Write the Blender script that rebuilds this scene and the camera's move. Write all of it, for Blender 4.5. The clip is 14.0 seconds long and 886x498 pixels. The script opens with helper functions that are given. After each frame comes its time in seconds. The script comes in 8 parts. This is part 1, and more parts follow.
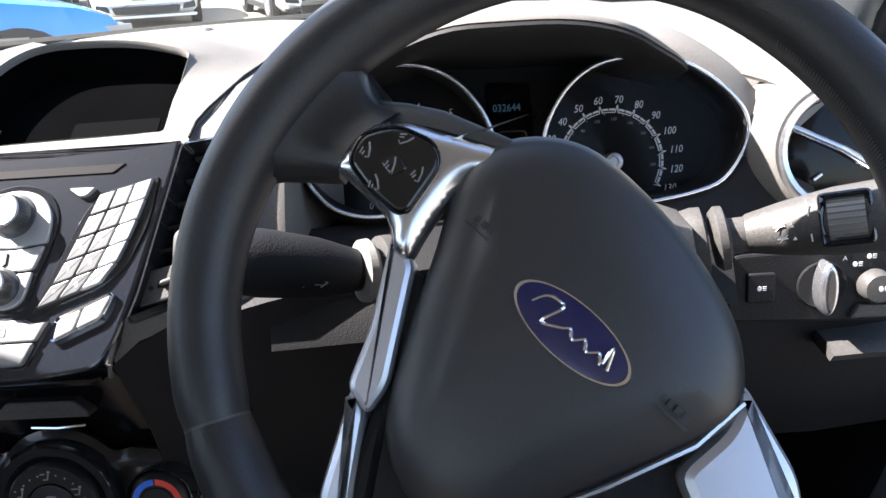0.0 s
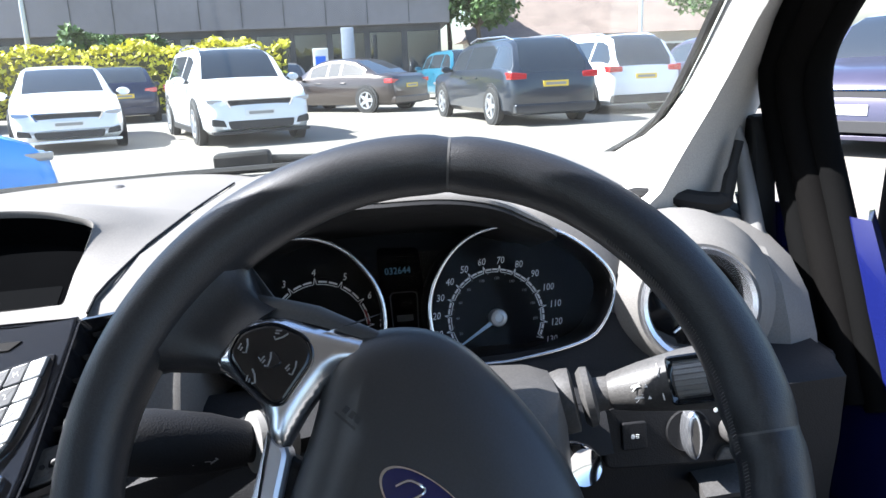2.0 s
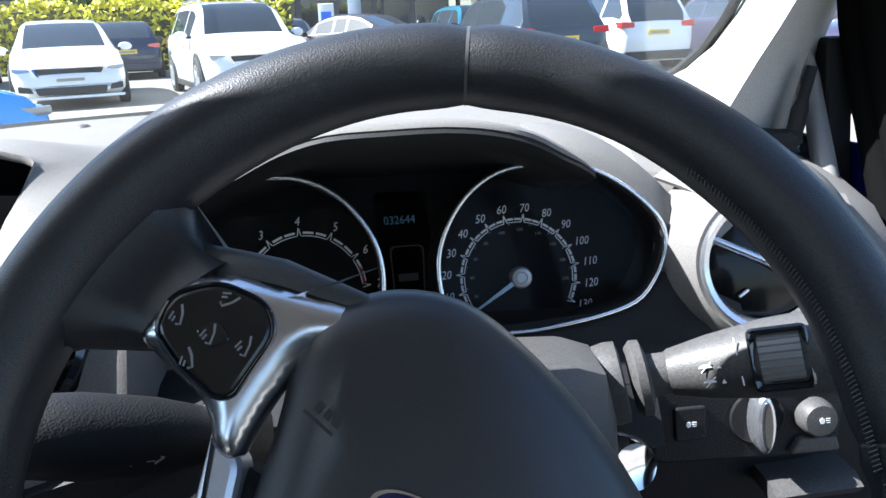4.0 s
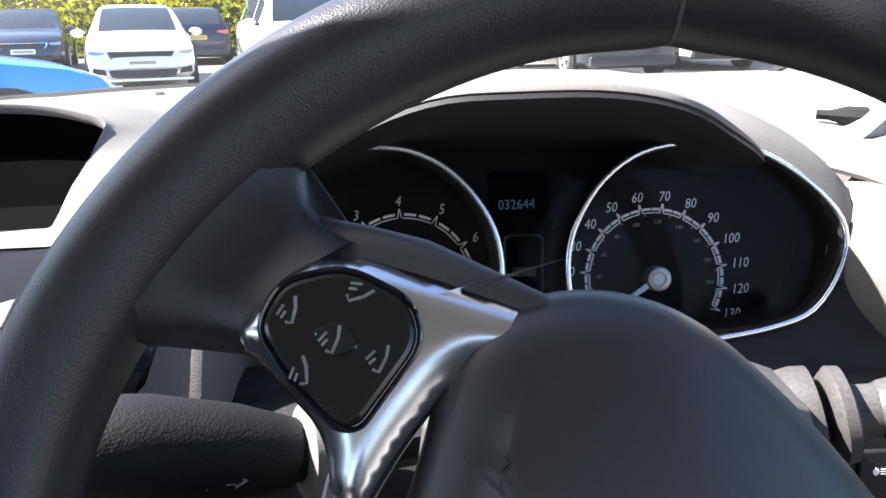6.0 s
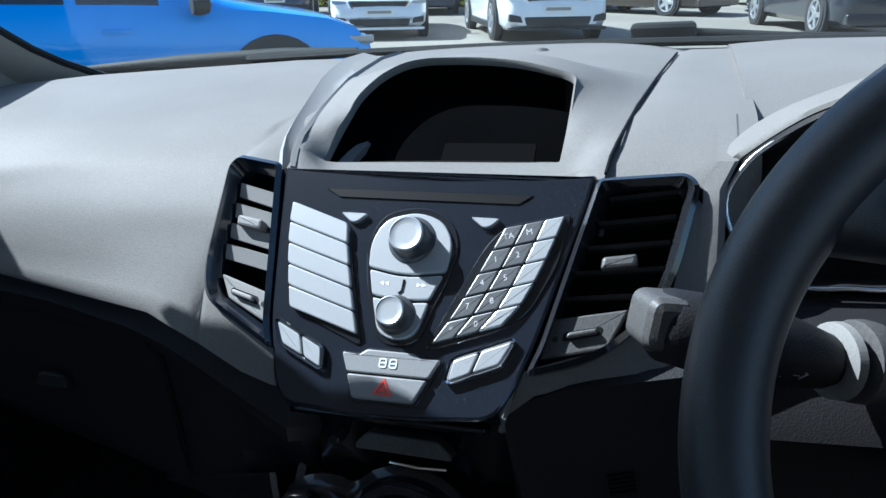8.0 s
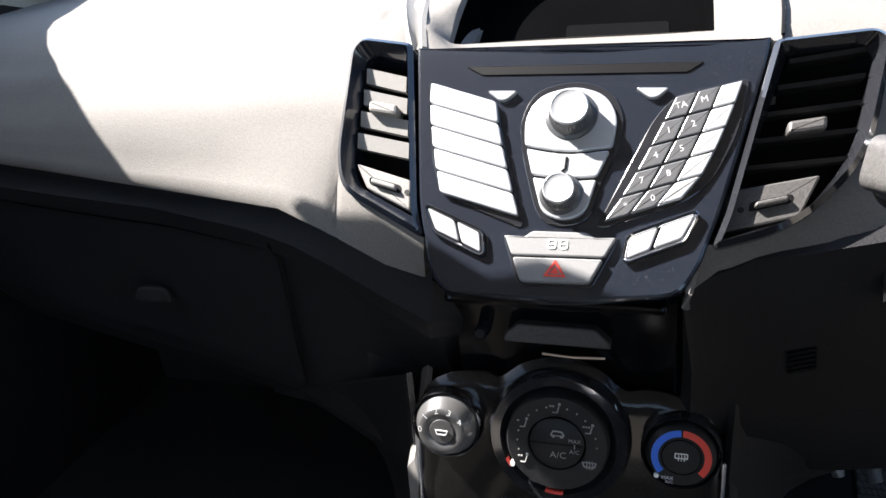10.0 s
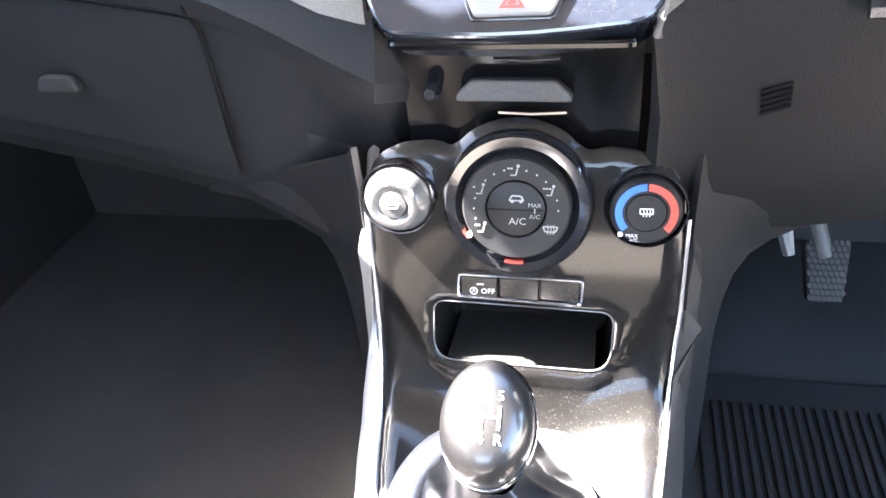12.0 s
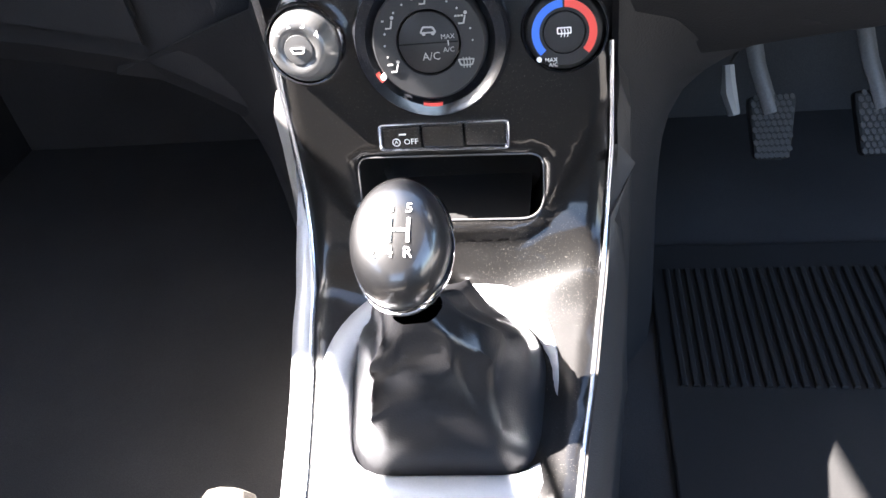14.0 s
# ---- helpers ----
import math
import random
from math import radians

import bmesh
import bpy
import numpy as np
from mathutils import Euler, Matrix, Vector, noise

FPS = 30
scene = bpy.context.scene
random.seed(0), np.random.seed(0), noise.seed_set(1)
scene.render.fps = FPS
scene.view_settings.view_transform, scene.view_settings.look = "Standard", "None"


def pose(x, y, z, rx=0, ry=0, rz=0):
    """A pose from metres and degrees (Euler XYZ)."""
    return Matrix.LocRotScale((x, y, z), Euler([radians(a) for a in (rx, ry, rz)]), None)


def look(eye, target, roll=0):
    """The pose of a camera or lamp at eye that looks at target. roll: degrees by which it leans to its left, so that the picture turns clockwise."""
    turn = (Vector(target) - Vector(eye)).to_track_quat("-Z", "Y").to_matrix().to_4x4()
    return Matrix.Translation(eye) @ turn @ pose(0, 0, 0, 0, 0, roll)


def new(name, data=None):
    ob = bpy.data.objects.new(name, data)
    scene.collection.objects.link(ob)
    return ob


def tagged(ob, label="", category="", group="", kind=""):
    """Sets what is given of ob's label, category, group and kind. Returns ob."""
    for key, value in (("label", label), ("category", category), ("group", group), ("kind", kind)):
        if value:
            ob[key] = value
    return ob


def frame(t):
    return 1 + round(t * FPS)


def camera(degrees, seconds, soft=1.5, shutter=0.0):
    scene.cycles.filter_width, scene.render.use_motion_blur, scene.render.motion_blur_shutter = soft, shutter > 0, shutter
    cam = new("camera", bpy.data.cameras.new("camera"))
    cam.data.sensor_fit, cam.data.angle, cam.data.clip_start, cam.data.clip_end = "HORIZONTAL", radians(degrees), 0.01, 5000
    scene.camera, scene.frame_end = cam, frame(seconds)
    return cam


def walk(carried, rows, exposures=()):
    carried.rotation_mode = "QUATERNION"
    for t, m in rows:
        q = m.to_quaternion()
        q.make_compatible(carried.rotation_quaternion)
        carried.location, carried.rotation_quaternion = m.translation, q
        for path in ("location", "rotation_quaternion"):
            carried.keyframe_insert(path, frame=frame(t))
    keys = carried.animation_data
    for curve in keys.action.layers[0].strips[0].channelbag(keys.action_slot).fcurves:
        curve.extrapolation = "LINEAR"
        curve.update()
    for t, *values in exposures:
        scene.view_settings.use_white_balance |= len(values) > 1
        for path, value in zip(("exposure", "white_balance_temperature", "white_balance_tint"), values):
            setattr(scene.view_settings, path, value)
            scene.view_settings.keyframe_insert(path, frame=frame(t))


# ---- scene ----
from mathutils import geometry

cam = camera(61.5, 14.0)
PATH = [
    (0, (0.3278, -0.4286, 1.1351), (0.1847, 1.6532, 0.2843), -5.2),
    (0.5, (0.3265, -0.4624, 1.1318), (0.2053, 1.6268, 0.2944), -4.2),
    (1, (0.3463, -0.5, 1.1577), (0.3398, 1.6114, 0.3688), -4.2),
    (1.5, (0.357, -0.4929, 1.1735), (0.4243, 1.6538, 0.4894), -4.7),
    (2, (0.3623, -0.4515, 1.1791), (0.4516, 1.7331, 0.6314), -5.1),
    (2.5, (0.3627, -0.4165, 1.1723), (0.426, 1.7688, 0.6257), -5.1),
    (3, (0.3609, -0.4107, 1.1701), (0.4297, 1.7585, 0.5638), -4.7),
    (3.2, (0.3623, -0.4052, 1.1656), (0.4265, 1.7609, 0.5457), -5),
    (5.5, (0.3573, -0.2443, 1.116), (0.3775, 1.8945, 0.4071), -4.2),
    (6, (0.3233, -0.2758, 1.1205), (0.219, 1.8744, 0.4533), -3.7),
    (6.5, (0.2727, -0.3184, 1.1306), (0.0189, 1.8281, 0.4905), -3.3),
    (7, (0.2313, -0.3446, 1.1329), (-0.1792, 1.7613, 0.4409), -2.6),
    (7.5, (0.1976, -0.3716, 1.1351), (-0.4239, 1.6753, 0.4251), -2.9),
    (8, (0.1707, -0.3832, 1.143), (-0.5157, 1.6256, 0.3846), -3.5),
    (8.2, (0.1544, -0.3899, 1.1408), (-0.5217, 1.6204, 0.3801), -3.5),
    (10.3, (0.0619, -0.4046, 1.0912), (-0.5845, 1.521, 0.113), -5.7),
    (10.5, (0.0653, -0.4037, 1.0811), (-0.5794, 1.4969, 0.0566), -6.1),
    (11, (0.0613, -0.3966, 1.0585), (-0.5035, 1.4676, -0.0753), -6.2),
    (11.5, (0.0623, -0.3978, 1.0416), (-0.456, 1.4393, -0.1575), -6.2),
    (12, (0.0522, -0.397, 1.0337), (-0.413, 1.3773, -0.2759), -6.1),
    (12.5, (0.0554, -0.3996, 1.0022), (-0.4458, 1.2848, -0.4088), -8),
    (13, (0.06, -0.3987, 0.9886), (-0.4502, 1.2253, -0.4877), -9.8),
    (13.5, (0.0713, -0.3985, 0.9807), (-0.3823, 1.288, -0.4438), -9),
    (14, (0.0825, -0.4152, 0.9638), (-0.3159, 1.2843, -0.4618), -9.7),
]
EXPOSURE = [(0, 2.75, 6450, 15), (0.5, 3.2, 6500, 14), (1.0, 3.25, 6650, 16), (1.6, 2.95, 6050, 14), (2.2, 2.15, 5800, 10), (2.6, 2.0, 5450, 7), (3.2, 2.02, 5450, 7), (5.5, 2.7, 6400, 16), (6.4, 2.5, 5950, 13), (7.0, 1.85, 5500, 7), (7.5, 1.4, 5200, 4), (8.2, 1.4, 5200, 4),
            (10.3, 2.6, 6500, 14), (10.6, 2.9, 6500, 14), (11.0, 4.8, 6500, 15), (11.5, 5.75, 6600, 16), (12.0, 5.75, 6600, 16), (12.5, 5.1, 6550, 16), (13.0, 4.9, 6500, 16), (14.0, 4.65, 6500, 16)]
walk(cam, [(t, look(eye, target, roll)) for t, eye, target, roll in PATH], EXPOSURE)

# ---- world, sun, exposure ----
SUN = Vector((-0.668, 0.030, 0.744)).normalized()
world = bpy.data.worlds.new("world")
scene.world = world
world.use_nodes = True
wn = world.node_tree.nodes
sky = wn.new("ShaderNodeTexSky")
sky.sky_type, sky.sun_disc = "NISHITA", False
sky.sun_elevation = math.asin(SUN.z)
sky.sun_rotation = math.atan2(SUN.x, SUN.y)
sky.air_density, sky.dust_density = 1.0, 1.5
world.node_tree.links.new(sky.outputs[0], wn["Background"].inputs[0])
wn["Background"].inputs[1].default_value = 0.08
sun = new("sun", bpy.data.lights.new("sun", "SUN"))
sun.data.energy, sun.data.angle, sun.data.color = 5.0, radians(0.55), (1.0, 0.95, 0.88)
sun.matrix_world = look(SUN * 40, (0, 0, 0))

# ---- materials ----
def material(name, color, rough=0.5, metal=0.0, grain=0.0, grain_size=900.0, bump=0.0, bump_size=None, stain=0.0, stain_size=9.0,
             coat=0.0, spec=0.5, dust=0.0, island=0.0, coat_rough=0.06):
    """A principled surface whose colour and gloss vary at two scales, with a fine relief."""
    m = bpy.data.materials.new(name)
    m.use_nodes = True
    n, l = m.node_tree.nodes, m.node_tree.links
    p = n["Principled BSDF"]
    p.inputs["Base Color"].default_value = (*color, 1)
    p.inputs["Roughness"].default_value = rough
    p.inputs["Metallic"].default_value = metal
    p.inputs["Specular IOR Level"].default_value = spec
    p.inputs["Coat Weight"].default_value = coat
    p.inputs["Coat Roughness"].default_value = coat_rough
    tc = n.new("ShaderNodeTexCoord")

    def noise_at(size, detail=3.0):
        t = n.new("ShaderNodeTexNoise")
        t.inputs["Scale"].default_value, t.inputs["Detail"].default_value = size, detail
        l.new(tc.outputs["Object"], t.inputs["Vector"])
        return t.outputs["Fac"]

    def remap(fac, a, b, lo=0.3, hi=0.7):
        r = n.new("ShaderNodeMapRange")
        for key, v in (("From Min", lo), ("From Max", hi), ("To Min", a), ("To Max", b)):
            r.inputs[key].default_value = v
        l.new(fac, r.inputs["Value"])
        return r.outputs["Result"]

    value = None
    if grain:
        value = remap(noise_at(grain_size), 1 - grain, 1 + grain)
    if stain:
        s = remap(noise_at(stain_size, 5.0), 1 - stain, 1 + stain)
        if value is None:
            value = s
        else:
            mul = n.new("ShaderNodeMath")
            mul.operation = "MULTIPLY"
            l.new(value, mul.inputs[0]), l.new(s, mul.inputs[1])
            value = mul.outputs[0]
    if island:
        g = n.new("ShaderNodeNewGeometry")
        s = remap(g.outputs["Random Per Island"], 1 - island, 1 + island, 0, 1)
        if value is None:
            value = s
        else:
            mul = n.new("ShaderNodeMath")
            mul.operation = "MULTIPLY"
            l.new(value, mul.inputs[0]), l.new(s, mul.inputs[1])
            value = mul.outputs[0]
    last = None
    if value is not None:
        hsv = n.new("ShaderNodeHueSaturation")
        hsv.inputs["Color"].default_value = (*color, 1)
        l.new(value, hsv.inputs["Value"])
        l.new(hsv.outputs["Color"], p.inputs["Base Color"])
        last = hsv.outputs["Color"]
    if dust:
        specks = remap(noise_at(1500, 1.0), 0, 1, 0.68, 0.74)
        patches = remap(noise_at(18, 3.0), 0.2, 1, 0.4, 0.6)
        mul = n.new("ShaderNodeMath")
        mul.operation = "MULTIPLY"
        l.new(specks, mul.inputs[0]), l.new(patches, mul.inputs[1])
        amount = n.new("ShaderNodeMath")
        amount.operation = "MULTIPLY_ADD"
        l.new(mul.outputs[0], amount.inputs[0])
        amount.inputs[1].default_value = dust
        amount.inputs[2].default_value = dust * 0.03
        mix = n.new("ShaderNodeMix")
        mix.data_type = "RGBA"
        l.new(amount.outputs[0], mix.inputs[0])
        mix.inputs[6].default_value, mix.inputs[7].default_value = (*color, 1), (0.5, 0.46, 0.4, 1)
        if last is not None:
            l.new(last, mix.inputs[6])
        l.new(mix.outputs[2], p.inputs["Base Color"])
        r = n.new("ShaderNodeMath")
        r.operation = "MULTIPLY_ADD"
        l.new(amount.outputs[0], r.inputs[0])
        r.inputs[1].default_value, r.inputs[2].default_value = 0.6, rough
        l.new(r.outputs[0], p.inputs["Roughness"])
    if bump:
        b = n.new("ShaderNodeBump")
        b.inputs["Strength"].default_value, b.inputs["Distance"].default_value = bump, 0.00022
        v = n.new("ShaderNodeTexVoronoi")
        v.inputs["Scale"].default_value = bump_size or grain_size
        l.new(tc.outputs["Object"], v.inputs["Vector"])
        l.new(v.outputs["Distance"], b.inputs["Height"])
        l.new(b.outputs["Normal"], p.inputs["Normal"])
    return m


def glass_pane(name, tint=(1, 1, 1), gloss=1.0):
    """Thin clear glass: sees straight through, mirrors by Fresnel."""
    m = bpy.data.materials.new(name)
    m.use_nodes = True
    n, l = m.node_tree.nodes, m.node_tree.links
    n.remove(n["Principled BSDF"])
    clear, shiny = n.new("ShaderNodeBsdfTransparent"), n.new("ShaderNodeBsdfGlossy")
    mix, lw = n.new("ShaderNodeMixShader"), n.new("ShaderNodeLayerWeight")
    clear.inputs[0].default_value = (*tint, 1)
    shiny.inputs["Roughness"].default_value = 0.01
    lw.inputs["Blend"].default_value = 0.5
    power, scale = n.new("ShaderNodeMath"), n.new("ShaderNodeMath")
    power.operation, scale.operation = "POWER", "MULTIPLY_ADD"
    l.new(lw.outputs["Facing"], power.inputs[0])
    power.inputs[1].default_value = 5.0
    l.new(power.outputs[0], scale.inputs[0])
    scale.inputs[1].default_value, scale.inputs[2].default_value = 0.45 * gloss, 0.02 * gloss
    l.new(scale.outputs[0], mix.inputs[0])
    l.new(clear.outputs[0], mix.inputs[1]), l.new(shiny.outputs[0], mix.inputs[2])
    l.new(mix.outputs[0], n["Material Output"].inputs[0])
    return m


def glow(name, color, strength):
    m = material(name, color, 0.4)
    p = m.node_tree.nodes["Principled BSDF"]
    p.inputs["Emission Color"].default_value = (*color, 1)
    p.inputs["Emission Strength"].default_value = strength
    return m


GREY = material("grey_soft_plastic", (0.150, 0.143, 0.133), 0.65, spec=0.22, grain=0.10, grain_size=700, bump=0.4, bump_size=900, stain=0.06)
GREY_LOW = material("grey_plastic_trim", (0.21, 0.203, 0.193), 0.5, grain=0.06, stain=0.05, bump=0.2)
BLACK = material("black_grained_plastic", (0.011, 0.011, 0.012), 0.6, spec=0.25, grain=0.15, stain=0.12, bump=0.7, bump_size=800)
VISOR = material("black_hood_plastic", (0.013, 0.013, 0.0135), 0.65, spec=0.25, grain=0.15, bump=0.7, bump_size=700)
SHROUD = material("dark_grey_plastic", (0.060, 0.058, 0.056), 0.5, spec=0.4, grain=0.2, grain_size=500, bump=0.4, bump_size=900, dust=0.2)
PIANO = material("gloss_black_lacquer", (0.012, 0.013, 0.016), 0.08, stain=0.2, coat=0.6, dust=0.12)
PIANO_DUSTY = material("dusty_gloss_black", (0.005, 0.005, 0.0055), 0.12, stain=0.2, spec=0.22, coat=0.12, dust=0.08)
PIANO_FLAT = material("dust_laden_gloss_black", (0.0030, 0.0030, 0.0032), 0.36, stain=0.25, spec=0.15, coat=0.5, coat_rough=0.07, dust=0.20)
GAITER = material("shiny_gaiter_leather", (0.010, 0.010, 0.011), 0.33, spec=0.5, grain=0.15, bump=0.3, bump_size=900, stain=0.15)
KNOB_BLACK = material("worn_gloss_knob", (0.004, 0.004, 0.0045), 0.45, spec=0.5, coat=1.0, coat_rough=0.16, stain=0.15)
NECK = material("black_neck_plastic", (0.0035, 0.0035, 0.004), 0.12, spec=0.22, stain=0.2, dust=0.02)
PRINT_SOFT = material("soft_grey_print", (0.30, 0.30, 0.29), 0.6)
FAN_GREY = material("grey_lacquered_dial", (0.10, 0.10, 0.10), 0.3, 0.3, stain=0.08, coat=0.3)
NAVY = material("blue_black_lacquer", (0.008, 0.011, 0.018), 0.2, stain=0.12, coat=0.7, dust=0.10)
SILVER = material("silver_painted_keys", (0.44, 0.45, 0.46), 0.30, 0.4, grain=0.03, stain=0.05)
SATIN = material("satin_aluminium", (0.62, 0.64, 0.68), 0.24, 0.9, grain=0.04, stain=0.06)
CHROME = material("chrome", (0.78, 0.78, 0.80), 0.07, 1.0, stain=0.03)
LEATHER = material("black_leather", (0.017, 0.018, 0.021), 0.42, spec=0.55, grain=0.25, stain=0.15, stain_size=30, bump=0.45, bump_size=1300)
AIRBAG = material("airbag_skin", (0.021, 0.0215, 0.023), 0.42, spec=0.7, grain=0.15, bump=0.12, bump_size=1300, stain=0.12)
STITCH = material("pale_thread", (0.10, 0.098, 0.095), 0.8, grain=0.1)
DIAL = material("dial_black", (0.004, 0.004, 0.0045), 0.6, spec=0.12, stain=0.1)
RUBBER = material("black_rubber", (0.015, 0.015, 0.015), 0.7, spec=0.25, grain=0.1, stain=0.15)
CARPET = material("dark_carpet", (0.022, 0.021, 0.021), 0.95, grain=0.5, grain_size=1200, bump=1.0, bump_size=1500, stain=0.25)
PRINT = material("white_print", (0.85, 0.85, 0.83), 0.6)
PRINT_DIM = material("dim_grey_print", (0.30, 0.30, 0.30), 0.6)
PRINT_DARK = material("dark_print", (0.05, 0.05, 0.05), 0.6)
RED = material("red_print", (0.75, 0.07, 0.05), 0.4)
BLUE = material("blue_print", (0.03, 0.16, 0.75), 0.4)
LOGO_BLUE = material("badge_blue", (0.006, 0.010, 0.075), 0.2, coat=0.8)
LCD = glow("lcd_digits", (0.06, 0.16, 0.24), 0.02)
PALE_LCD = material("pale_lcd_digits", (0.7, 0.75, 0.72), 0.4)
SCREEN = material("dark_screen", (0.002, 0.0021, 0.0023), 0.9, stain=0.2, spec=0.0)
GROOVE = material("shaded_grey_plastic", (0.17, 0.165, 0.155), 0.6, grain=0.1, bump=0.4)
RING_METAL = material("bright_ring", (0.80, 0.80, 0.81), 0.22, 1.0, stain=0.03)
FABRIC = material("pale_pillar_fabric", (0.40, 0.385, 0.355), 0.85, grain=0.15, grain_size=900, bump=0.6, bump_size=1100, stain=0.06)
HEADLINER = material("headliner_cloth", (0.48, 0.46, 0.43), 0.9, grain=0.12, bump=0.4, stain=0.05)
BODY_BLUE = material("deep_blue_car_paint", (0.006, 0.009, 0.075), 0.22, coat=1.0, stain=0.05)
GLASS = glass_pane("clear_glass", (0.93, 0.96, 0.95))

# ---- building helpers ----
# The cabin is drawn in plan units, 1.127 m each, about the heater dial.
S, Z0 = 1.127, 0.77


def to_world(p):
    return Vector((p[0] * S, p[1] * S, Z0 + (p[2] - 0.8) * S))


def thing(name, at, label, category, group="", kind="", cabin=True):
    """An empty at the base of a thing."""
    ob = tagged(new(name), label, category, group, kind)
    ob.empty_display_size = 0.05
    ob.location = to_world(at) if cabin else Vector(at)
    ob["cabin"] = 1 if cabin else 0
    return ob


def finish(me, sharp=35.0):
    bm = bmesh.new()
    bm.from_mesh(me)
    bmesh.ops.remove_doubles(bm, verts=bm.verts, dist=1e-6)
    bmesh.ops.recalc_face_normals(bm, faces=bm.faces)
    limit = radians(sharp)
    for f in bm.faces:
        f.smooth = True
    for e in bm.edges:
        if len(e.link_faces) == 2 and e.calc_face_angle(0) > limit:
            e.smooth = False
    bm.to_mesh(me)
    bm.free()


def part(name, bm, mat, parent, label="", sharp=None, kind=""):
    """Links bm, drawn in the cabin's plan (or in metres for outdoor things), as one mesh under a thing or a part."""
    me = bpy.data.meshes.new(name)
    if sharp is None:
        sharp = 22.0 if id(bm) in CRISP else 46.0
    CRISP.discard(id(bm))
    root = parent
    while root.parent:
        root = root.parent
    if root["cabin"]:
        for v in bm.verts:
            v.co = to_world(v.co) - root.location
    bm.to_mesh(me)
    bm.free()
    finish(me, sharp)
    me.materials.append(mat)
    ob = tagged(new(name, me), label, kind=kind)
    ob.parent = parent
    return ob


def solid(name, bm, mat, label, category, kind="", cabin=True, sharp=35.0, group=""):
    """A thing, or a piece of the setting, that is one mesh."""
    me = bpy.data.meshes.new(name)
    if cabin:
        for v in bm.verts:
            v.co = to_world(v.co)
    mid = sum((v.co for v in bm.verts), Vector()) / max(1, len(bm.verts))
    low = min(v.co.z for v in bm.verts)
    at = Vector((mid.x, mid.y, low))
    for v in bm.verts:
        v.co -= at
    bm.to_mesh(me)
    bm.free()
    finish(me, sharp)
    me.materials.append(mat)
    ob = tagged(new(name, me), label, category, group, kind)
    ob.location = at
    return ob


class Plane:
    """A drawing plane: origin, u to the right, v up, n towards the viewer."""

    def __init__(self, o, u, v):
        self.o, self.u = Vector(o), Vector(u).normalized()
        v = Vector(v)
        self.v = (v - self.u * v.dot(self.u)).normalized()
        self.n = self.u.cross(self.v)

    def at(self, u, v, h=0.0):
        return self.o + self.u * u + self.v * v + self.n * h

    def moved(self, u=0, v=0, h=0, turn=0.0):
        c, s = math.cos(radians(turn)), math.sin(radians(turn))
        return Plane(self.at(u, v, h), self.u * c + self.v * s, self.v * c - self.u * s)


def rounded(pts, r=0.004, n=4):
    """The outline with its corners rounded."""
    out = []
    k = len(pts)
    for i in range(k):
        a, b, c = (Vector((*pts[j % k][:2], 0)) for j in (i - 1, i, i + 1))
        rr = r[i] if isinstance(r, (list, tuple)) else r
        d1, d2 = (a - b), (c - b)
        rr = min(rr, d1.length * 0.48, d2.length * 0.48)
        p, q = b + d1.normalized() * rr, b + d2.normalized() * rr
        for s in range(n + 1):
            t = s / n
            v = p * (1 - t) ** 2 + b * 2 * t * (1 - t) + q * t * t
            out.append((v.x, v.y))
    return out


def spline(pts, n=4, closed=True):
    """A smooth outline through a few points."""
    k, out = len(pts), []
    v = [Vector((*p[:2], p[2] if len(p) > 2 else 0)) for p in pts]
    for i in range(k if closed else k - 1):
        if closed:
            a, b, c, d = v[i - 1], v[i], v[(i + 1) % k], v[(i + 2) % k]
        else:
            a, b, c, d = v[max(i - 1, 0)], v[i], v[i + 1], v[min(i + 2, k - 1)]
        for s in range(n):
            t = s / n
            q = 0.5 * (2 * b + (c - a) * t + (2 * a - 5 * b + 4 * c - d) * t * t + (3 * b - a - 3 * c + d) * t ** 3)
            out.append(tuple(q) if len(pts[0]) > 2 else (q.x, q.y))
    if not closed:
        out.append(tuple(pts[-1]))
    return out


def oval(cu, cv, ru, rv=None, n=28, turn=0.0, a0=0.0, a1=360.0):
    rv = ru if rv is None else rv
    c, s = math.cos(radians(turn)), math.sin(radians(turn))
    out = []
    full = abs(a1 - a0) >= 360
    for i in range(n if full else n + 1):
        a = radians(a0 + (a1 - a0) * i / n)
        x, y = ru * math.cos(a), rv * math.sin(a)
        out.append((cu + x * c - y * s, cv + x * s + y * c))
    return out


def shrunk(pts, d):
    """The outline drawn in by d."""
    k, out = len(pts), []
    area = sum(pts[i - 1][0] * pts[i][1] - pts[i][0] * pts[i - 1][1] for i in range(k))
    sgn = 1 if area > 0 else -1
    for i in range(k):
        a, b, c = (Vector((*pts[j % k][:2],)) for j in (i - 1, i, i + 1))
        e1, e2 = b - a, c - b
        if e1.length < 1e-9:
            e1 = e2
        if e2.length < 1e-9:
            e2 = e1
        n1, n2 = Vector((-e1.y, e1.x)).normalized(), Vector((-e2.y, e2.x)).normalized()
        m = n1 + n2
        m = m.normalized() if m.length > 1e-6 else n1
        f = max(0.5, m.dot(n1))
        out.append(tuple(b + m * (sgn * d / f)))
    return out


CRISP = set()


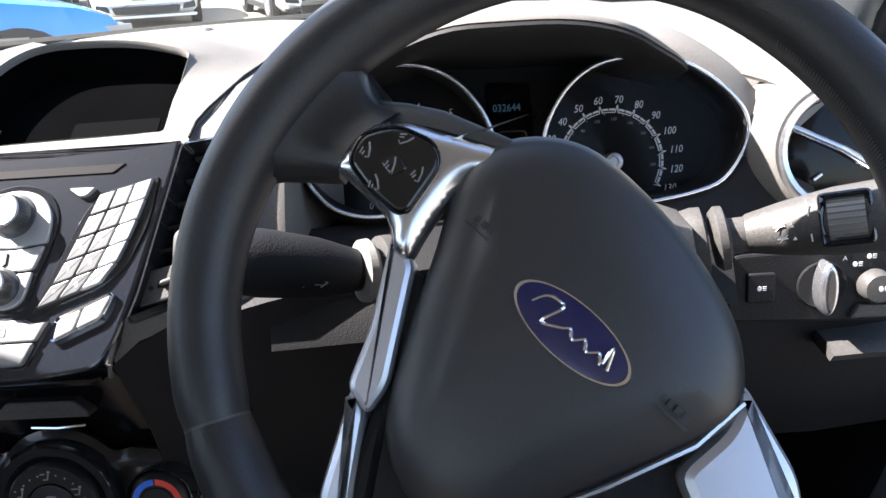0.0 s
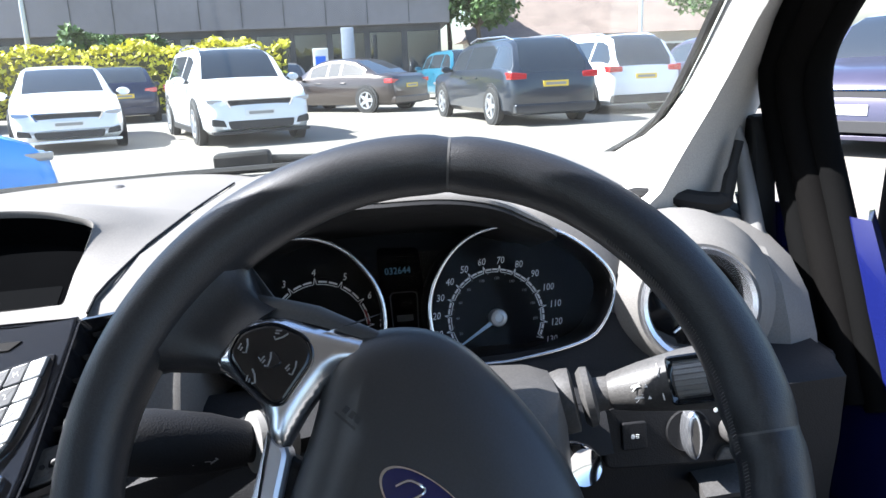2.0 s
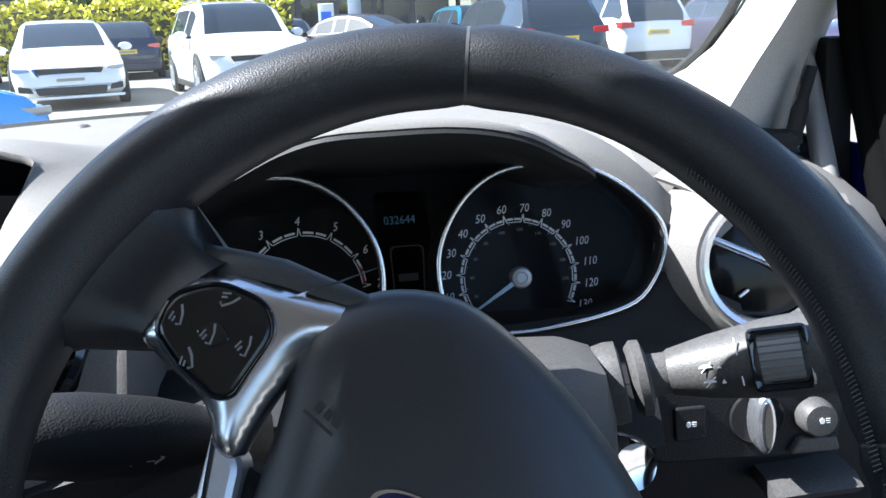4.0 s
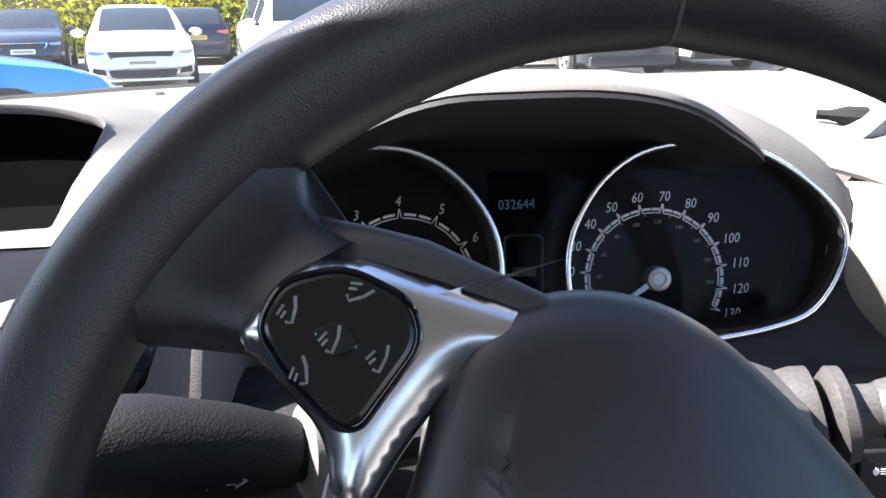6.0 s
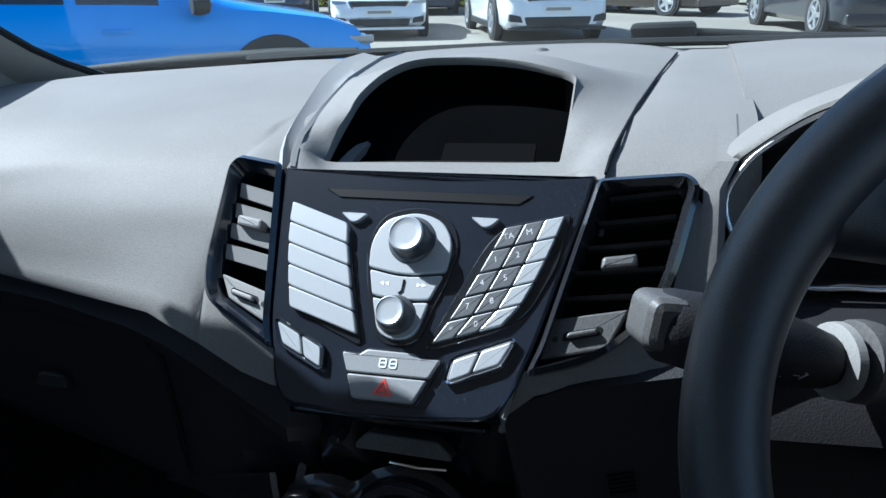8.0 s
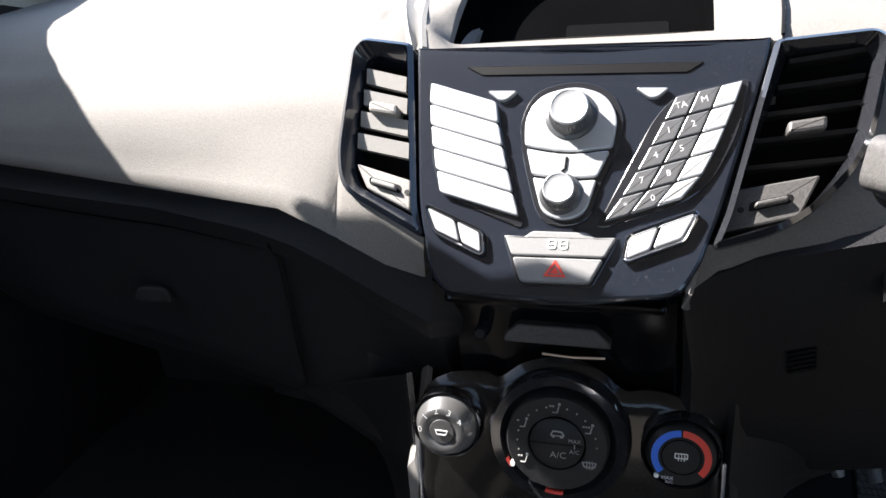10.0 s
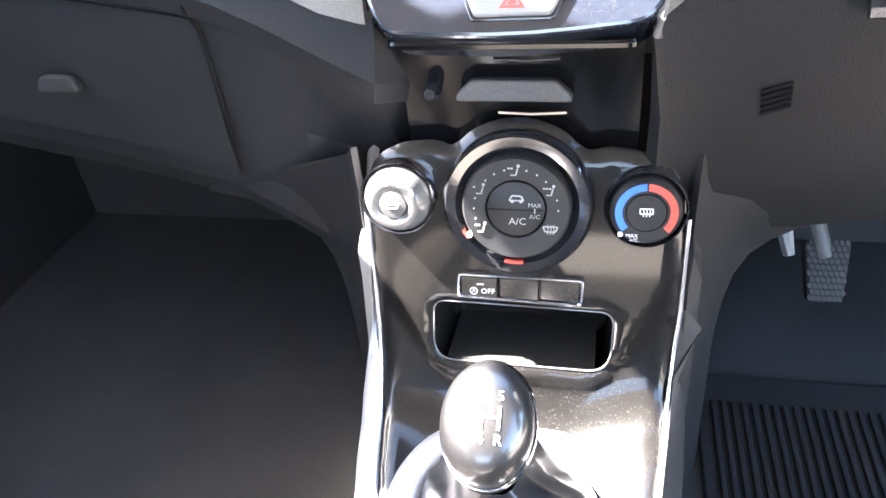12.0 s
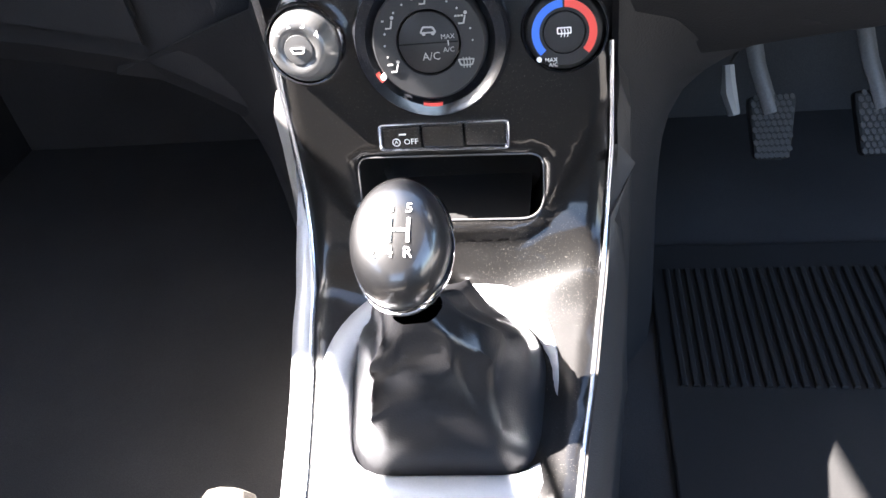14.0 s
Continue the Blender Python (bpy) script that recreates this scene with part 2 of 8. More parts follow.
def prism(bm, pl, pts, h0, h1, edge=0.0):
    """An outline on a plane raised from h0 to h1, with its upper edge softened."""
    CRISP.add(id(bm))
    rings = [(pts, h0), (pts, h1 - edge)] + ([(shrunk(pts, edge * 0.35), h1 - edge * 0.3), (shrunk(pts, edge), h1)] if edge else [])
    loops = [[bm.verts.new(pl.at(u, v, h)) for u, v in p] for p, h in rings]
    for a, b in zip(loops, loops[1:]):
        for i in range(len(a)):
            bm.faces.new((a[i - 1], a[i], b[i], b[i - 1]))
    bm.faces.new([bm.verts.new(v.co) for v in loops[-1]])
    bm.faces.new(loops[0][::-1])
    return bm


def band(bm, pl, outer, inner, h0, h1, hi=None, edge=0.0):
    """A frame between two outlines of as many points; hi: the height of its inner edge."""
    CRISP.add(id(bm))
    hi = h1 if hi is None else hi
    rows = [(outer, h0), (outer, h1 - edge)]
    if edge:
        rows += [(shrunk(outer, edge), h1)]
    rows += [(inner, hi), (inner, min(h0, hi - 0.001))]
    loops = [[bm.verts.new(pl.at(u, v, h)) for u, v in p] for p, h in rows]
    loops.append(loops[0])
    for a, b in zip(loops, loops[1:]):
        for i in range(len(a)):
            bm.faces.new((a[i - 1], a[i], b[i], b[i - 1]))
    return bm


def lathe(bm, pl, cu, cv, prof, seg=32, ru=1.0, rv=1.0):
    """A turned shape about the plane's normal; prof: radius and height."""
    loops = []
    for r, h in prof:
        if r < 1e-6:
            loops.append([bm.verts.new(pl.at(cu, cv, h))])
        else:
            loops.append([bm.verts.new(pl.at(cu + ru * r * math.cos(2 * math.pi * i / seg), cv + rv * r * math.sin(2 * math.pi * i / seg), h)) for i in range(seg)])
    for a, b in zip(loops, loops[1:]):
        for i in range(seg):
            if len(a) == 1 and len(b) > 1:
                bm.faces.new((a[0], b[i], b[i - 1]))
            elif len(b) == 1 and len(a) > 1:
                bm.faces.new((a[i - 1], a[i], b[0]))
            elif len(a) > 1:
                bm.faces.new((a[i - 1], a[i], b[i], b[i - 1]))
    return bm


def loft(bm, sections, closed=True, caps=True):
    """A skin over sections of as many points each."""
    loops = [[bm.verts.new(Vector(p)) for p in s] for s in sections]
    k = len(loops[0])
    for a, b in zip(loops, loops[1:]):
        for i in range(0 if closed else 1, k):
            bm.faces.new((a[i - 1], a[i], b[i], b[i - 1]))
    if caps and closed:
        bm.faces.new(loops[0][::-1])
        bm.faces.new(loops[-1])
    return bm


def tube(bm, pts, radius, seg=12, flat=1.0, caps=True, up=(0, 0, 1)):
    """A tube along points; radius: one for all or one each; flat: height over width."""
    pts = [Vector(p) for p in pts]
    secs = []
    for i, p in enumerate(pts):
        d = (pts[min(i + 1, len(pts) - 1)] - pts[max(i - 1, 0)]).normalized()
        s = d.cross(Vector(up))
        s = s.normalized() if s.length > 1e-4 else Vector((1, 0, 0))
        w = s.cross(d).normalized()
        r = radius[i] if isinstance(radius, (list, tuple)) else radius
        secs.append([p + s * (r * math.cos(2 * math.pi * k / seg)) + w * (r * flat * math.sin(2 * math.pi * k / seg)) for k in range(seg)])
    return loft(bm, secs, caps=caps)


def block(bm, lo, hi, edge=0.0):
    """A box from corner to corner with softened edges."""
    lo, hi = Vector(lo), Vector(hi)
    pl = Plane(((lo.x + hi.x) / 2, (lo.y + hi.y) / 2, lo.z), (1, 0, 0), (0, 1, 0))
    w, d = (hi.x - lo.x) / 2, (hi.y - lo.y) / 2
    pts = [(-w, -d), (w, -d), (w, d), (-w, d)]
    if edge:
        pts = rounded(pts, edge, 2)
    return prism(bm, pl, pts, 0, hi.z - lo.z, edge)


def shell(bm, grid, thick):
    """A sheet over a grid of points, given thickness against its normals."""
    rows = [[bm.verts.new(Vector(p)) for p in r] for r in grid]
    faces = []
    for a, b in zip(rows, rows[1:]):
        for i in range(1, len(a)):
            faces.append(bm.faces.new((a[i - 1], a[i], b[i], b[i - 1])))
    bmesh.ops.recalc_face_normals(bm, faces=faces)
    bmesh.ops.solidify(bm, geom=faces, thickness=thick)
    return bm


LETTERS = {}


def letters(bm, pl, text, cu, cv, size, h=0.0, turn=0.0, slant=0.0, squeeze=1.0):
    """Words in the built-in font, flat on the plane, centred at cu, cv."""
    if text not in LETTERS:
        c = bpy.data.curves.new("letters", "FONT")
        c.body, c.align_x, c.align_y, c.resolution_u = text, "CENTER", "CENTER", 2
        ob = bpy.data.objects.new("letters", c)
        scene.collection.objects.link(ob)
        me = bpy.data.meshes.new_from_object(ob.evaluated_get(bpy.context.evaluated_depsgraph_get()))
        LETTERS[text] = ([tuple(v.co) for v in me.vertices], [tuple(p.vertices) for p in me.polygons])
        bpy.data.objects.remove(ob)
        bpy.data.curves.remove(c)
        bpy.data.meshes.remove(me)
    co, polys = LETTERS[text]
    q = pl.moved(cu, cv, h, turn)
    vs = [bm.verts.new(q.at((x + slant * y) * size * squeeze, y * size)) for x, y, z in co]
    for p in polys:
        try:
            bm.faces.new([vs[i] for i in p])
        except ValueError:
            pass
    return bm


def fresh():
    return bmesh.new()

# ---- the cabin shell ----
def lerp(a, b, t):
    return a + (b - a) * t


# floor and bulkhead
solid("floor", block(fresh(), (-0.66, -0.95, 0.49), (0.66, 0.42, 0.515), 0.004), CARPET, "dark carpet over the car's floor", "floor", "structure")
solid("wall_front", block(fresh(), (-0.66, 0.40, 0.515), (0.66, 0.43, 1.0), 0.004), CARPET, "dark carpeted bulkhead under the dashboard", "bulkhead", "structure")
solid("wall_rear", block(fresh(), (-0.66, -1.45, 0.49), (0.66, -1.40, 0.98), 0.01), BLACK, "dark lower rear end of the cabin", "rear wall", "structure")
solid("ceiling", shell(fresh(), [[(x, y, 1.375 - 0.035 * (x / 0.6) ** 2 - 0.02 * max(0, (y + 0.35) / 0.15) ** 2) for x in (-0.58, -0.4, -0.2, 0, 0.2, 0.4, 0.58)]
                                for y in (-0.20, -0.27, -0.35, -0.6, -1.0, -1.42)], 0.02), HEADLINER, "pale cloth headliner", "headliner", "structure")
# passenger side wall below its window, raised unseen to shade floor and console
solid("wall_left", loft(fresh(), [[(-0.70, y, 0.49), (-0.64, y, 0.49), (-0.64, y, z - 0.012), (-0.652, y, z), (-0.70, y, z)] for y, z in ((-1.42, 1.17), (-0.30, 1.16), (-0.02, 1.15), (0.10, 1.07), (0.42, 1.04))]), BLACK, "dark passenger door trim, raised out of view to block the sun", "door trim", "structure")
solid("wall_right", block(fresh(), (0.62, -1.42, 0.49), (0.68, -0.62, 0.99), 0.01), BLACK, "dark rear side trim behind the open door", "side trim", "structure")
solid("kick_panel", block(fresh(), (0.612, 0.10, 0.515), (0.628, 0.42, 0.93), 0.004), BLACK, "black panel beside the driver's footwell", "side trim", "structure")
solid("sill", block(fresh(), (0.60, -0.62, 0.47), (0.70, 0.14, 0.56), 0.015), BODY_BLUE, "blue painted door sill", "door sill", "structure")


def screen_point(u, v):
    """u from side to side, v from the foot to the roof."""
    x = u * lerp(0.655, 0.555, v)
    y = lerp(0.50 - 0.075 * u * u, -0.205 - 0.03 * u * u, v) + 0.035 * math.sin(math.pi * v)
    z = lerp(1.050 - 0.012 * u * u, 1.382 - 0.03 * u * u, v) + 0.03 * math.sin(math.pi * v)
    return (x, y, z)


# the rear edge of the driver's pillar trim, from its foot up
REAR = [(-0.10, (0.575, 0.218, 1.020)), (-0.03, (0.583, 0.222, 1.030)), (0.02, (0.590, 0.224, 1.040)), (0.06, (0.598, 0.226, 1.062)), (0.11, (0.607, 0.226, 1.088)), (0.18, (0.616, 0.224, 1.112)), (0.28, (0.618, 0.212, 1.135)), (0.40, (0.607, 0.165, 1.172)), (0.55, (0.588, 0.065, 1.235)), (0.69, (0.570, -0.025, 1.283)), (0.85, (0.556, -0.12, 1.333)), (1.0, (0.548, -0.20, 1.360))]
# the fold between its sunlit face and its shaded face
FOLD = [(-0.1, (0.496, 0.19, 1.025)), (-0.03, (0.507, 0.19, 1.032)), (0.02, (0.521, 0.19, 1.044)), (0.06, (0.534, 0.19, 1.064)), (0.11, (0.548, 0.188, 1.086)), (0.18, (0.56, 0.182, 1.107)), (0.28, (0.571, 0.165, 1.137)), (0.4, (0.571, 0.12, 1.173)), (0.55, (0.566, 0.045, 1.215)), (0.69, (0.551, -0.048, 1.262)), (0.85, (0.538, -0.145, 1.31)), (1.0, (0.53, -0.235, 1.335))]


def along(table, v):
    """The point at v of a table of (v, point), in straight pieces."""
    for (v0, p0), (v1, p1) in zip(table, table[1:]):
        if v <= v1:
            return Vector(p0).lerp(Vector(p1), (v - v0) / (v1 - v0))
    return Vector(table[-1][1])



def pillar(side):
    """A windscreen pillar trim: from the dashboard's corner up to the roof, wide at its foot."""
    secs = []
    for v, u0 in ((-0.10, 0.76), (-0.03, 0.82), (0.02, 0.86), (0.06, 0.895), (0.11, 0.92), (0.18, 0.935), (0.28, 0.945), (0.40, 0.95), (0.55, 0.952), (0.69, 0.955), (0.75, 0.956), (0.85, 0.957), (1.0, 0.958)):
        a, b = Vector(screen_point(u0, v)), Vector(screen_point(1.035, v))
        d = Vector((-0.30, -0.42, -0.36)) * lerp(0.030, 0.038, min(1, max(0, v * 3)))
        low = b + Vector((0.004, -0.060, -0.042)) * lerp(1.35, 1.15, min(1, max(0, v * 3)))
        if side < 0:
            # the passenger's pillar, unseen up here, is thinned to let sun onto the console
            thin = min(1, max(0, (v - 0.69) * 16))
            a, d, low = lerp(a, b, 0.45 * thin), d * lerp(1, 0.5, thin), lerp(low, b, 0.72 * thin)
        row = [a + Vector((0.0, 0.006, 0.004)), a + d * 0.25, lerp(a, b, 0.35) + d * 0.85, lerp(a, b, 0.7) + d * 1.1, lerp(b, low, 0.55) + d * 0.75, low + Vector((0.004, 0, 0)), low + Vector((0.03, 0.012, 0.008)), b + Vector((0.03, 0.012, 0.008))]
        if side > 0:
            # a face towards the glass that the sun strikes, a fold, and a face that widens to the foot
            fold, end = along(FOLD, v), along(REAR, v)
            row = [a + Vector((0.006, 0.006, 0.004)), lerp(a, fold, 0.30) + Vector((0.001, -0.003, 0.001)), lerp(a, fold, 0.85) + Vector((-0.001, -0.002, 0.001)), lerp(fold, end, 0.12), lerp(fold, end, 0.6), end, end + Vector((0.02, 0.02, 0.0)), b + Vector((0.03, 0.012, 0.008))]
        secs.append([(side * p.x, p.y, p.z) for p in row])
    return loft(fresh(), secs)


for side, nm in ((1, "driver"), (-1, "passenger")):
    solid("pillar_trim", pillar(side), FABRIC, f"pale grey {nm} side windscreen pillar trim", "pillar trim", "structure")

# windscreen: curved glass with a black rubber edge along its foot
ws = solid("window_1", shell(fresh(), [[screen_point(u / 8, v / 8) for u in range(-8, 9)] for v in range(9)], 0.004), GLASS,
           "clear curved windscreen", "windscreen", "structure")
ws.visible_shadow = False
for side in (-1, 1):
    solid("trim", tube(fresh(), [screen_point(side * (u - 0.002), v) for v, u in ((0.0, 0.842), (0.03, 0.868), (0.06, 0.893), (0.11, 0.918), (0.18, 0.933), (0.28, 0.943), (0.40, 0.948), (0.7, 0.953), (1.0, 0.956))], 0.0048, 6), RUBBER, "thin black edge of the windscreen along the pillar", "window seal", "structure")
solid("trim", tube(fresh(), [tuple(Vector(screen_point(u / 16, 0.0)) - Vector((0, 0, 0.004))) for u in range(-16, 17)], 0.007, 8), RUBBER, "black rubber along the windscreen's foot", "window seal", "structure")
rear_glass = solid("window_2", shell(fresh(), [[(-0.665 + 0.11 * v / 4, y, lerp(1.04, 1.36, v / 4)) for y in (-1.40, -0.9, -0.4, 0.1, 0.30 - 0.11 * v)] for v in range(5)], 0.004),
                   GLASS, "clear passenger side window", "side window", "structure")
rear_glass.visible_shadow = False

# unseen header added behind the top of the windscreen to shade the wheel
def header_foot(u):
    """How far the unseen header is drawn down the glass to block the sun: least in the passenger's corner."""
    visor = lerp(0.672, lerp(0.715, 0.785, min(1, max(0, (u + 0.55) / 0.2))), min(1, max(0, (u + 0.70) / 0.06)))
    return lerp(0.945, visor, min(1, max(0, (u + 0.805) / 0.05)))


solid("header_trim", shell(fresh(), [[(p[0], p[1] - 0.012, p[2] - 0.022) for p in (screen_point(u / 16 * 0.97, lerp(header_foot(u / 16), 1.0, k / 5)) for u in range(-16, 17))] for k in range(6)], 0.012), HEADLINER, "pale cloth header, unseen, drawn down the glass to block the sun", "headliner", "structure")

# ---- the dashboard ----
dash = thing("dashboard", (0, 0.2, 0.75), "light grey and black soft plastic dashboard across the car", "dashboard")

# light pad: profiles (y, z) from the windscreen down to its lower edge, at stations across the car
def pad_row(x, top, front, low, nose=0.0, rear=1.05):
    """front: y of the face; top: height of the top; low: height of the lower edge."""
    return [(x, 0.505 - 0.10 * (x / 0.65) ** 2, rear - 0.01 * (x / 0.65) ** 2), (x, 0.42 - 0.09 * (x / 0.65) ** 2, top + 0.004), (x, 0.28, top), (x, front + 0.09, top - 0.006), (x, front + 0.045, top - 0.018),
            (x, front + 0.020, top - 0.038), (x, front + 0.006, top - 0.065), (x, front, lerp(top - 0.065, low, 0.55)), (x, front + nose, low), (x, front + nose + 0.03, low - 0.004)]


VENT_EDGE = {-1: [(0.060, -0.029), (0.0780, -0.028), (0.1185, -0.0085), (0.1270, 0.001), (0.1320, 0.022), (0.1330, 0.082)],
             1: [(0.060, -0.029), (0.0780, -0.028), (0.1068, -0.0180), (0.1352, 0.0095), (0.1440, 0.019), (0.1555, 0.076)]}

def hood_half(side, y):
    """Half the width of the display's hood: wider towards the windscreen, more so on the passenger's side."""
    if side > 0:
        return 0.1000 + 0.024 * max(0, (y - 0.05) / 0.28)
    return 0.0900 + 0.075 * min(1, max(0, (y - 0.058) / 0.34)) ** 0.85


PAD_TOP = [(0.080, 1.0308), (0.15, 1.0440), (0.28, 1.0525), (0.42, 1.0565), (0.50, 1.050)]


def pad_top(y):
    """Height of the pads' top behind the radio."""
    if y < 0.080:
        return 1.0308 + (y - 0.080) * 0.19
    for (a, za), (b, zb) in zip(PAD_TOP, PAD_TOP[1:]):
        if y <= b:
            return lerp(za, zb, (y - a) / (b - a))
    return PAD_TOP[-1][1]


VENT_TOP = {-1: [(0.06, 0.081), (0.0945, 0.0845), (0.127, 0.0900), (0.134, 0.0830)], 1: [(0.06, 0.077), (0.102, 0.0785), (0.149, 0.0830), (0.1565, 0.0770)]}


def beside(side, u, yb, zb):
    """A pad profile beside the radio: flush with its plane outside the vent's frame, behind the vent's well inside it."""
    x = 0.004 + side * u
    on = lambda v, h: Vector((x, 0.0125 + 0.62 * v - 0.785 * h, 0.962 + 0.785 * v + 0.62 * h))
    edge = VENT_EDGE[side]
    vb, vt = edge[-1][1], VENT_TOP[side][-1][1]
    for (a, va), (b, vc) in zip(VENT_TOP[side], VENT_TOP[side][1:]):
        if a <= u <= b:
            vt = lerp(va, vc, (u - a) / (b - a))
    for (a, va), (b, vc) in zip(edge, edge[1:]):
        if a <= u <= b:
            vb = lerp(va, vc, (u - a) / (b - a))
    if u < edge[-1][0]:
        mid = [on(vt, -0.004), on(vt - 0.006, -0.036), on(vb + 0.002, -0.036), on(vb + 0.001, -0.020), on(vb, -0.003)]
    else:
        mid = [on(vt, -0.004), on(vt - 0.006, -0.003), on(vt - 0.008, -0.003), on(vt - 0.009, -0.003), on(vt - 0.010, -0.003)]
    low = Vector((x, yb, zb))
    sink = 0.022 if abs(x - 0.008) < 0.1 else 0.0
    if side > 0:
        # the top follows the display hood's edge, its first row tucked under the hood
        f = (u - 0.064) / 0.122
        over = lambda y: lerp(0.0085 + hood_half(1, y), 0.190, f)
        sink = 0.0006 if f < 0.01 else -0.0008
        roof = [(over(y), y, z - sink) for y, z in PAD_TOP[::-1]]
        if u > 0.2:
            # the end beside the instruments, behind their rim
            return [(0.215, 0.50, 1.050), (0.215, 0.42, 1.0562), (0.215, 0.28, 1.0508), (0.213, 0.235, 1.0450), (0.210, 0.195, 1.0345), (0.206, 0.175, 1.022), (0.203, 0.165, 1.005), (0.200, 0.160, 0.990), (0.198, 0.157, 0.985), (0.197, 0.155, 0.980), (0.196, 0.152, 0.975), (0.195, 0.150, 0.972), (0.195, 0.152, 0.970)]
    else:
        roof = [(x, 0.505 - 0.10 * (x / 0.65) ** 2, 1.05 - sink), (x, 0.42, 1.058 - sink), (x, 0.28, 1.0515 - sink), (x, 0.15, 1.0430 - sink), (x, 0.110, 1.0355 - sink)]
    return roof + [tuple(p) for p in mid + [mid[-1].lerp(low, 0.45) + Vector((0, -0.001, 0)), low, low + Vector((0, 0.03, -0.003))]]


def full_row(x, top, front, low):
    """A pad profile with as many points as those beside the radio."""
    r = pad_row(x, top, front, low)
    return r[:5] + [tuple(Vector(r[5]).lerp(Vector(r[4]), 0.4)), r[5], tuple(Vector(r[5]).lerp(Vector(r[6]), 0.5)), r[6], tuple(Vector(r[6]).lerp(Vector(r[7]), 0.5)), r[7], r[8], r[9]]


def rolled(u, yb, zb):
    """A pad profile outside the vent: one roll from the top down to the lower edge."""
    x = 0.004 - u
    on = lambda v: Vector((x, 0.0149 + 0.62 * v, 0.960 + 0.785 * v))
    low = Vector((x, yb, zb))
    return [(x, 0.505 - 0.10 * (x / 0.65) ** 2, 1.05), (x, 0.42, 1.058), (x, 0.28, 1.0515), (x, 0.15, 1.0430), (x, 0.118, 1.0375), (x, 0.096, 1.0322), (x, 0.079, 1.0258), (x, 0.0650, 1.0165),
            tuple(on(0.054)), tuple(on(0.034)), tuple(on(0.034).lerp(low, 0.55) + Vector((0, -0.001, 0))), tuple(low), tuple(low + Vector((0, 0.03, -0.003)))]


def flowing(row):
    """The profile drawn as one soft roll."""
    return spline(row, 3, closed=False)


def stepped(row):
    """The profile with each side divided, its corners kept."""
    return [tuple(Vector(a).lerp(Vector(b), k / 3)) for a, b in zip(row, row[1:]) for k in range(3)] + [tuple(row[-1])]


left_rows = [(-0.645, 1.035, 0.13, 0.965), (-0.60, 1.044, 0.10, 0.963), (-0.50, 1.050, 0.070, 0.960), (-0.38, 1.053, 0.045, 0.957)]
left_low = [(0.284, 0.024, 0.954), (0.224, 0.014, 0.951), (0.194, 0.010, 0.949), (0.168, 0.005, 0.948), (0.150, 0.001, 0.942), (0.140, 0.000, 0.938), (0.1345, 0.000, 0.935), (0.1325, 0.000, 0.934), (0.1300, 0.000, 0.933), (0.127, 0.000, 0.931), (0.1185, -0.001, 0.927), (0.100, -0.004, 0.919), (0.0775, -0.007, 0.914), (0.0755, -0.007, 0.914)]
part("passenger_pad", shell(fresh(), [flowing(full_row(*r)) for r in left_rows] + [flowing(rolled(*r)) if r[0] > 0.134 else stepped(beside(-1, *r)) for r in left_low], 0.005), GREY, dash, "light grey grained soft pad")
def set_back(row, d):
    """The profile with its front face drawn back towards the instruments."""
    return [(x, y + d * min(1, max(0, (1.042 - z) / 0.045)), z) for x, y, z in row]


right_low = [(0.0640, -0.010, 0.914), (0.0780, -0.003, 0.924), (0.1068, 0.004, 0.931), (0.1352, 0.008, 0.937), (0.1440, 0.009, 0.938), (0.1500, 0.010, 0.939), (0.1545, 0.010, 0.939), (0.1570, 0.011, 0.940)]
part("inner_pad", shell(fresh(), [beside(1, *r) for r in right_low] + [beside(1, 0.161, 0.012, 0.941), set_back(beside(1, 0.1650, 0.014, 0.941), 0.001), set_back(beside(1, 0.1680, 0.016, 0.942), 0.007), set_back(beside(1, 0.1700, 0.018, 0.942), 0.034), set_back(beside(1, 0.188, 0.030, 0.942), 0.070)], 0.005), GREY, dash)
driver_rows = [(0.186, 1.0515, 0.115, 0.93), (0.24, 1.056, 0.15, 0.93), (0.33, 1.056, 0.165, 0.93), (0.40, 1.052, 0.170, 0.93), (0.440, 1.045, 0.165, 0.94), (0.4605, 1.040, 0.150, 0.95), (0.470, 1.038, 0.120, 0.955),
               (0.49, 1.035, 0.118, 0.940), (0.52, 1.031, 0.114, 0.915), (0.56, 1.024, 0.108, 0.905), (0.59, 1.016, 0.100, 0.895), (0.615, 1.004, 0.11, 0.89)]
part("driver_pad", shell(fresh(), [pad_row(*r) for r in driver_rows], -0.006), GREY, dash)

# dark lower dashboard on the passenger side, with the glovebox
lower = [(-0.645, 0.157), (-0.5, 0.098), (-0.38, 0.074), (-0.28, 0.058), (-0.20, 0.044), (-0.188, 0.0415), (-0.165, 0.036), (-0.135, 0.030), (-0.10, 0.024), (-0.078, 0.022), (-0.066, 0.036)]
def low_row(x, y, top, lip, bottom):
    back = 0.035 * min(1, max(0, (x + 0.145) / 0.05))
    return [(x, y + 0.002, top), (x, y - 0.004, lerp(top, lip, 0.6)), (x, y - 0.010, lip + 0.006), (x, y - 0.008, lip), (x, y + 0.004, lip - 0.006),
            (x, y + 0.006 + back, lerp(lip, bottom, 0.4)), (x, y + 0.012 + back, bottom + 0.02), (x, y + 0.022 + back, bottom + 0.004), (x, y + 0.06 + back, bottom), (x, y + 0.25, bottom + 0.02)]
tops = [0.967, 0.962, 0.959, 0.955, 0.952, 0.951, 0.950, 0.941, 0.927, 0.920, 0.914]
lips = [0.930, 0.928, 0.926, 0.924, 0.917, 0.915, 0.911, 0.900, 0.884, 0.872, 0.866]
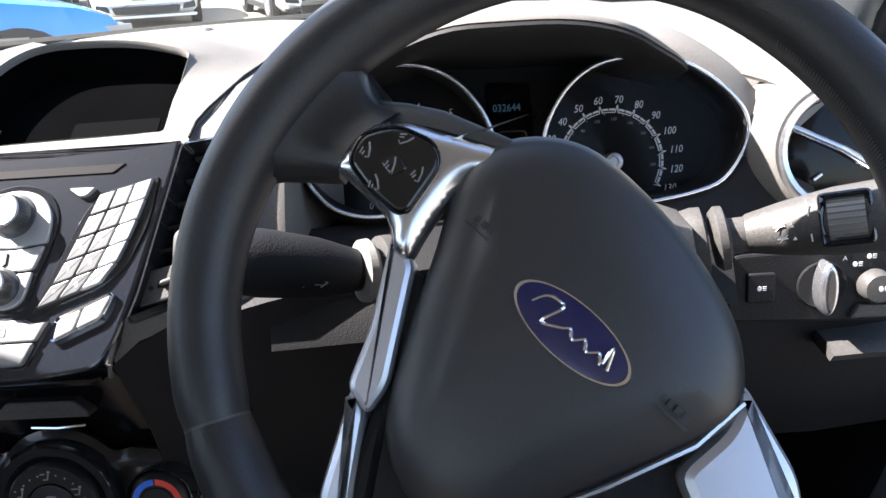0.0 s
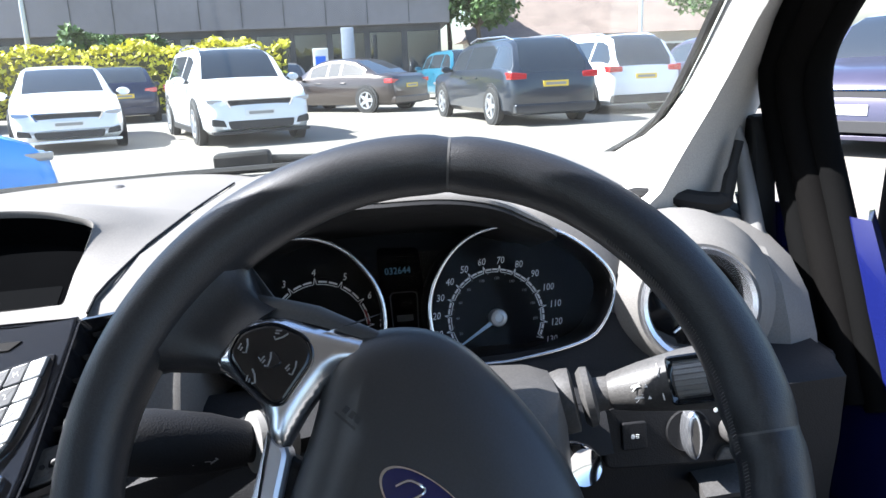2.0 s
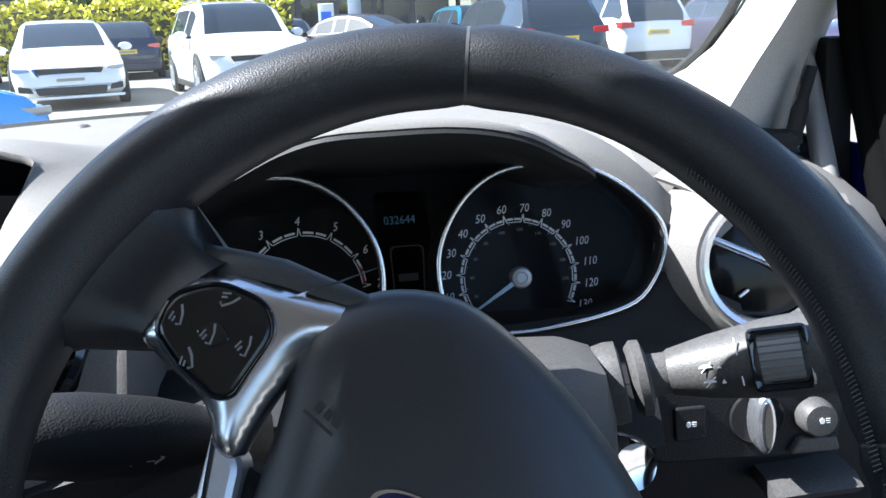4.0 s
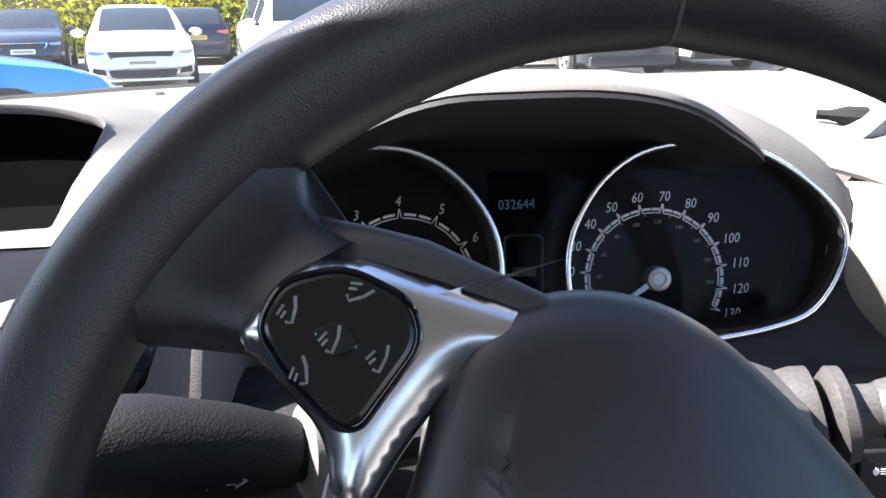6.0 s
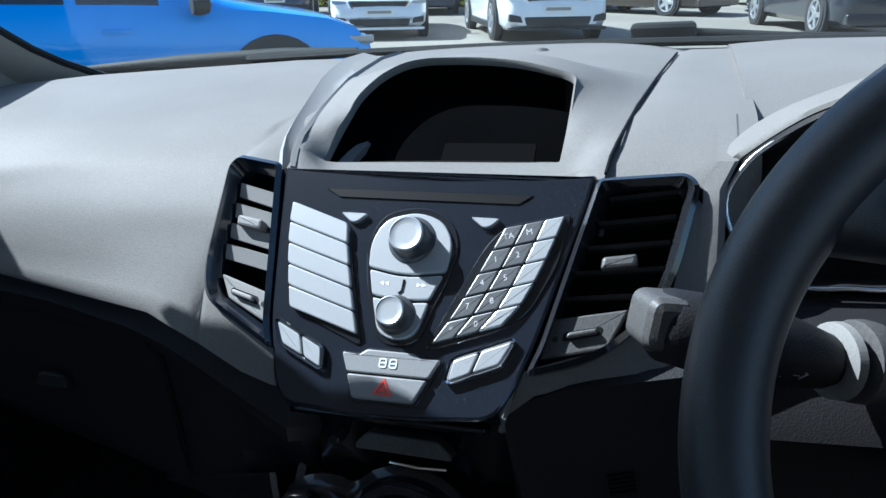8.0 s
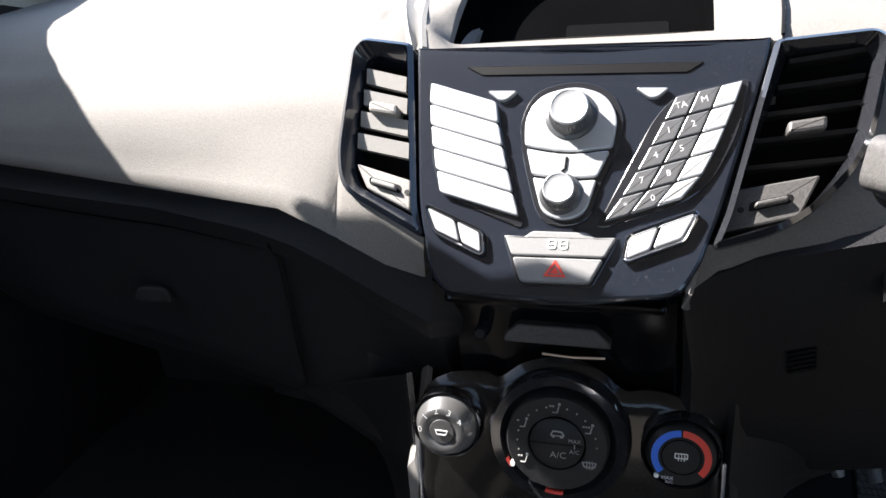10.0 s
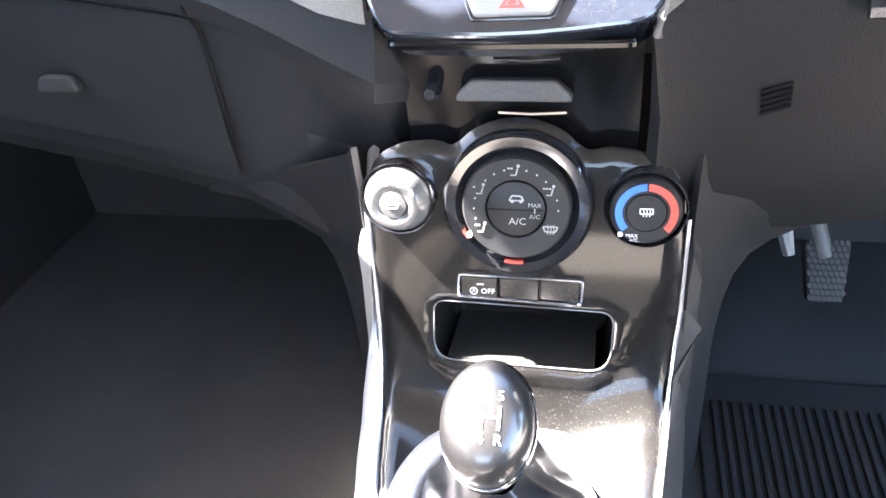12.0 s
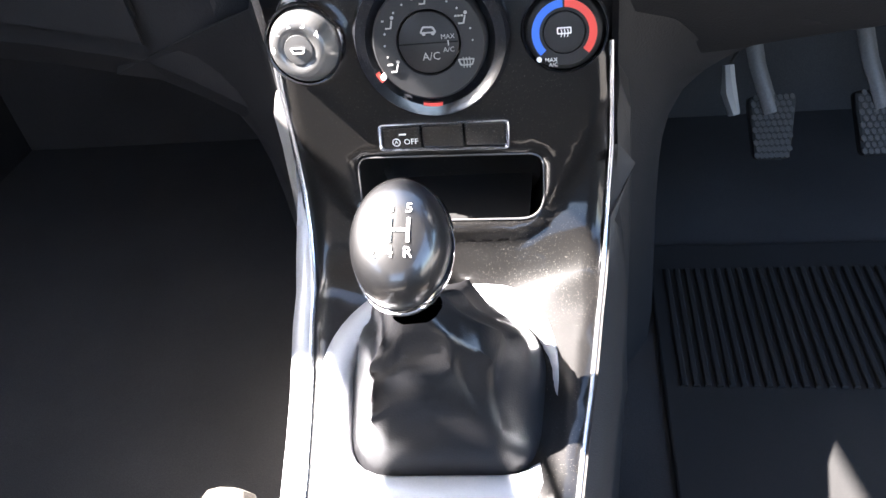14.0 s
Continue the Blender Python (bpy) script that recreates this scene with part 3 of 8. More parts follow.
bots = [0.80, 0.795, 0.788, 0.78, 0.77, 0.766, 0.757, 0.735, 0.70, 0.685, 0.68]
part("lower_dashboard", shell(fresh(), [low_row(x, y, t, l, b) for (x, y), t, l, b in zip(lower, tops, lips, bots)], -0.008), BLACK, dash, "black grained plastic lower dashboard")
glove = part("glovebox_lid", shell(fresh(), [[(x, y - 0.0042 + 0.0005 * k, z) for k, z in enumerate((l - 0.012, l - 0.03, lerp(l, b, 0.55), b + 0.035))]
                                            for (x, y), l, b in list(zip(lower, lips, bots))[0:6]], -0.0015), BLACK, dash, "black glovebox lid")
part("lip", tube(fresh(), [(x, y - 0.010, l + 0.002) for (x, y), l in zip(lower[:10], lips)], 0.006, 8), VISOR, glove, "rounded upper edge of the glovebox")
part("latch", prism(fresh(), Plane((-0.308, 0.0525, 0.858), (1, 0.03, 0), (0, 0.2, 1)), rounded([(-0.017, -0.006), (0.017, -0.006), (0.012, 0.006), (-0.012, 0.006)], 0.005), 0, 0.006, 0.002), VISOR, glove, "small dark grey glovebox latch")
part("seam", tube(fresh(), [(-0.187, 0.0255, 0.924), (-0.187, 0.0245, 0.914), (-0.186, 0.0330, 0.900), (-0.186, 0.0355, 0.862), (-0.186, 0.0380, 0.82)], 0.0014, 6), DIAL, glove)

# black knee panel on the driver's side
knee = [(0.068, 0.002, 0.912), (0.072, 0.004, 0.919), (0.10, 0.008, 0.931), (0.124, 0.010, 0.935), (0.16, 0.014, 0.942), (0.20, 0.024, 0.946), (0.26, 0.035, 0.948), (0.33, 0.045, 0.945), (0.42, 0.052, 0.94), (0.52, 0.055, 0.935), (0.61, 0.07, 0.93)]
part("knee_panel", shell(fresh(), [[(x, y + 0.085, z + 0.004), (x, y + 0.01, z), (x, y, z - 0.006), (x, y + 0.004, z - 0.05), (x, y + 0.015, z - 0.11), (x, y + 0.040, min(z - 0.15, 0.773)), (x, y + 0.065, 0.760), (x, y + 0.30, 0.775)] for x, y, z in knee], -0.008), BLACK, dash, "black grained knee panel")
# pale tubes painted in for the light that the knee panel's rounded edge catches
part("knee_edge", tube(fresh(), [(0.0672, -0.016, 0.909), (0.0682, -0.017, 0.918), (0.0712, -0.008, 0.931), (0.0735, -0.001, 0.940)], 0.0022, 6), GREY, dash, "pale tube for light caught on the edge beside the radio")

part("knee_highlight", tube(fresh(), [(x, y - 0.0015, z - 0.003) for x, y, z in knee[1:7]], 0.0016, 6), GROOVE, dash, "pale tube for light caught along the knee panel's rim")

# centre hood over the display
top_of = lambda y: 1.030 + 0.024 * min(1, max(0, (y - 0.05) / 0.20)) + 0.004 * max(0, (y - 0.25) / 0.2)
OPEN = Plane((0.0085, 0.0985, 1.022), (1, 0, 0), (0, 0.894, 0.447))
def dense(pts, step=0.008):
    """The outline with long sides divided."""
    out = []
    for a, b in zip(pts, pts[1:] + pts[:1]):
        n = max(1, int(math.hypot(b[0] - a[0], b[1] - a[1]) / step))
        out += [(lerp(a[0], b[0], k / n), lerp(a[1], b[1], k / n)) for k in range(n)]
    return out


hole = dense(rounded([(-0.0858, -0.0010), (-0.0062, 0.0040), (0.0699, 0.0030), (0.0697, 0.0426), (0.0676, 0.0920), (0.0602, 0.0981), (0.0299, 0.1119), (-0.0053, 0.1190), (-0.0453, 0.1200), (-0.0622, 0.1155), (-0.0761, 0.1014), (-0.0860, 0.0764), (-0.0872, 0.0298)], [0.003, 0.03, 0.003, 0.02, 0.004, 0.006, 0.02, 0.02, 0.02, 0.01, 0.015, 0.02, 0.02], 4), 0.006)
def drop(y):
    """The sill in front of the display falls towards the radio."""
    return 0.0175 * min(1, max(0, 1 - (y - 0.058) / 0.033))


def skin_at(u, y):
    """The hood's skin: a low dome that falls to a flat sill in front of the display."""
    z = top_of(y) + 0.026 * math.exp(-((y - 0.208) / 0.055) ** 2) * max(0, 1 - (u / 0.98) ** 2) ** 0.6 + 0.004
    ease = lambda t: min(1, max(0, t)) ** 2 * (3 - 2 * min(1, max(0, t)))
    flat = ease((0.128 - y) / 0.030) * ease((1.0 - abs(u)) / 0.22)
    z -= max(drop(y) * (1 - 0.25 * u ** 4), max(0, z - 1.0215) * flat)
    edge = abs(u) ** 3 * min(1, max(0, (y - 0.066) / 0.05)) * (1 if u > 0 else 0.3)
    return Vector((0.008 + u * hood_half(u, y), y, lerp(z, pad_top(y) + 0.0004, edge)))
bm = fresh()
inner = [OPEN.at(u, v) for u, v in hole]
outer = []
for p in inner:
    d = Vector(((p.x - 0.008) / 0.085, (p.y - 0.150) / 0.056))
    d = d / max(abs(d.x), abs(d.y), 1e-3)
    outer.append((d.x, 0.0635 if d.y < -0.99 else 0.272 if d.y > 0.99 else 0.150 + d.y * (0.122 if d.y > 0 else 0.0865)))
loops = [[bm.verts.new(p) for p in inner]]
loops.append([bm.verts.new(p + OPEN.n * 0.0022 + (p - OPEN.at(0, 0.05)).normalized() * 0.0016) for p in inner])
for f in (0.10, 0.18, 0.3, 0.45, 0.6, 0.8, 1.0):
    row = []
    for p, (u, y) in zip(inner, outer):
        yy = lerp(p.y, y, f)
        uu = lerp((p.x - 0.008) / hood_half(p.x - 0.008, yy), u, f)
        row.append(bm.verts.new((p + OPEN.n * 0.0022).lerp(skin_at(uu, yy), min(1, f * 3.4))))
    loops.append(row)
for a, b in zip(loops, loops[1:]):
    for i in range(len(a)):
        bm.faces.new((a[i - 1], a[i], b[i], b[i - 1]))
skirt = [bm.verts.new(v.co + Vector((0, 0.002, -0.034))) for v in loops[-1]]
for i in range(len(skirt)):
    bm.faces.new((loops[-1][i - 1], loops[-1][i], skirt[i], skirt[i - 1]))
# the flat behind, up to the windscreen
flat = [[bm.verts.new(skin_at(u / 8, y) - Vector((0, 0, 0.0006))) for u in range(-8, 9)] for y in (0.262, 0.30, 0.35, 0.40, 0.45, 0.49)]
for a, b in zip(flat, flat[1:]):
    for i in range(1, len(a)):
        bm.faces.new((a[i - 1], a[i], b[i], b[i - 1]))
# the rim's short inner wall
deep = [bm.verts.new(p - OPEN.n * 0.004) for p in inner]
for i in range(len(deep)):
    bm.faces.new((loops[0][i], loops[0][i - 1], deep[i - 1], deep[i]))
part("display_hood", bm, GREY, dash, "light grey hood round the display", 50)
def hood_edge(side, y, out=0.0):
    """The hood's side edge, with a strip of given width outside it."""
    p = skin_at(side, y)
    return Vector((p.x + side * out, y, (max(p.z, 1.0565 if y > 0.24 else 0) + 0.0012) if side < 0 else p.z + 0.0004))


rows = [0.066, 0.08, 0.10, 0.13, 0.17, 0.21, 0.26, 0.32, 0.40, 0.46]
# its own grey and its V section stand for the shade in the groove
part("hood_groove", shell(fresh(), [[hood_edge(-1, y, w * t) + Vector((0, 0, d)) for t, d in ((0, 0.001), (0.25, -0.005), (0.6, -0.004), (1, 0.0005))] for y, w in zip(rows, (0.006, 0.008, 0.010, 0.013, 0.016, 0.020, 0.026, 0.034, 0.042, 0.046))], 0.003), GROOVE, dash, "groove beside the hood in a grey toned for shade")
part("hood_seam", tube(fresh(), [hood_edge(1, y) + Vector((0.0004, 0, 0.0006)) for y in rows[:9]], 0.0010, 6), DIAL, dash, "thin dark seam")
display = thing("display", (0.01, 0.13, 1.02), "dark multi-line display deep under the dashboard hood", "display")
part("tunnel", loft(fresh(), [[OPEN.at(u * k + 0.0, 0.05 + (v - 0.05) * k, h) for u, v in hole] for k, h in ((1.0, -0.0035), (0.985, -0.018), (0.96, -0.030))], caps=False), SCREEN, display, "black walls round the display")
part("lens", prism(fresh(), OPEN, [(u * 0.97, 0.05 + (v - 0.05) * 0.97) for u, v in hole], -0.036, -0.029, 0.0005), SCREEN, display, "black glossy display lens")
part("lcd_panel", prism(fresh(), OPEN, rounded([(-0.020, 0.024), (0.046, 0.024), (0.044, 0.058), (-0.022, 0.058)], 0.003), -0.0295, -0.0285), material("lcd_grey", (0.0045, 0.0047, 0.005), 0.8, spec=0.0), display, "dark grey unlit panel")

# ---- instrument hood ----
hood = thing("instrument_hood", (0.33, 0.1, 1.03), "black grained visor over the instruments", "instrument hood")
CL = Plane((0.348, 0.120, 0.959), (1, 0.09, 0), (-0.05, 0.28, 1.0))
# the lip: place on the instruments' plane and how far it stands out, most over the middle
LIP = spline([(-0.1720, 0.0625, 0.038), (-0.1683, 0.0668, 0.042), (-0.1532, 0.0777, 0.043), (-0.1371, 0.0872, 0.046), (-0.1190, 0.0940, 0.055), (-0.0985, 0.1000, 0.068), (-0.0750, 0.1030, 0.080), (-0.0462, 0.1020, 0.085), (-0.0148, 0.1005, 0.085), (0.0105, 0.0968, 0.082), (0.0310, 0.0910, 0.076), (0.0480, 0.0830, 0.066), (0.0640, 0.0770, 0.052), (0.0735, 0.0720, 0.043)], 3, closed=False)
def lip_row(out, back):
    row = []
    for i, (u, v, h) in enumerate(LIP):
        d = Vector((u + 0.045, (v - 0.025) * 1.6)).normalized()
        k = out * max(1, 1.5 - i / 12) * min(1, 0.25 + (len(LIP) - 1 - i) / 8) if out > 0 else out * min(1, i / 12)
        row.append(CL.at(u + d.x * k, v + d.y * k, h - (back if out > 0 else back * min(1, 0.25 + i / 16))))
    return row
part("visor", shell(fresh(), [lip_row(-0.012, 0.085), lip_row(-0.009, 0.045), lip_row(-0.0055, 0.016), lip_row(-0.0030, 0.003), lip_row(-0.0006, 0.0)], 0.003), VISOR, hood, "black grained visor")
part("hood_top", shell(fresh(), [lip_row(0.0004, -0.0002), lip_row(0.0030, 0.0010), lip_row(0.0058, 0.008), lip_row(0.0085, 0.022), lip_row(0.0105, 0.045), lip_row(0.0075, 0.080), lip_row(-0.004, 0.125), lip_row(-0.020, 0.165)], 0.003), GREY, hood, "light grey grained top")

# ---- instruments ----
cluster = thing("instrument_cluster", (0.34, 0.13, 0.95), "black instrument cluster with two chrome-ringed dials", "instrument cluster")
part("face", prism(fresh(), CL, rounded([(-0.165, -0.03), (0.100, -0.03), (0.100, 0.075), (0.05, 0.095), (-0.12, 0.095), (-0.160, 0.06)], 0.02), -0.02, -0.003, 0.002), DIAL, cluster, "matt black face")
tear = spline([(-0.0118, -0.0085), (-0.0210, 0.0068), (-0.0225, 0.0290), (-0.0168, 0.0480), (-0.0030, 0.0667), (0.0160, 0.0782), (0.0390, 0.0810), (0.0590, 0.0790), (0.0790, 0.0702), (0.0990, 0.0535), (0.1100, 0.0358), (0.1070, 0.0175), (0.0925, -0.0015), (0.0715, -0.0085), (0.0420, -0.0118), (0.0190, -0.0125)], 4)
def leaning(u, v):
    """The rev counter's outline: the speedometer's mirrored, drawn in at its outer end."""
    u, v = -0.0762 - u, v + 0.0085
    f = max(0, (-0.115 - u) / 0.0712)
    return (u + 0.0082 * f, v - 0.003 * math.sin(math.pi * min(1, f / 0.8)))


mirrored = [leaning(u, v) for u, v in tear][::-1]


RING = 0.042


def dial(name, outline, cu, cv, r, a0, step, words, label):
    d = part(name, prism(fresh(), CL, shrunk(outline, -0.002), -0.003, -0.001), DIAL, cluster, label)
    bead = [CL.at(u, v, RING + 0.0004) for u, v in outline]
    part("chrome_ring", tube(fresh(), bead + bead[:1], 0.0015, 10, caps=False, up=CL.n), RING_METAL, d, "thin chrome ring")
    well, inner = fresh(), shrunk(outline, 0.0013)
    loops = [[well.verts.new(CL.at(u, v, h)) for u, v in ring] for ring, h in ((shrunk(outline, -0.0010), RING - 0.002), (inner, RING - 0.004), (inner, -0.004))]
    for low, high in zip(loops, loops[1:]):
        for i in range(len(low)):
            well.faces.new((low[i - 1], low[i], high[i], high[i - 1]))
    part("wall", well, VISOR, d, "black wall of the dial's well")
    bm, arc, fine = fresh(), fresh(), fresh()
    n = len(words)

    def bow(out, r0, r1, start, end, k):
        prism(out, CL, oval(cu, cv, r1, r1, k, 0, end, start) + oval(cu, cv, r0, r0, k, 0, end, start)[::-1], -0.001, 0.0003)

    for i in range(n):
        a = a0 - step * i
        q = CL.moved(cu, cv, 0.0, a)
        for side in (-1, 1):
            prism(bm, q, [(r - 0.0020, side * 0.0011 - 0.0002), (r - 0.0020, side * 0.0011 + 0.0002), (r + 0.0030, 0.0003), (r + 0.0030, -0.0003)][::-1], -0.001, 0.0004)
        if i < n - 1:
            for f0, f1 in ((0.13, 0.46), (0.54, 0.87)):
                bow(arc, r - 0.0007, r + 0.0006, a - step * f0, a - step * f1, 6)
            bow(fine, r - 0.0022, r - 0.0017, a - step * 0.09, a - step * 0.91, 10)
    part("ticks", bm, PRINT, d, "white tick marks", kind="stuff")
    part("arc", arc, PRINT, d, "white broken arc")
    part("fine_arc", fine, PRINT, d, "thin white inner arc")
    bm = fresh()
    for i, w in enumerate(words):
        a = radians(a0 - step * i)
        letters(bm, CL, w, cu + (r + 0.0072 + 0.0010 * len(w)) * math.cos(a), cv + (r + 0.0066) * math.sin(a), 0.0074, 0.0004, slant=0.25, squeeze=0.84)
    part("numerals", bm, PRINT, d, "white italic numerals", kind="stuff")
    return d


speedo = dial("speedometer", tear, 0.0312, 0.0155, 0.0362, 208.0, 18.37, [str(v) for v in range(0, 140, 10)], "speedometer in miles an hour")
bm = fresh()
letters(bm, CL, "mph", -0.0095, 0.0045, 0.0046, 0.0004, slant=0.2)
part("unit", bm, PRINT, speedo)
bm = fresh()
for i, v in enumerate(range(20, 220, 20)):
    a = radians(197 - 22.85 * i)
    letters(bm, CL, str(v), 0.0312 + 0.0295 * math.cos(a), 0.0155 + 0.0295 * math.sin(a), 0.0028, 0.0004)
    prism(bm, CL.moved(0.0312 + 0.033 * math.cos(a + 0.2), 0.0155 + 0.033 * math.sin(a + 0.2)), oval(0, 0, 0.0004, n=6), -0.001, 0.0003)
part("inner_scale", bm, PRINT_DIM, speedo, "small dim kilometre scale", kind="stuff")
hub = part("hub", lathe(fresh(), CL, 0.0312, 0.0155, [(0.0066, 0.0), (0.0066, 0.007), (0.0058, 0.0088), (0.0034, 0.0094), (0.003, 0.0086), (0, 0.0084)], 28), SILVER, speedo, "satin silver needle cap")
q = CL.moved(0.0312, 0.0155, 0.006, 209.0)
part("needle", prism(fresh(), q, [(0.004, -0.0016), (0.036, -0.0005), (0.036, 0.0005), (0.004, 0.0016)], 0, 0.001, 0.0003), material("pale_blue_needle", (0.45, 0.62, 0.75), 0.35), hub, "pale blue pointer near zero")
tacho = dial("rev_counter", mirrored, -0.0995, 0.0225, 0.0362, 210.0, 30.0, [str(v) for v in range(0, 8)], "rev counter reading up to seven")
part("red_zone", prism(fresh(), CL, oval(-0.0995, 0.0225, 0.0362, 0.0362, 10, 0, 1, 19) + oval(-0.0995, 0.0225, 0.0345, 0.0345, 10, 0, 1, 19)[::-1], 0.0003, 0.0006), material("dim_red_print", (0.22, 0.025, 0.03), 0.5), tacho)
hub = part("hub", lathe(fresh(), CL, -0.0995, 0.0225, [(0.0066, 0.0), (0.0066, 0.007), (0.0058, 0.0088), (0, 0.0092)], 24), SHROUD, tacho)
q = CL.moved(-0.0995, 0.0225, 0.006, 210.0)
part("needle", prism(fresh(), q, [(0.004, -0.0016), (0.036, -0.0005), (0.036, 0.0005), (0.004, 0.0016)], 0, 0.001, 0.0003), SILVER, hub)
centre = part("centre_display", prism(fresh(), CL, rounded([(-0.054, 0.008), (-0.019, 0.006), (-0.0215, 0.075), (-0.052, 0.078)], 0.004), -0.003, -0.0012), SCREEN, cluster, "dark message display")
bm = fresh()
letters(bm, CL, "032644", -0.0385, 0.0592, 0.0072, 0.0002, turn=-2, squeeze=0.9)
part("odometer", bm, LCD, centre, "dim blue odometer digits")
bm = fresh()
band(bm, CL, rounded([(-0.047, 0.011), (-0.028, 0.010), (-0.0255, 0.043), (-0.0465, 0.044)], 0.004), rounded([(-0.0462, 0.0118), (-0.0288, 0.0108), (-0.0263, 0.0422), (-0.0457, 0.0432)], 0.004), -0.001, 0.0004)
prism(bm, CL, [(-0.043, 0.022), (-0.031, 0.0215), (-0.031, 0.026), (-0.043, 0.0265)], -0.001, 0.0003)
part("gauge_frame", bm, PRINT_DARK, centre)
lens = part("lens", shell(fresh(), [[CL.at(u, v, RING - 0.014 + 0.006 * math.cos(u * 9)) for u in (-0.165, -0.13, -0.09, -0.04, 0.0, 0.05, 0.085, 0.10)] for v in (-0.006, 0.02, 0.045, 0.07)], 0.001), glass_pane("gauge_glass", (0.97, 0.97, 0.97), 0.12), cluster, "clear plastic lens")
lens.visible_shadow = False
part("under_panel", shell(fresh(), [[CL.at(u, v, h) for v, h in ((-0.008, 0.036), (-0.018, 0.046), (-0.030, 0.062), (-0.050, 0.080), (-0.075, 0.085))] for u in (-0.2, -0.12, -0.04, 0.04, 0.08)], 0.004), BLACK, cluster, "black panel below the dials")
def skirt_of(name, a0, a1, steps, mat, label, ring=tear, mid=(0.04, 0.03)):
    """A skin that flows from a dial's ring out to the dashboard."""
    rows, n = [], len(ring)
    out = shrunk(ring, -0.0010)
    far = shrunk(ring, -0.004)
    for i in range(n):
        u, v = out[i]
        a = math.degrees(math.atan2(v - mid[1], u - mid[0])) % 360
        a = a - 360 if a > a1 else a
        if a0 <= a <= a1:
            d = Vector((far[i][0] - u, far[i][1] - v)).normalized()
            rows.append((a, [CL.at(u + d.x * r, v + d.y * r, h) for r, h in steps]))
    rows.sort(key=lambda r: r[0])
    part(name, shell(fresh(), [r for _, r in rows], 0.002), mat, cluster, label)


skirt_of("surround", -16, 86, ((0.0, RING - 0.001), (0.004, RING - 0.002), (0.010, RING - 0.006), (0.020, RING - 0.020), (0.030, RING - 0.05)), GREY, "pale grey moulding round the dial")
skirt_of("lower_surround", -96, -14, ((0.0, RING - 0.001), (0.006, RING + 0.002), (0.018, RING + 0.008), (0.034, RING + 0.014), (0.055, RING + 0.012)), BLACK, "black moulding below the dial")

skirt_of("tachometer_surround", 128, 262, ((0.0, RING - 0.001), (0.0020, RING - 0.0035), (0.0040, RING - 0.006), (0.0050, RING - 0.012), (0.0055, RING - 0.045)), VISOR, "black outer wall of the dial", mirrored, (-0.116, 0.0385))

# ---- steering wheel, turned a little to the right ----
WH = Plane((0.3183, -0.1090, 0.986), (0.99926, -0.0385, 0), (0.01977, 0.51369, 0.85775))
R_OUT, R_TUBE = 0.1652, 0.0150
wheel = thing("steering_wheel", (0.3183, -0.109, 0.986), "black leather steering wheel with silver spokes, turned a little", "steering wheel")


def rim_point(a, b, grow=0.0):
    """a: round the wheel in degrees, b: round the rim's section."""
    bulge = lambda c, w: math.exp(-((a % 360 - c) / w) ** 2)
    fat = 1.0 + 0.14 * bulge(122, 24) + 0.05 * bulge(150, 14) + 0.08 * bulge(3, 16) - 0.05 * bulge(62, 15)
    r = R_TUBE * fat + grow
    rad = R_OUT - R_TUBE * fat + r * math.cos(b) * 0.98
    return WH.at(rad * math.cos(radians(a)), rad * math.sin(radians(a)), r * 1.12 * math.sin(b))


def rim_piece(a0, a1, n):
    secs = []
    for i in range(n + 1):
        a = a0 + (a1 - a0) * i / n
        g = -0.0014 if i in (0, n) else (-0.0004 if i in (1, n - 1) else 0)
        secs.append([rim_point(a, 2 * math.pi * k / 18, g) for k in range(18)])
    return loft(fresh(), secs)


SEAM = material("seam_fold", (0.07, 0.07, 0.07), 0.5, grain=0.1)
SEAMS = (81.6, 3.2, -163.3, -82.0)
cuts = sorted(s % 360 for s in SEAMS)
for a, b in zip(cuts, cuts[1:] + [cuts[0] + 360]):
    part("rim", rim_piece(a + 0.18, b - 0.18, max(12, int((b - a) / 2.5))), LEATHER, wheel, "black grained leather rim")
for s in SEAMS:
    part("seam", loft(fresh(), [[rim_point(s + d, 2 * math.pi * k / 18, -0.0012) for k in range(18)] for d in (-0.22, 0.22)]), SEAM, wheel, "stitched cross seam")
bm = fresh()
for i in range(0, 110):
    a = -18 + 66.0 * i / 110
    tube(bm, [rim_point(a, math.pi * 0.93, 0.0003), rim_point(a + 0.42, math.pi * 0.87, 0.0003)], 0.00028, 4)
part("stitching", bm, STITCH, wheel, "pale stitches inside the rim", kind="stuff")

# paler than the leather beside it: sunlight is put into this grey
TONGUE = material("sunlit_bridge_skin", (0.045, 0.045, 0.046), 0.5, spec=0.5, grain=0.15, bump=0.15, bump_size=1300, stain=0.12)
SPOKE = material("satin_silver_spoke", (0.62, 0.64, 0.69), 0.34, 0.75, grain=0.02, stain=0.05)
BEZEL = material("brushed_silver_bezel", (0.72, 0.74, 0.78), 0.24, 1.0, grain=0.02, stain=0.05)
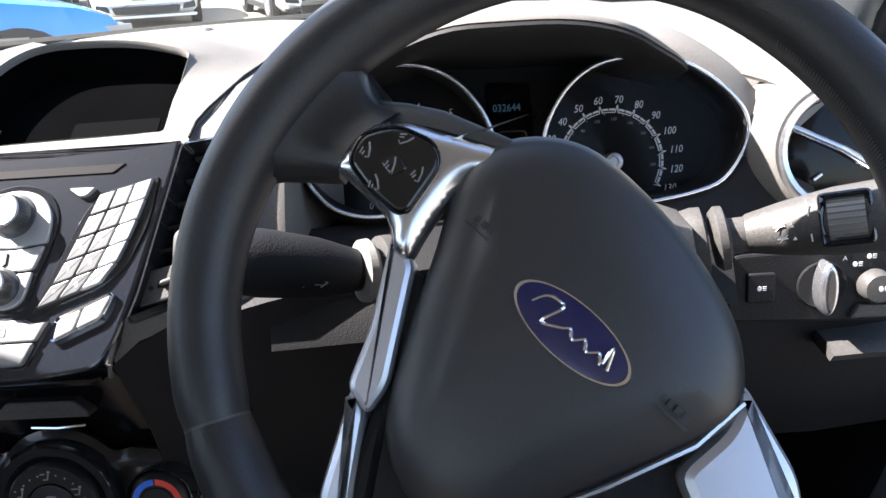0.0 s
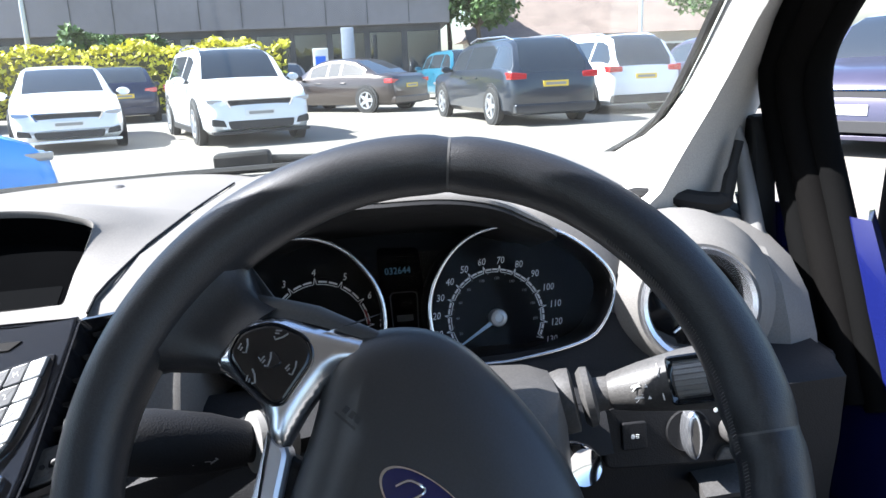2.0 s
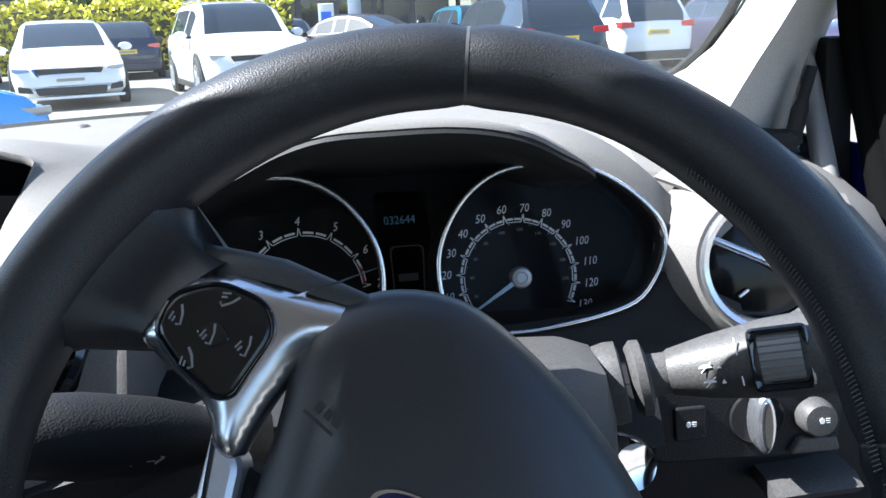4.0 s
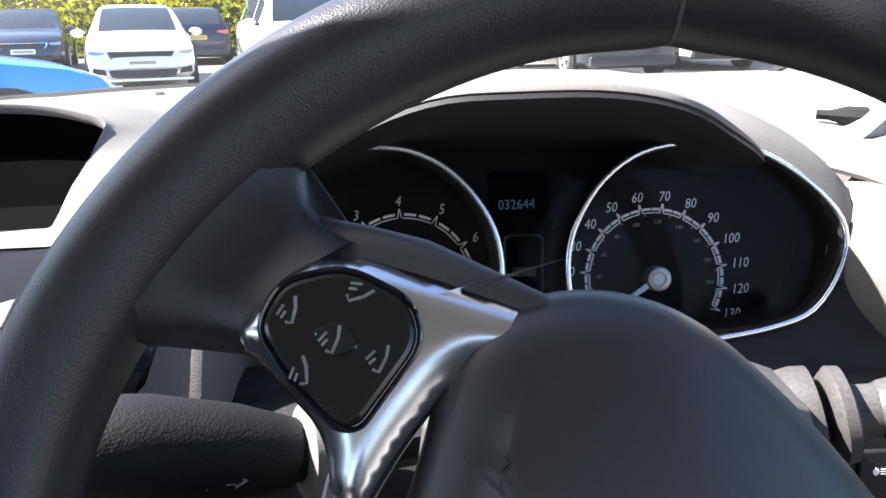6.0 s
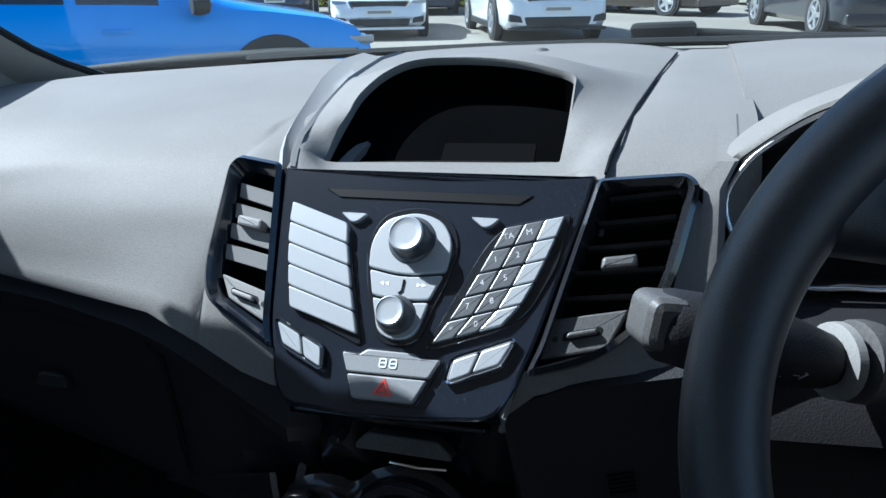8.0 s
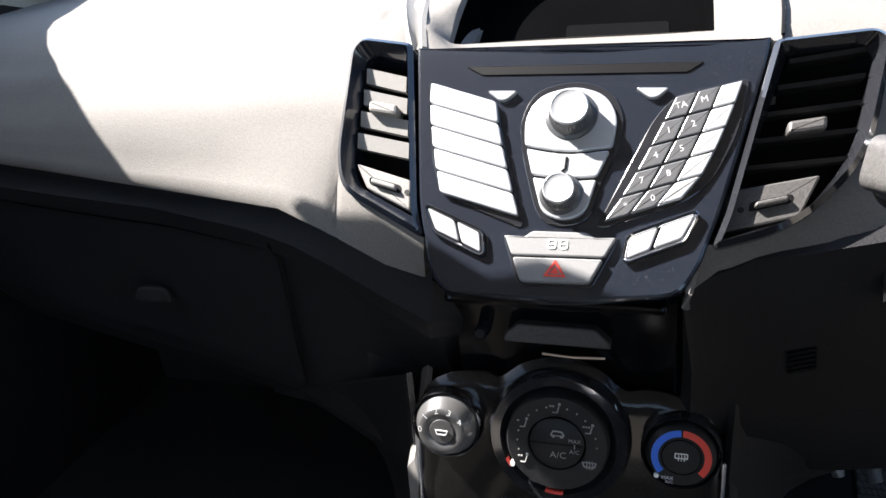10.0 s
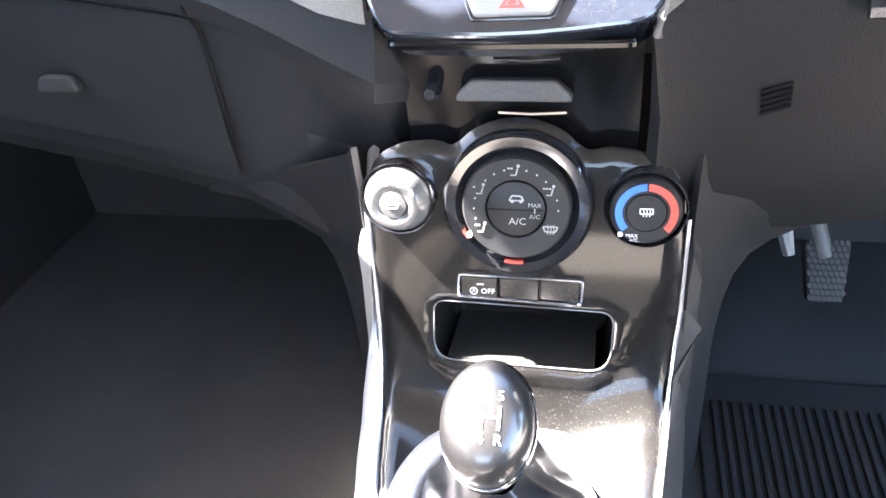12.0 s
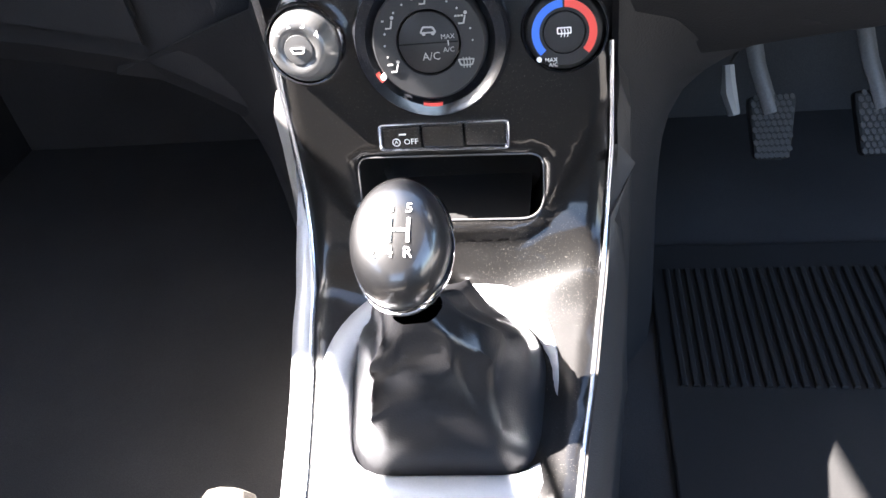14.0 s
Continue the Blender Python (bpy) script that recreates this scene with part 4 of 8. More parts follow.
# the silver bezel with the left keys, leather horn of the rim, and the spokes
HB = WH.moved(0, 0, 0.013)
bez = rounded([(-0.0900, 0.0590), (-0.0800, 0.0715), (-0.0715, 0.0765), (-0.0595, 0.0765), (-0.0100, 0.0590), (-0.0080, 0.0500), (-0.0370, 0.0500), (-0.0505, 0.0340), (-0.0605, 0.0180), (-0.0665, 0.0230), (-0.0672, 0.0320), (-0.0700, 0.0385)],
              [0.004, 0.004, 0.004, 0.006, 0.003, 0.002, 0.008, 0.012, 0.004, 0.004, 0.004, 0.006], 4)
def crowned(pl, outline, depth, rise, reach, step=0.0022):
    """A plate whose face swells from its edge inwards, with a wall below the edge."""
    bm = fresh()
    rim = [Vector(p) for p in outline]
    lo, hi = Vector((min(p.x for p in rim), min(p.y for p in rim))), Vector((max(p.x for p in rim), max(p.y for p in rim)))

    def from_edge(p):
        best = 1.0
        for a, b in zip(rim, rim[1:] + rim[:1]):
            d = b - a
            t = min(1, max(0, (p - a).dot(d) / max(d.length_squared, 1e-12)))
            best = min(best, (p - a - d * t).length)
        return best

    inside = []
    for i in range(1, int((hi.x - lo.x) / step) + 1):
        for j in range(1, int((hi.y - lo.y) / step) + 1):
            p = Vector((lo.x + i * step, lo.y + (j + 0.5 * (i % 2)) * step))
            if from_edge(p) > step * 0.55:
                inside.append(p)
    n = len(rim)
    co, _, faces, *_ = geometry.delaunay_2d_cdt(rim + inside, [(i, (i + 1) % n) for i in range(n)], [], 1, 1e-7)
    top = [bm.verts.new(pl.at(p.x, p.y, rise * (1 - max(0, 1 - from_edge(p) / reach) ** 2))) for p in co]
    for f in faces:
        bm.faces.new([top[i] for i in f])
    low = [bm.verts.new(pl.at(p.x, p.y, -depth)) for p in rim]
    for i in range(n):
        bm.faces.new((top[i - 1], top[i], low[i], low[i - 1]))
    return bm


bm = crowned(HB, dense(bez, 0.002), 0.010, 0.0046, 0.0095)
bz = part("switch_bezel", bm, BEZEL, wheel, "satin silver switch bezel", 60)
pad = rounded([(-0.0830, 0.0600), (-0.0778, 0.0706), (-0.0628, 0.0736), (-0.0474, 0.0652), (-0.0450, 0.0555), (-0.0590, 0.0372), (-0.0640, 0.0372), (-0.0752, 0.0478)], [0.004, 0.005, 0.006, 0.007, 0.006, 0.004, 0.004, 0.008], 4)
part("switch_surround", band(fresh(), HB, shrunk(pad, -0.0008), shrunk(pad, 0.0006), 0.003, 0.0055, 0.0045, 0.0004), PIANO, bz)
kp = part("switch_pad", prism(fresh(), HB, shrunk(pad, 0.0006), 0.002, 0.0058, 0.0014), material("switch_rubber", (0.009, 0.009, 0.010), 0.22, stain=0.15, coat=0.3), bz, "black five-way switch pad")
part("rocker", prism(fresh(), HB, rounded([(-0.0700, 0.0590), (-0.0625, 0.0612), (-0.0585, 0.0545), (-0.0655, 0.0520)], 0.002), 0.0055, 0.0068, 0.0006), PIANO, kp)
bm = fresh()
for u, v, t in ((-0.0745, 0.0635, 40), (-0.0590, 0.0665, -25), (-0.0715, 0.0500, 55), (-0.0540, 0.0520, 25), (-0.0645, 0.0565, 30)):
    q = HB.moved(u, v, 0.0058 if (u, v) != (-0.0645, 0.0565) else 0.0068, t)
    tube(bm, [q.at(-0.0028, -0.0010, 0.0001), q.at(-0.0018, -0.0022, 0.0001), q.at(0.0010, 0.0, 0.0001), q.at(0.0026, 0.0022, 0.0001)], 0.00045, 4)
    tube(bm, [q.at(-0.0032, 0.0016, 0.0001), q.at(-0.0006, 0.0024, 0.0001)], 0.0004, 4)
    tube(bm, [q.at(-0.0030, 0.0004, 0.0001), q.at(-0.0012, 0.0009, 0.0001)], 0.0004, 4)
part("symbol", bm, material("faint_print", (0.20, 0.20, 0.20), 0.6), kp, "small grey symbols", kind="stuff")

# leather-clad shoulder between rim and bezel, left and right
secs = []
ends = [(-0.0570, 0.0845), (-0.0640, 0.0800), (-0.0705, 0.0765), (-0.0770, 0.0735), (-0.0830, 0.0680), (-0.0880, 0.0610), (-0.0895, 0.0560)]
for k, (eu, ev) in enumerate(ends):
    a = radians(124 + 33 * k / 6)
    rim_u, rim_v = 0.1445 * math.cos(a), 0.1445 * math.sin(a)
    bend = (0.0075 if k == 0 else 0.003 if k == 1 else 0) if k < 3 else (0.004 if k == 6 else 0.001 if k == 5 else 0)
    top, low = [], []
    for q in range(7):
        f = q / 6
        u, v = lerp(rim_u, eu, f), lerp(rim_v, ev, f)
        w = math.sin(math.pi * f) * bend
        u, v = (u - w, v - w) if k < 3 else (u, v + w)
        h = lerp(0.0135, 0.0125, f) - 0.0065 * math.sin(math.pi * f) - (0.008 if k == 0 else 0.006 if k == 6 else 0)
        top.append(WH.at(u, v, h))
        low.append(WH.at(u, v, h - 0.022 if k not in (0, 6) else h - 0.012))
    secs.append(top + low[::-1])
part("shoulder", loft(fresh(), secs), LEATHER, wheel, "black leather thumb rest", 60)
secs = []
for (tu, tv), (bu, bv) in zip([(-0.0790, 0.0955), (-0.0680, 0.0905), (-0.0590, 0.0870), (-0.0440, 0.0820), (-0.0300, 0.0745), (-0.0170, 0.0675), (-0.0030, 0.0635), (0.0100, 0.0600)],
                              [(-0.0820, 0.0810), (-0.0705, 0.0780), (-0.0600, 0.0765), (-0.0450, 0.0715), (-0.0310, 0.0660), (-0.0170, 0.0605), (-0.0050, 0.0560), (0.0080, 0.0520)]):
    dip = 0.014 if tu < -0.075 else 0.0075 if tu < -0.063 else 0.0025 if tu < -0.058 else 0.0
    secs.append([WH.at(lerp(tu, bu, f), lerp(tv, bv, f), h - dip) for f, h in ((0.0, -0.010), (0.0, 0.004), (0.12, 0.0105), (0.35, 0.0135), (0.7, 0.0145), (1.0, 0.0140), (1.05, 0.002), (1.0, -0.010))])
part("tongue", loft(fresh(), secs), TONGUE, wheel, "bridge over the spoke in grey lightened as if sunlit", 50)

# airbag cover: domed, its lower end narrower
cover = spline([(-0.0385, 0.0570), (-0.0190, 0.0675), (0.0040, 0.0665), (0.0240, 0.0545), (0.0480, 0.0250), (0.0640, -0.0070), (0.0668, -0.0300), (0.0610, -0.0480), (0.0400, -0.0590), (0.0, -0.0745), (-0.0330, -0.0870), (-0.0620, -0.0760), (-0.0725, -0.0480), (-0.0635, -0.0120), (-0.0495, 0.0250)], 4)
bm = fresh()
rows = []
for f, h in ((0.0, -0.022), (0.0, 0.0060), (0.0010, 0.0100), (0.0028, 0.0133), (0.0055, 0.0160), (0.0090, 0.0182), (0.0135, 0.0202), (0.0190, 0.0217), (0.028, 0.0233), (0.042, 0.0243)):
    rows.append([bm.verts.new(WH.at(u, v, h)) for u, v in (shrunk(cover, f) if f < 0.02 else [(lerp(u, -0.004, f / 0.075), lerp(v, -0.010, f / 0.075)) for u, v in cover])])
for a, b in zip(rows, rows[1:]):
    for i in range(len(a)):
        bm.faces.new((a[i - 1], a[i], b[i], b[i - 1]))
bm.faces.new(rows[-1]), bm.faces.new(rows[0][::-1])
air = part("airbag_cover", bm, AIRBAG, wheel, "black domed airbag cover", 60)
# badge
BD = WH.moved(0.0014, -0.0125, 0.0236, -44.5)
part("badge_rim", lathe(fresh(), BD, 0, 0, [(1.0, -0.002), (1.0, 0.0012), (0.975, 0.0020), (0.93, 0.0020), (0.92, 0.0012)], 48, 0.0272, 0.0112), CHROME, air, "chrome oval badge edge")
badge = part("badge", lathe(fresh(), BD, 0, 0, [(0.93, -0.001), (0.92, 0.0014), (0.6, 0.0020), (0, 0.0022)], 48, 0.0272, 0.0112), LOGO_BLUE, air, "dark blue oval badge")
bm = fresh()
wave = spline([(-0.0185, -0.001, 0), (-0.015, 0.0045, 0), (-0.008, 0.0050, 0), (-0.011, -0.0045, 0), (-0.004, -0.0015, 0), (-0.001, 0.0005, 0), (0.002, -0.002, 0), (0.0055, 0.001, 0), (0.0085, -0.002, 0), (0.0125, 0.0008, 0), (0.0155, -0.002, 0), (0.0150, 0.0058, 0), (0.0185, -0.0022, 0)], 5, closed=False)
tube(bm, [BD.at(x, y, 0.0024) for x, y, _ in wave], 0.0007, 6)
part("badge_sign", bm, CHROME, air, "silver flourish on the badge")
bm = fresh()
for (u, v), t in (((-0.0279, 0.0258), -44), ((0.0341, -0.0410), -44)):
    q = WH.moved(u, v, 0.0228, t)
    for k in range(5):
        prism(bm, q, [(-0.008 + k * 0.0034, 0.0005), (-0.0058 + k * 0.0034, 0.0005), (-0.0058 + k * 0.0034, 0.0035), (-0.008 + k * 0.0034, 0.0035)], 0, 0.0007)
    prism(bm, q, [(-0.010, -0.0022), (0.010, -0.0022), (0.010, -0.0012), (-0.010, -0.0012)], 0, 0.0006)
part("embossing", bm, AIRBAG, air, "small embossed marks", kind="stuff")
part("lower_seam", tube(fresh(), [WH.at(u, v, 0.014) for u, v in ((0.0635, -0.0405), (0.045, -0.0555), (0.012, -0.0695), (-0.028, -0.0835))], 0.0012, 6), SATIN, air)

# spokes
lower_left = rounded([(-0.0672, 0.0310), (-0.0580, 0.0180), (-0.0700, -0.0300), (-0.0790, -0.0420), (-0.0870, -0.0300), (-0.0775, -0.0080)], 0.004, 3)
part("spoke_trim", prism(fresh(), HB, lower_left, -0.016, -0.001, 0.003), SPOKE, wheel, "satin grey spoke edge")
tail = rounded([(-0.0855, -0.0295), (-0.0800, -0.0400), (-0.0860, -0.0700), (-0.0930, -0.1280), (-0.1080, -0.1200), (-0.0990, -0.0700)], 0.003, 3)
part("spoke", prism(fresh(), HB, tail, -0.022, -0.003, 0.004), SPOKE, wheel, "satin silver spoke")
part("spoke_back", prism(fresh(), HB, rounded([(-0.0640, 0.0200), (-0.0500, 0.0100), (-0.0600, -0.1000), (-0.0950, -0.1350), (-0.0870, -0.0600), (-0.0720, -0.0250)], 0.006), -0.030, -0.008, 0.004), BLACK, wheel)
right = rounded([(0.0660, -0.0320), (0.0830, -0.0680), (0.0850, -0.1000), (0.1000, -0.1180), (0.0620, -0.1350), (0.0380, -0.0660), (0.0580, -0.0500)], 0.006, 3)
part("spoke", prism(fresh(), HB, right, -0.024, -0.004, 0.005), SPOKE, wheel, "broad satin silver spoke")
part("spoke_back", prism(fresh(), HB, rounded([(-0.0300, -0.0750), (0.0500, -0.0550), (0.0750, -0.0900), (0.0600, -0.1420), (-0.0300, -0.1480), (-0.0900, -0.1250), (-0.0600, -0.0800)], 0.01), -0.032, -0.014, 0.006), BLACK, wheel)
part("hub_back", lathe(fresh(), WH, 0.0, -0.005, [(0.055, -0.02), (0.052, -0.045), (0.040, -0.075), (0.0, -0.076)], 28), BLACK, wheel)

# ---- centre stack: radio and vents ----
RD = Plane((0.004, 0.0125, 0.962), (1, 0, 0), (0, 0.62, 0.785))
radio = thing("radio_panel", (0, 0.02, 0.92), "glossy blue-black radio panel with silver keys", "car radio")
panel = rounded([(-0.092, 0.0845), (-0.067, 0.0825), (0.0, 0.0780), (0.066, 0.0800), (0.101, 0.083), (0.098, 0.066), (0.078, -0.012), (0.069, -0.040), (0.060, -0.056), (0.0, -0.0625), (-0.062, -0.060), (-0.0705, -0.045), (-0.080, -0.010)],
                [0.002, 0.012, 0.02, 0.012, 0.002, 0.004, 0.01, 0.006, 0.01, 0.03, 0.01, 0.006, 0.01], 3)
part("fascia", prism(fresh(), RD, panel, -0.030, 0.0, 0.002), NAVY, radio, "blue-black lacquered fascia")
part("disc_slot", prism(fresh(), RD, rounded([(-0.060, 0.0700), (0.068, 0.0690), (0.060, 0.0632), (-0.050, 0.0645)], 0.0012), -0.001, 0.0008, 0.0003), DIAL, radio, "dark disc slot")


def keys(name, cells, mat, label, h=0.0045, edge=0.0009, r=0.0012):
    made = None
    for c in cells:
        made = part(name, prism(fresh(), RD, rounded(c, max(r, 0.0022), 3), -0.002, h, edge), mat, radio, label)
    return made


# five preset keys on the left, a curved column
surround = rounded([(-0.0815, 0.0615), (-0.0395, 0.0475), (-0.0360, 0.0300), (-0.0195, -0.0225), (-0.0220, -0.0235), (-0.0660, -0.0070), (-0.0740, 0.0120)], [0.003, 0.012, 0.01, 0.004, 0.003, 0.012, 0.01], 4)
part("key_frame", prism(fresh(), RD, surround, -0.002, 0.0012, 0.0005), PIANO, radio)
cells = []
for k in range(5):
    a0, a1 = 0.0595 - 0.0132 * k, 0.0595 - 0.0132 * (k + 1) + 0.0007
    lu = lambda v: -0.0790 + 0.0005 * k + 0.0105 * max(0, (0.055 - v) / 0.062) ** 1.6
    ru = lambda v: -0.0400 + 0.0185 * max(0, (0.046 - v) / 0.066) ** 1.2
    drop = 0.0125
    cells.append([(lu(a0), a0), (ru(a0 - drop), a0 - drop), (ru(a1 - drop), a1 - drop), (lu(a1), a1)])
keys("preset_key", cells, SILVER, "silver preset key", 0.0042, 0.0008)

# plates with the two knobs
big = rounded([(-0.0222, 0.0215), (-0.0235, 0.0375), (-0.016, 0.0510), (0.003, 0.0560), (0.019, 0.0505), (0.0262, 0.0380), (0.0240, 0.0205), (0.0, 0.0175)], [0.002, 0.008, 0.010, 0.012, 0.010, 0.008, 0.002, 0.02], 4)
mid = rounded([(-0.0212, 0.0200), (-0.0172, 0.0052), (0.0, 0.0030), (0.0172, 0.0045), (0.0228, 0.0190), (0.0, 0.0160)], [0.002, 0.002, 0.015, 0.002, 0.002, 0.015], 3)
small = rounded([(-0.0166, 0.0038), (-0.0105, -0.0160), (0.0, -0.0200), (0.0120, -0.0165), (0.0170, 0.0028), (0.0, 0.0014)], [0.002, 0.006, 0.01, 0.006, 0.002, 0.015], 4)
part("plate_frame", prism(fresh(), RD, spline([(-0.0240, 0.020), (-0.0255, 0.037), (-0.0175, 0.0535), (0.003, 0.0590), (0.0205, 0.053), (0.0285, 0.038), (0.0258, 0.019), (0.0190, 0.0), (0.0135, -0.0175), (0.0, -0.0222), (-0.0120, -0.0172), (-0.0190, 0.001)], 4), -0.002, 0.0012, 0.0005), PIANO, radio)
for nm, o in (("tuning_plate", big), ("seek_key", mid), ("volume_plate", small)):
    part(nm, prism(fresh(), RD, o, -0.002, 0.0034, 0.0008), SILVER, radio, "silver plate")
def knob(name, u, v, r, h, label):
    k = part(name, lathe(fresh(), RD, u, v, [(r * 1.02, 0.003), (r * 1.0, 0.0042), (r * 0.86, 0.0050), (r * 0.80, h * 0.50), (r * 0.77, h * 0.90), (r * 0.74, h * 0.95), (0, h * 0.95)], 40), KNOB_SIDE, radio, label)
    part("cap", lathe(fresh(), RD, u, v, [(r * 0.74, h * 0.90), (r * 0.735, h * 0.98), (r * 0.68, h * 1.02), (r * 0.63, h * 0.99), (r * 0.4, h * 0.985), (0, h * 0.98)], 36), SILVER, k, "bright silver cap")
    bm = fresh()
    for i in range(36):
        a = 2 * math.pi * i / 36
        tube(bm, [RD.at(u + r * 0.81 * math.cos(a), v + r * 0.81 * math.sin(a), h * 0.40), RD.at(u + r * 0.775 * math.cos(a), v + r * 0.775 * math.sin(a), h * 0.88)], 0.0003, 4)
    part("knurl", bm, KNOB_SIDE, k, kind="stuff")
    return k
# darker copy of the silver: shade painted onto the knobs' sides
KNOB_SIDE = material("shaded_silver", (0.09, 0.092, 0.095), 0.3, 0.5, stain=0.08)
knob("tuning_knob", 0.0015, 0.0385, 0.0138, 0.0150, "large silver control knob")
knob("volume_knob", -0.0010, -0.0055, 0.0112, 0.0140, "smaller silver volume knob")
bm = fresh()
tube(bm, [RD.at(0.0008, 0.0148, 0.0036), RD.at(0.0004, 0.0085, 0.0036), RD.at(-0.0014, 0.0068, 0.0036)], 0.0007, 5)
part("phone_mark", bm, DIAL, radio)
bm = fresh()
for u in (-0.0115, 0.0105):
    for d in (-0.0018, 0.0012):
        prism(bm, RD, [(u + d, 0.0110), (u + d + 0.0024, 0.0122), (u + d, 0.0134)] if u > 0 else [(u + d + 0.0024, 0.0110), (u + d + 0.0024, 0.0134), (u + d, 0.0122)], 0.0033, 0.0036)
part("arrows", bm, PRINT, radio)

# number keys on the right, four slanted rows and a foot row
bl, tr, tl, br = Vector((0.0208, -0.0205)), Vector((0.0872, 0.0565)), Vector((0.0540, 0.0480)), Vector((0.0560, -0.0095))
kf = rounded([(0.0180, -0.0222), (0.0225, -0.0225), (0.0600, -0.0085), (0.0735, 0.0030), (0.0850, 0.0280), (0.0900, 0.0590), (0.0545, 0.0505), (0.0440, 0.0375)], [0.002, 0.002, 0.01, 0.008, 0.008, 0.003, 0.008, 0.01], 4)
part("key_frame", prism(fresh(), RD, kf, -0.002, 0.0012, 0.0005), PIANO, radio)
lft = lambda f: (lerp(0.0210, 0.0545, f ** 0.85), lerp(-0.0205, 0.0485, f))
rgt = lambda f: (lerp(0.0580, 0.0872, f ** 0.62), lerp(-0.0068, 0.0570, f))
# the keys are one silver; mirrored roof and windscreen are painted as two tones
NUMBER_KEY = material("roof_toned_silver", (0.15, 0.153, 0.158), 0.36, 0.6, grain=0.03, stain=0.06)
names = [["*", "0", "#"], ["7", "8", "9"], ["4", "5", "6"], ["1", "2", "3"], ["TA", "M", ""]]
bm = fresh()
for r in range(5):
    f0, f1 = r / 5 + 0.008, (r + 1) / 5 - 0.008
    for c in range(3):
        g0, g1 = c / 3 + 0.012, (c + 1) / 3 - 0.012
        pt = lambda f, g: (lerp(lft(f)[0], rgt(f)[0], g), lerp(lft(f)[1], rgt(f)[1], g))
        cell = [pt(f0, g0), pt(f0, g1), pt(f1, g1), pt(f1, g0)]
        part("number_key", prism(fresh(), RD, rounded(cell, 0.0008, 2), -0.002, 0.0040, 0.0006), SILVER if c == 2 else NUMBER_KEY, radio, "number key toned bright as if mirroring the windscreen" if c == 2 else "silver number key")
        m = pt((f0 + f1) / 2, (g0 + g1) / 2)
        if names[r][c] and c < 2:
            letters(bm, RD, names[r][c], m[0], m[1], 0.0048, 0.0042, turn=14)
part("key_number", bm, material("soft_white_print", (0.5, 0.5, 0.5), 0.6), radio, "white numbers on the keys", kind="stuff")
tri = lambda c: [(c - 0.0088, 0.0542), (c + 0.0088, 0.0538), (c + 0.003, 0.0485), (c - 0.001, 0.0480)]
keys("arrow_key", [tri(-0.0375)], SILVER, "small silver arrow key", 0.003, 0.0006)
keys("arrow_key", [tri(0.0425)], SILVER, "small silver arrow key", 0.003, 0.0006)
for s in (-1, 1):
    o = [(s * 0.0705 - 0.0035, -0.0135), (s * 0.0385 - 0.0035, -0.0270), (s * 0.0365 - 0.0035, -0.0395), (s * 0.0640 - 0.0035, -0.0275)]
    o = o if s < 0 else o[::-1]
    ring = rounded(o, 0.003, 3)
    fr = part("rocker_frame", band(fresh(), RD, shrunk(ring, -0.0016), shrunk(ring, 0.0004), -0.001, 0.0034, 0.002, 0.0005), CHROME if s > 0 else PIANO, radio)
    mid_a, mid_b = (s * 0.0530 - 0.0035, -0.0208), (s * 0.0490 - 0.0035, -0.0338)
    for cell in ([o[0], mid_a, mid_b, o[3]], [mid_a, o[1], o[2], mid_b]) if s < 0 else ([o[3], mid_a, mid_b, o[0]], [mid_a, o[2], o[1], mid_b]):
        q = rounded(shrunk(cell, 0.0007), 0.0018, 3)
        part("rocker_key", prism(fresh(), RD, q, -0.002, 0.0030, 0.0006), SILVER, fr, "silver rocker key")
# clock plate and hazard switch
clock = rounded([(-0.0288, -0.0285), (-0.0180, -0.0290), (-0.0140, -0.0258), (0.0130, -0.0258), (0.0180, -0.0285), (0.0285, -0.0280), (0.0232, -0.0385), (-0.0242, -0.0390)], 0.0015, 3)
hz = rounded([(-0.0238, -0.0400), (0.0228, -0.0396), (0.0165, -0.0525), (-0.0185, -0.0530)], 0.002, 3)
part("lower_frame", prism(fresh(), RD, shrunk(rounded([(-0.0295, -0.0283), (-0.0185, -0.0285), (-0.014, -0.0252), (0.013, -0.0252), (0.0185, -0.0280), (0.0295, -0.0278), (0.0175, -0.0535), (-0.0195, -0.0540)], 0.002, 3), -0.0006), -0.002, 0.0012, 0.0004), PIANO, radio)
GREYKEY = material("grey_switch_plastic", (0.20, 0.20, 0.20), 0.42, grain=0.06, stain=0.05)
ck = part("clock_plate", prism(fresh(), RD, clock, -0.002, 0.0036, 0.0008), GREYKEY, radio, "grey plate with passenger airbag lights")
bm = fresh()
for u in (-0.0035, 0.0025):
    band(bm, RD, rounded([(u - 0.0022, -0.0352), (u + 0.0022, -0.0352), (u + 0.0022, -0.0300), (u - 0.0022, -0.0300)], 0.0012, 2), rounded([(u - 0.0015, -0.0345), (u + 0.0015, -0.0345), (u + 0.0015, -0.0307), (u - 0.0015, -0.0307)], 0.0008, 2), 0.0030, 0.0040)
    prism(bm, RD, [(u - 0.0018, -0.0329), (u + 0.0018, -0.0329), (u + 0.0018, -0.0323), (u - 0.0018, -0.0323)], 0.0030, 0.0040)
part("indicator_marks", bm, PALE_LCD, ck, "pale indicator marks")
hk = part("hazard_switch", prism(fresh(), RD, hz, -0.002, 0.0040, 0.0010), GREYKEY, radio, "grey hazard switch with a red triangle")
T = lambda k: [(-0.0010 - 0.0058 * k, -0.0470 - 0.0028 * k), (-0.0010 + 0.0058 * k, -0.0470 - 0.0028 * k), (-0.0010, -0.0470 + 0.0062 * k)]
bm = fresh()
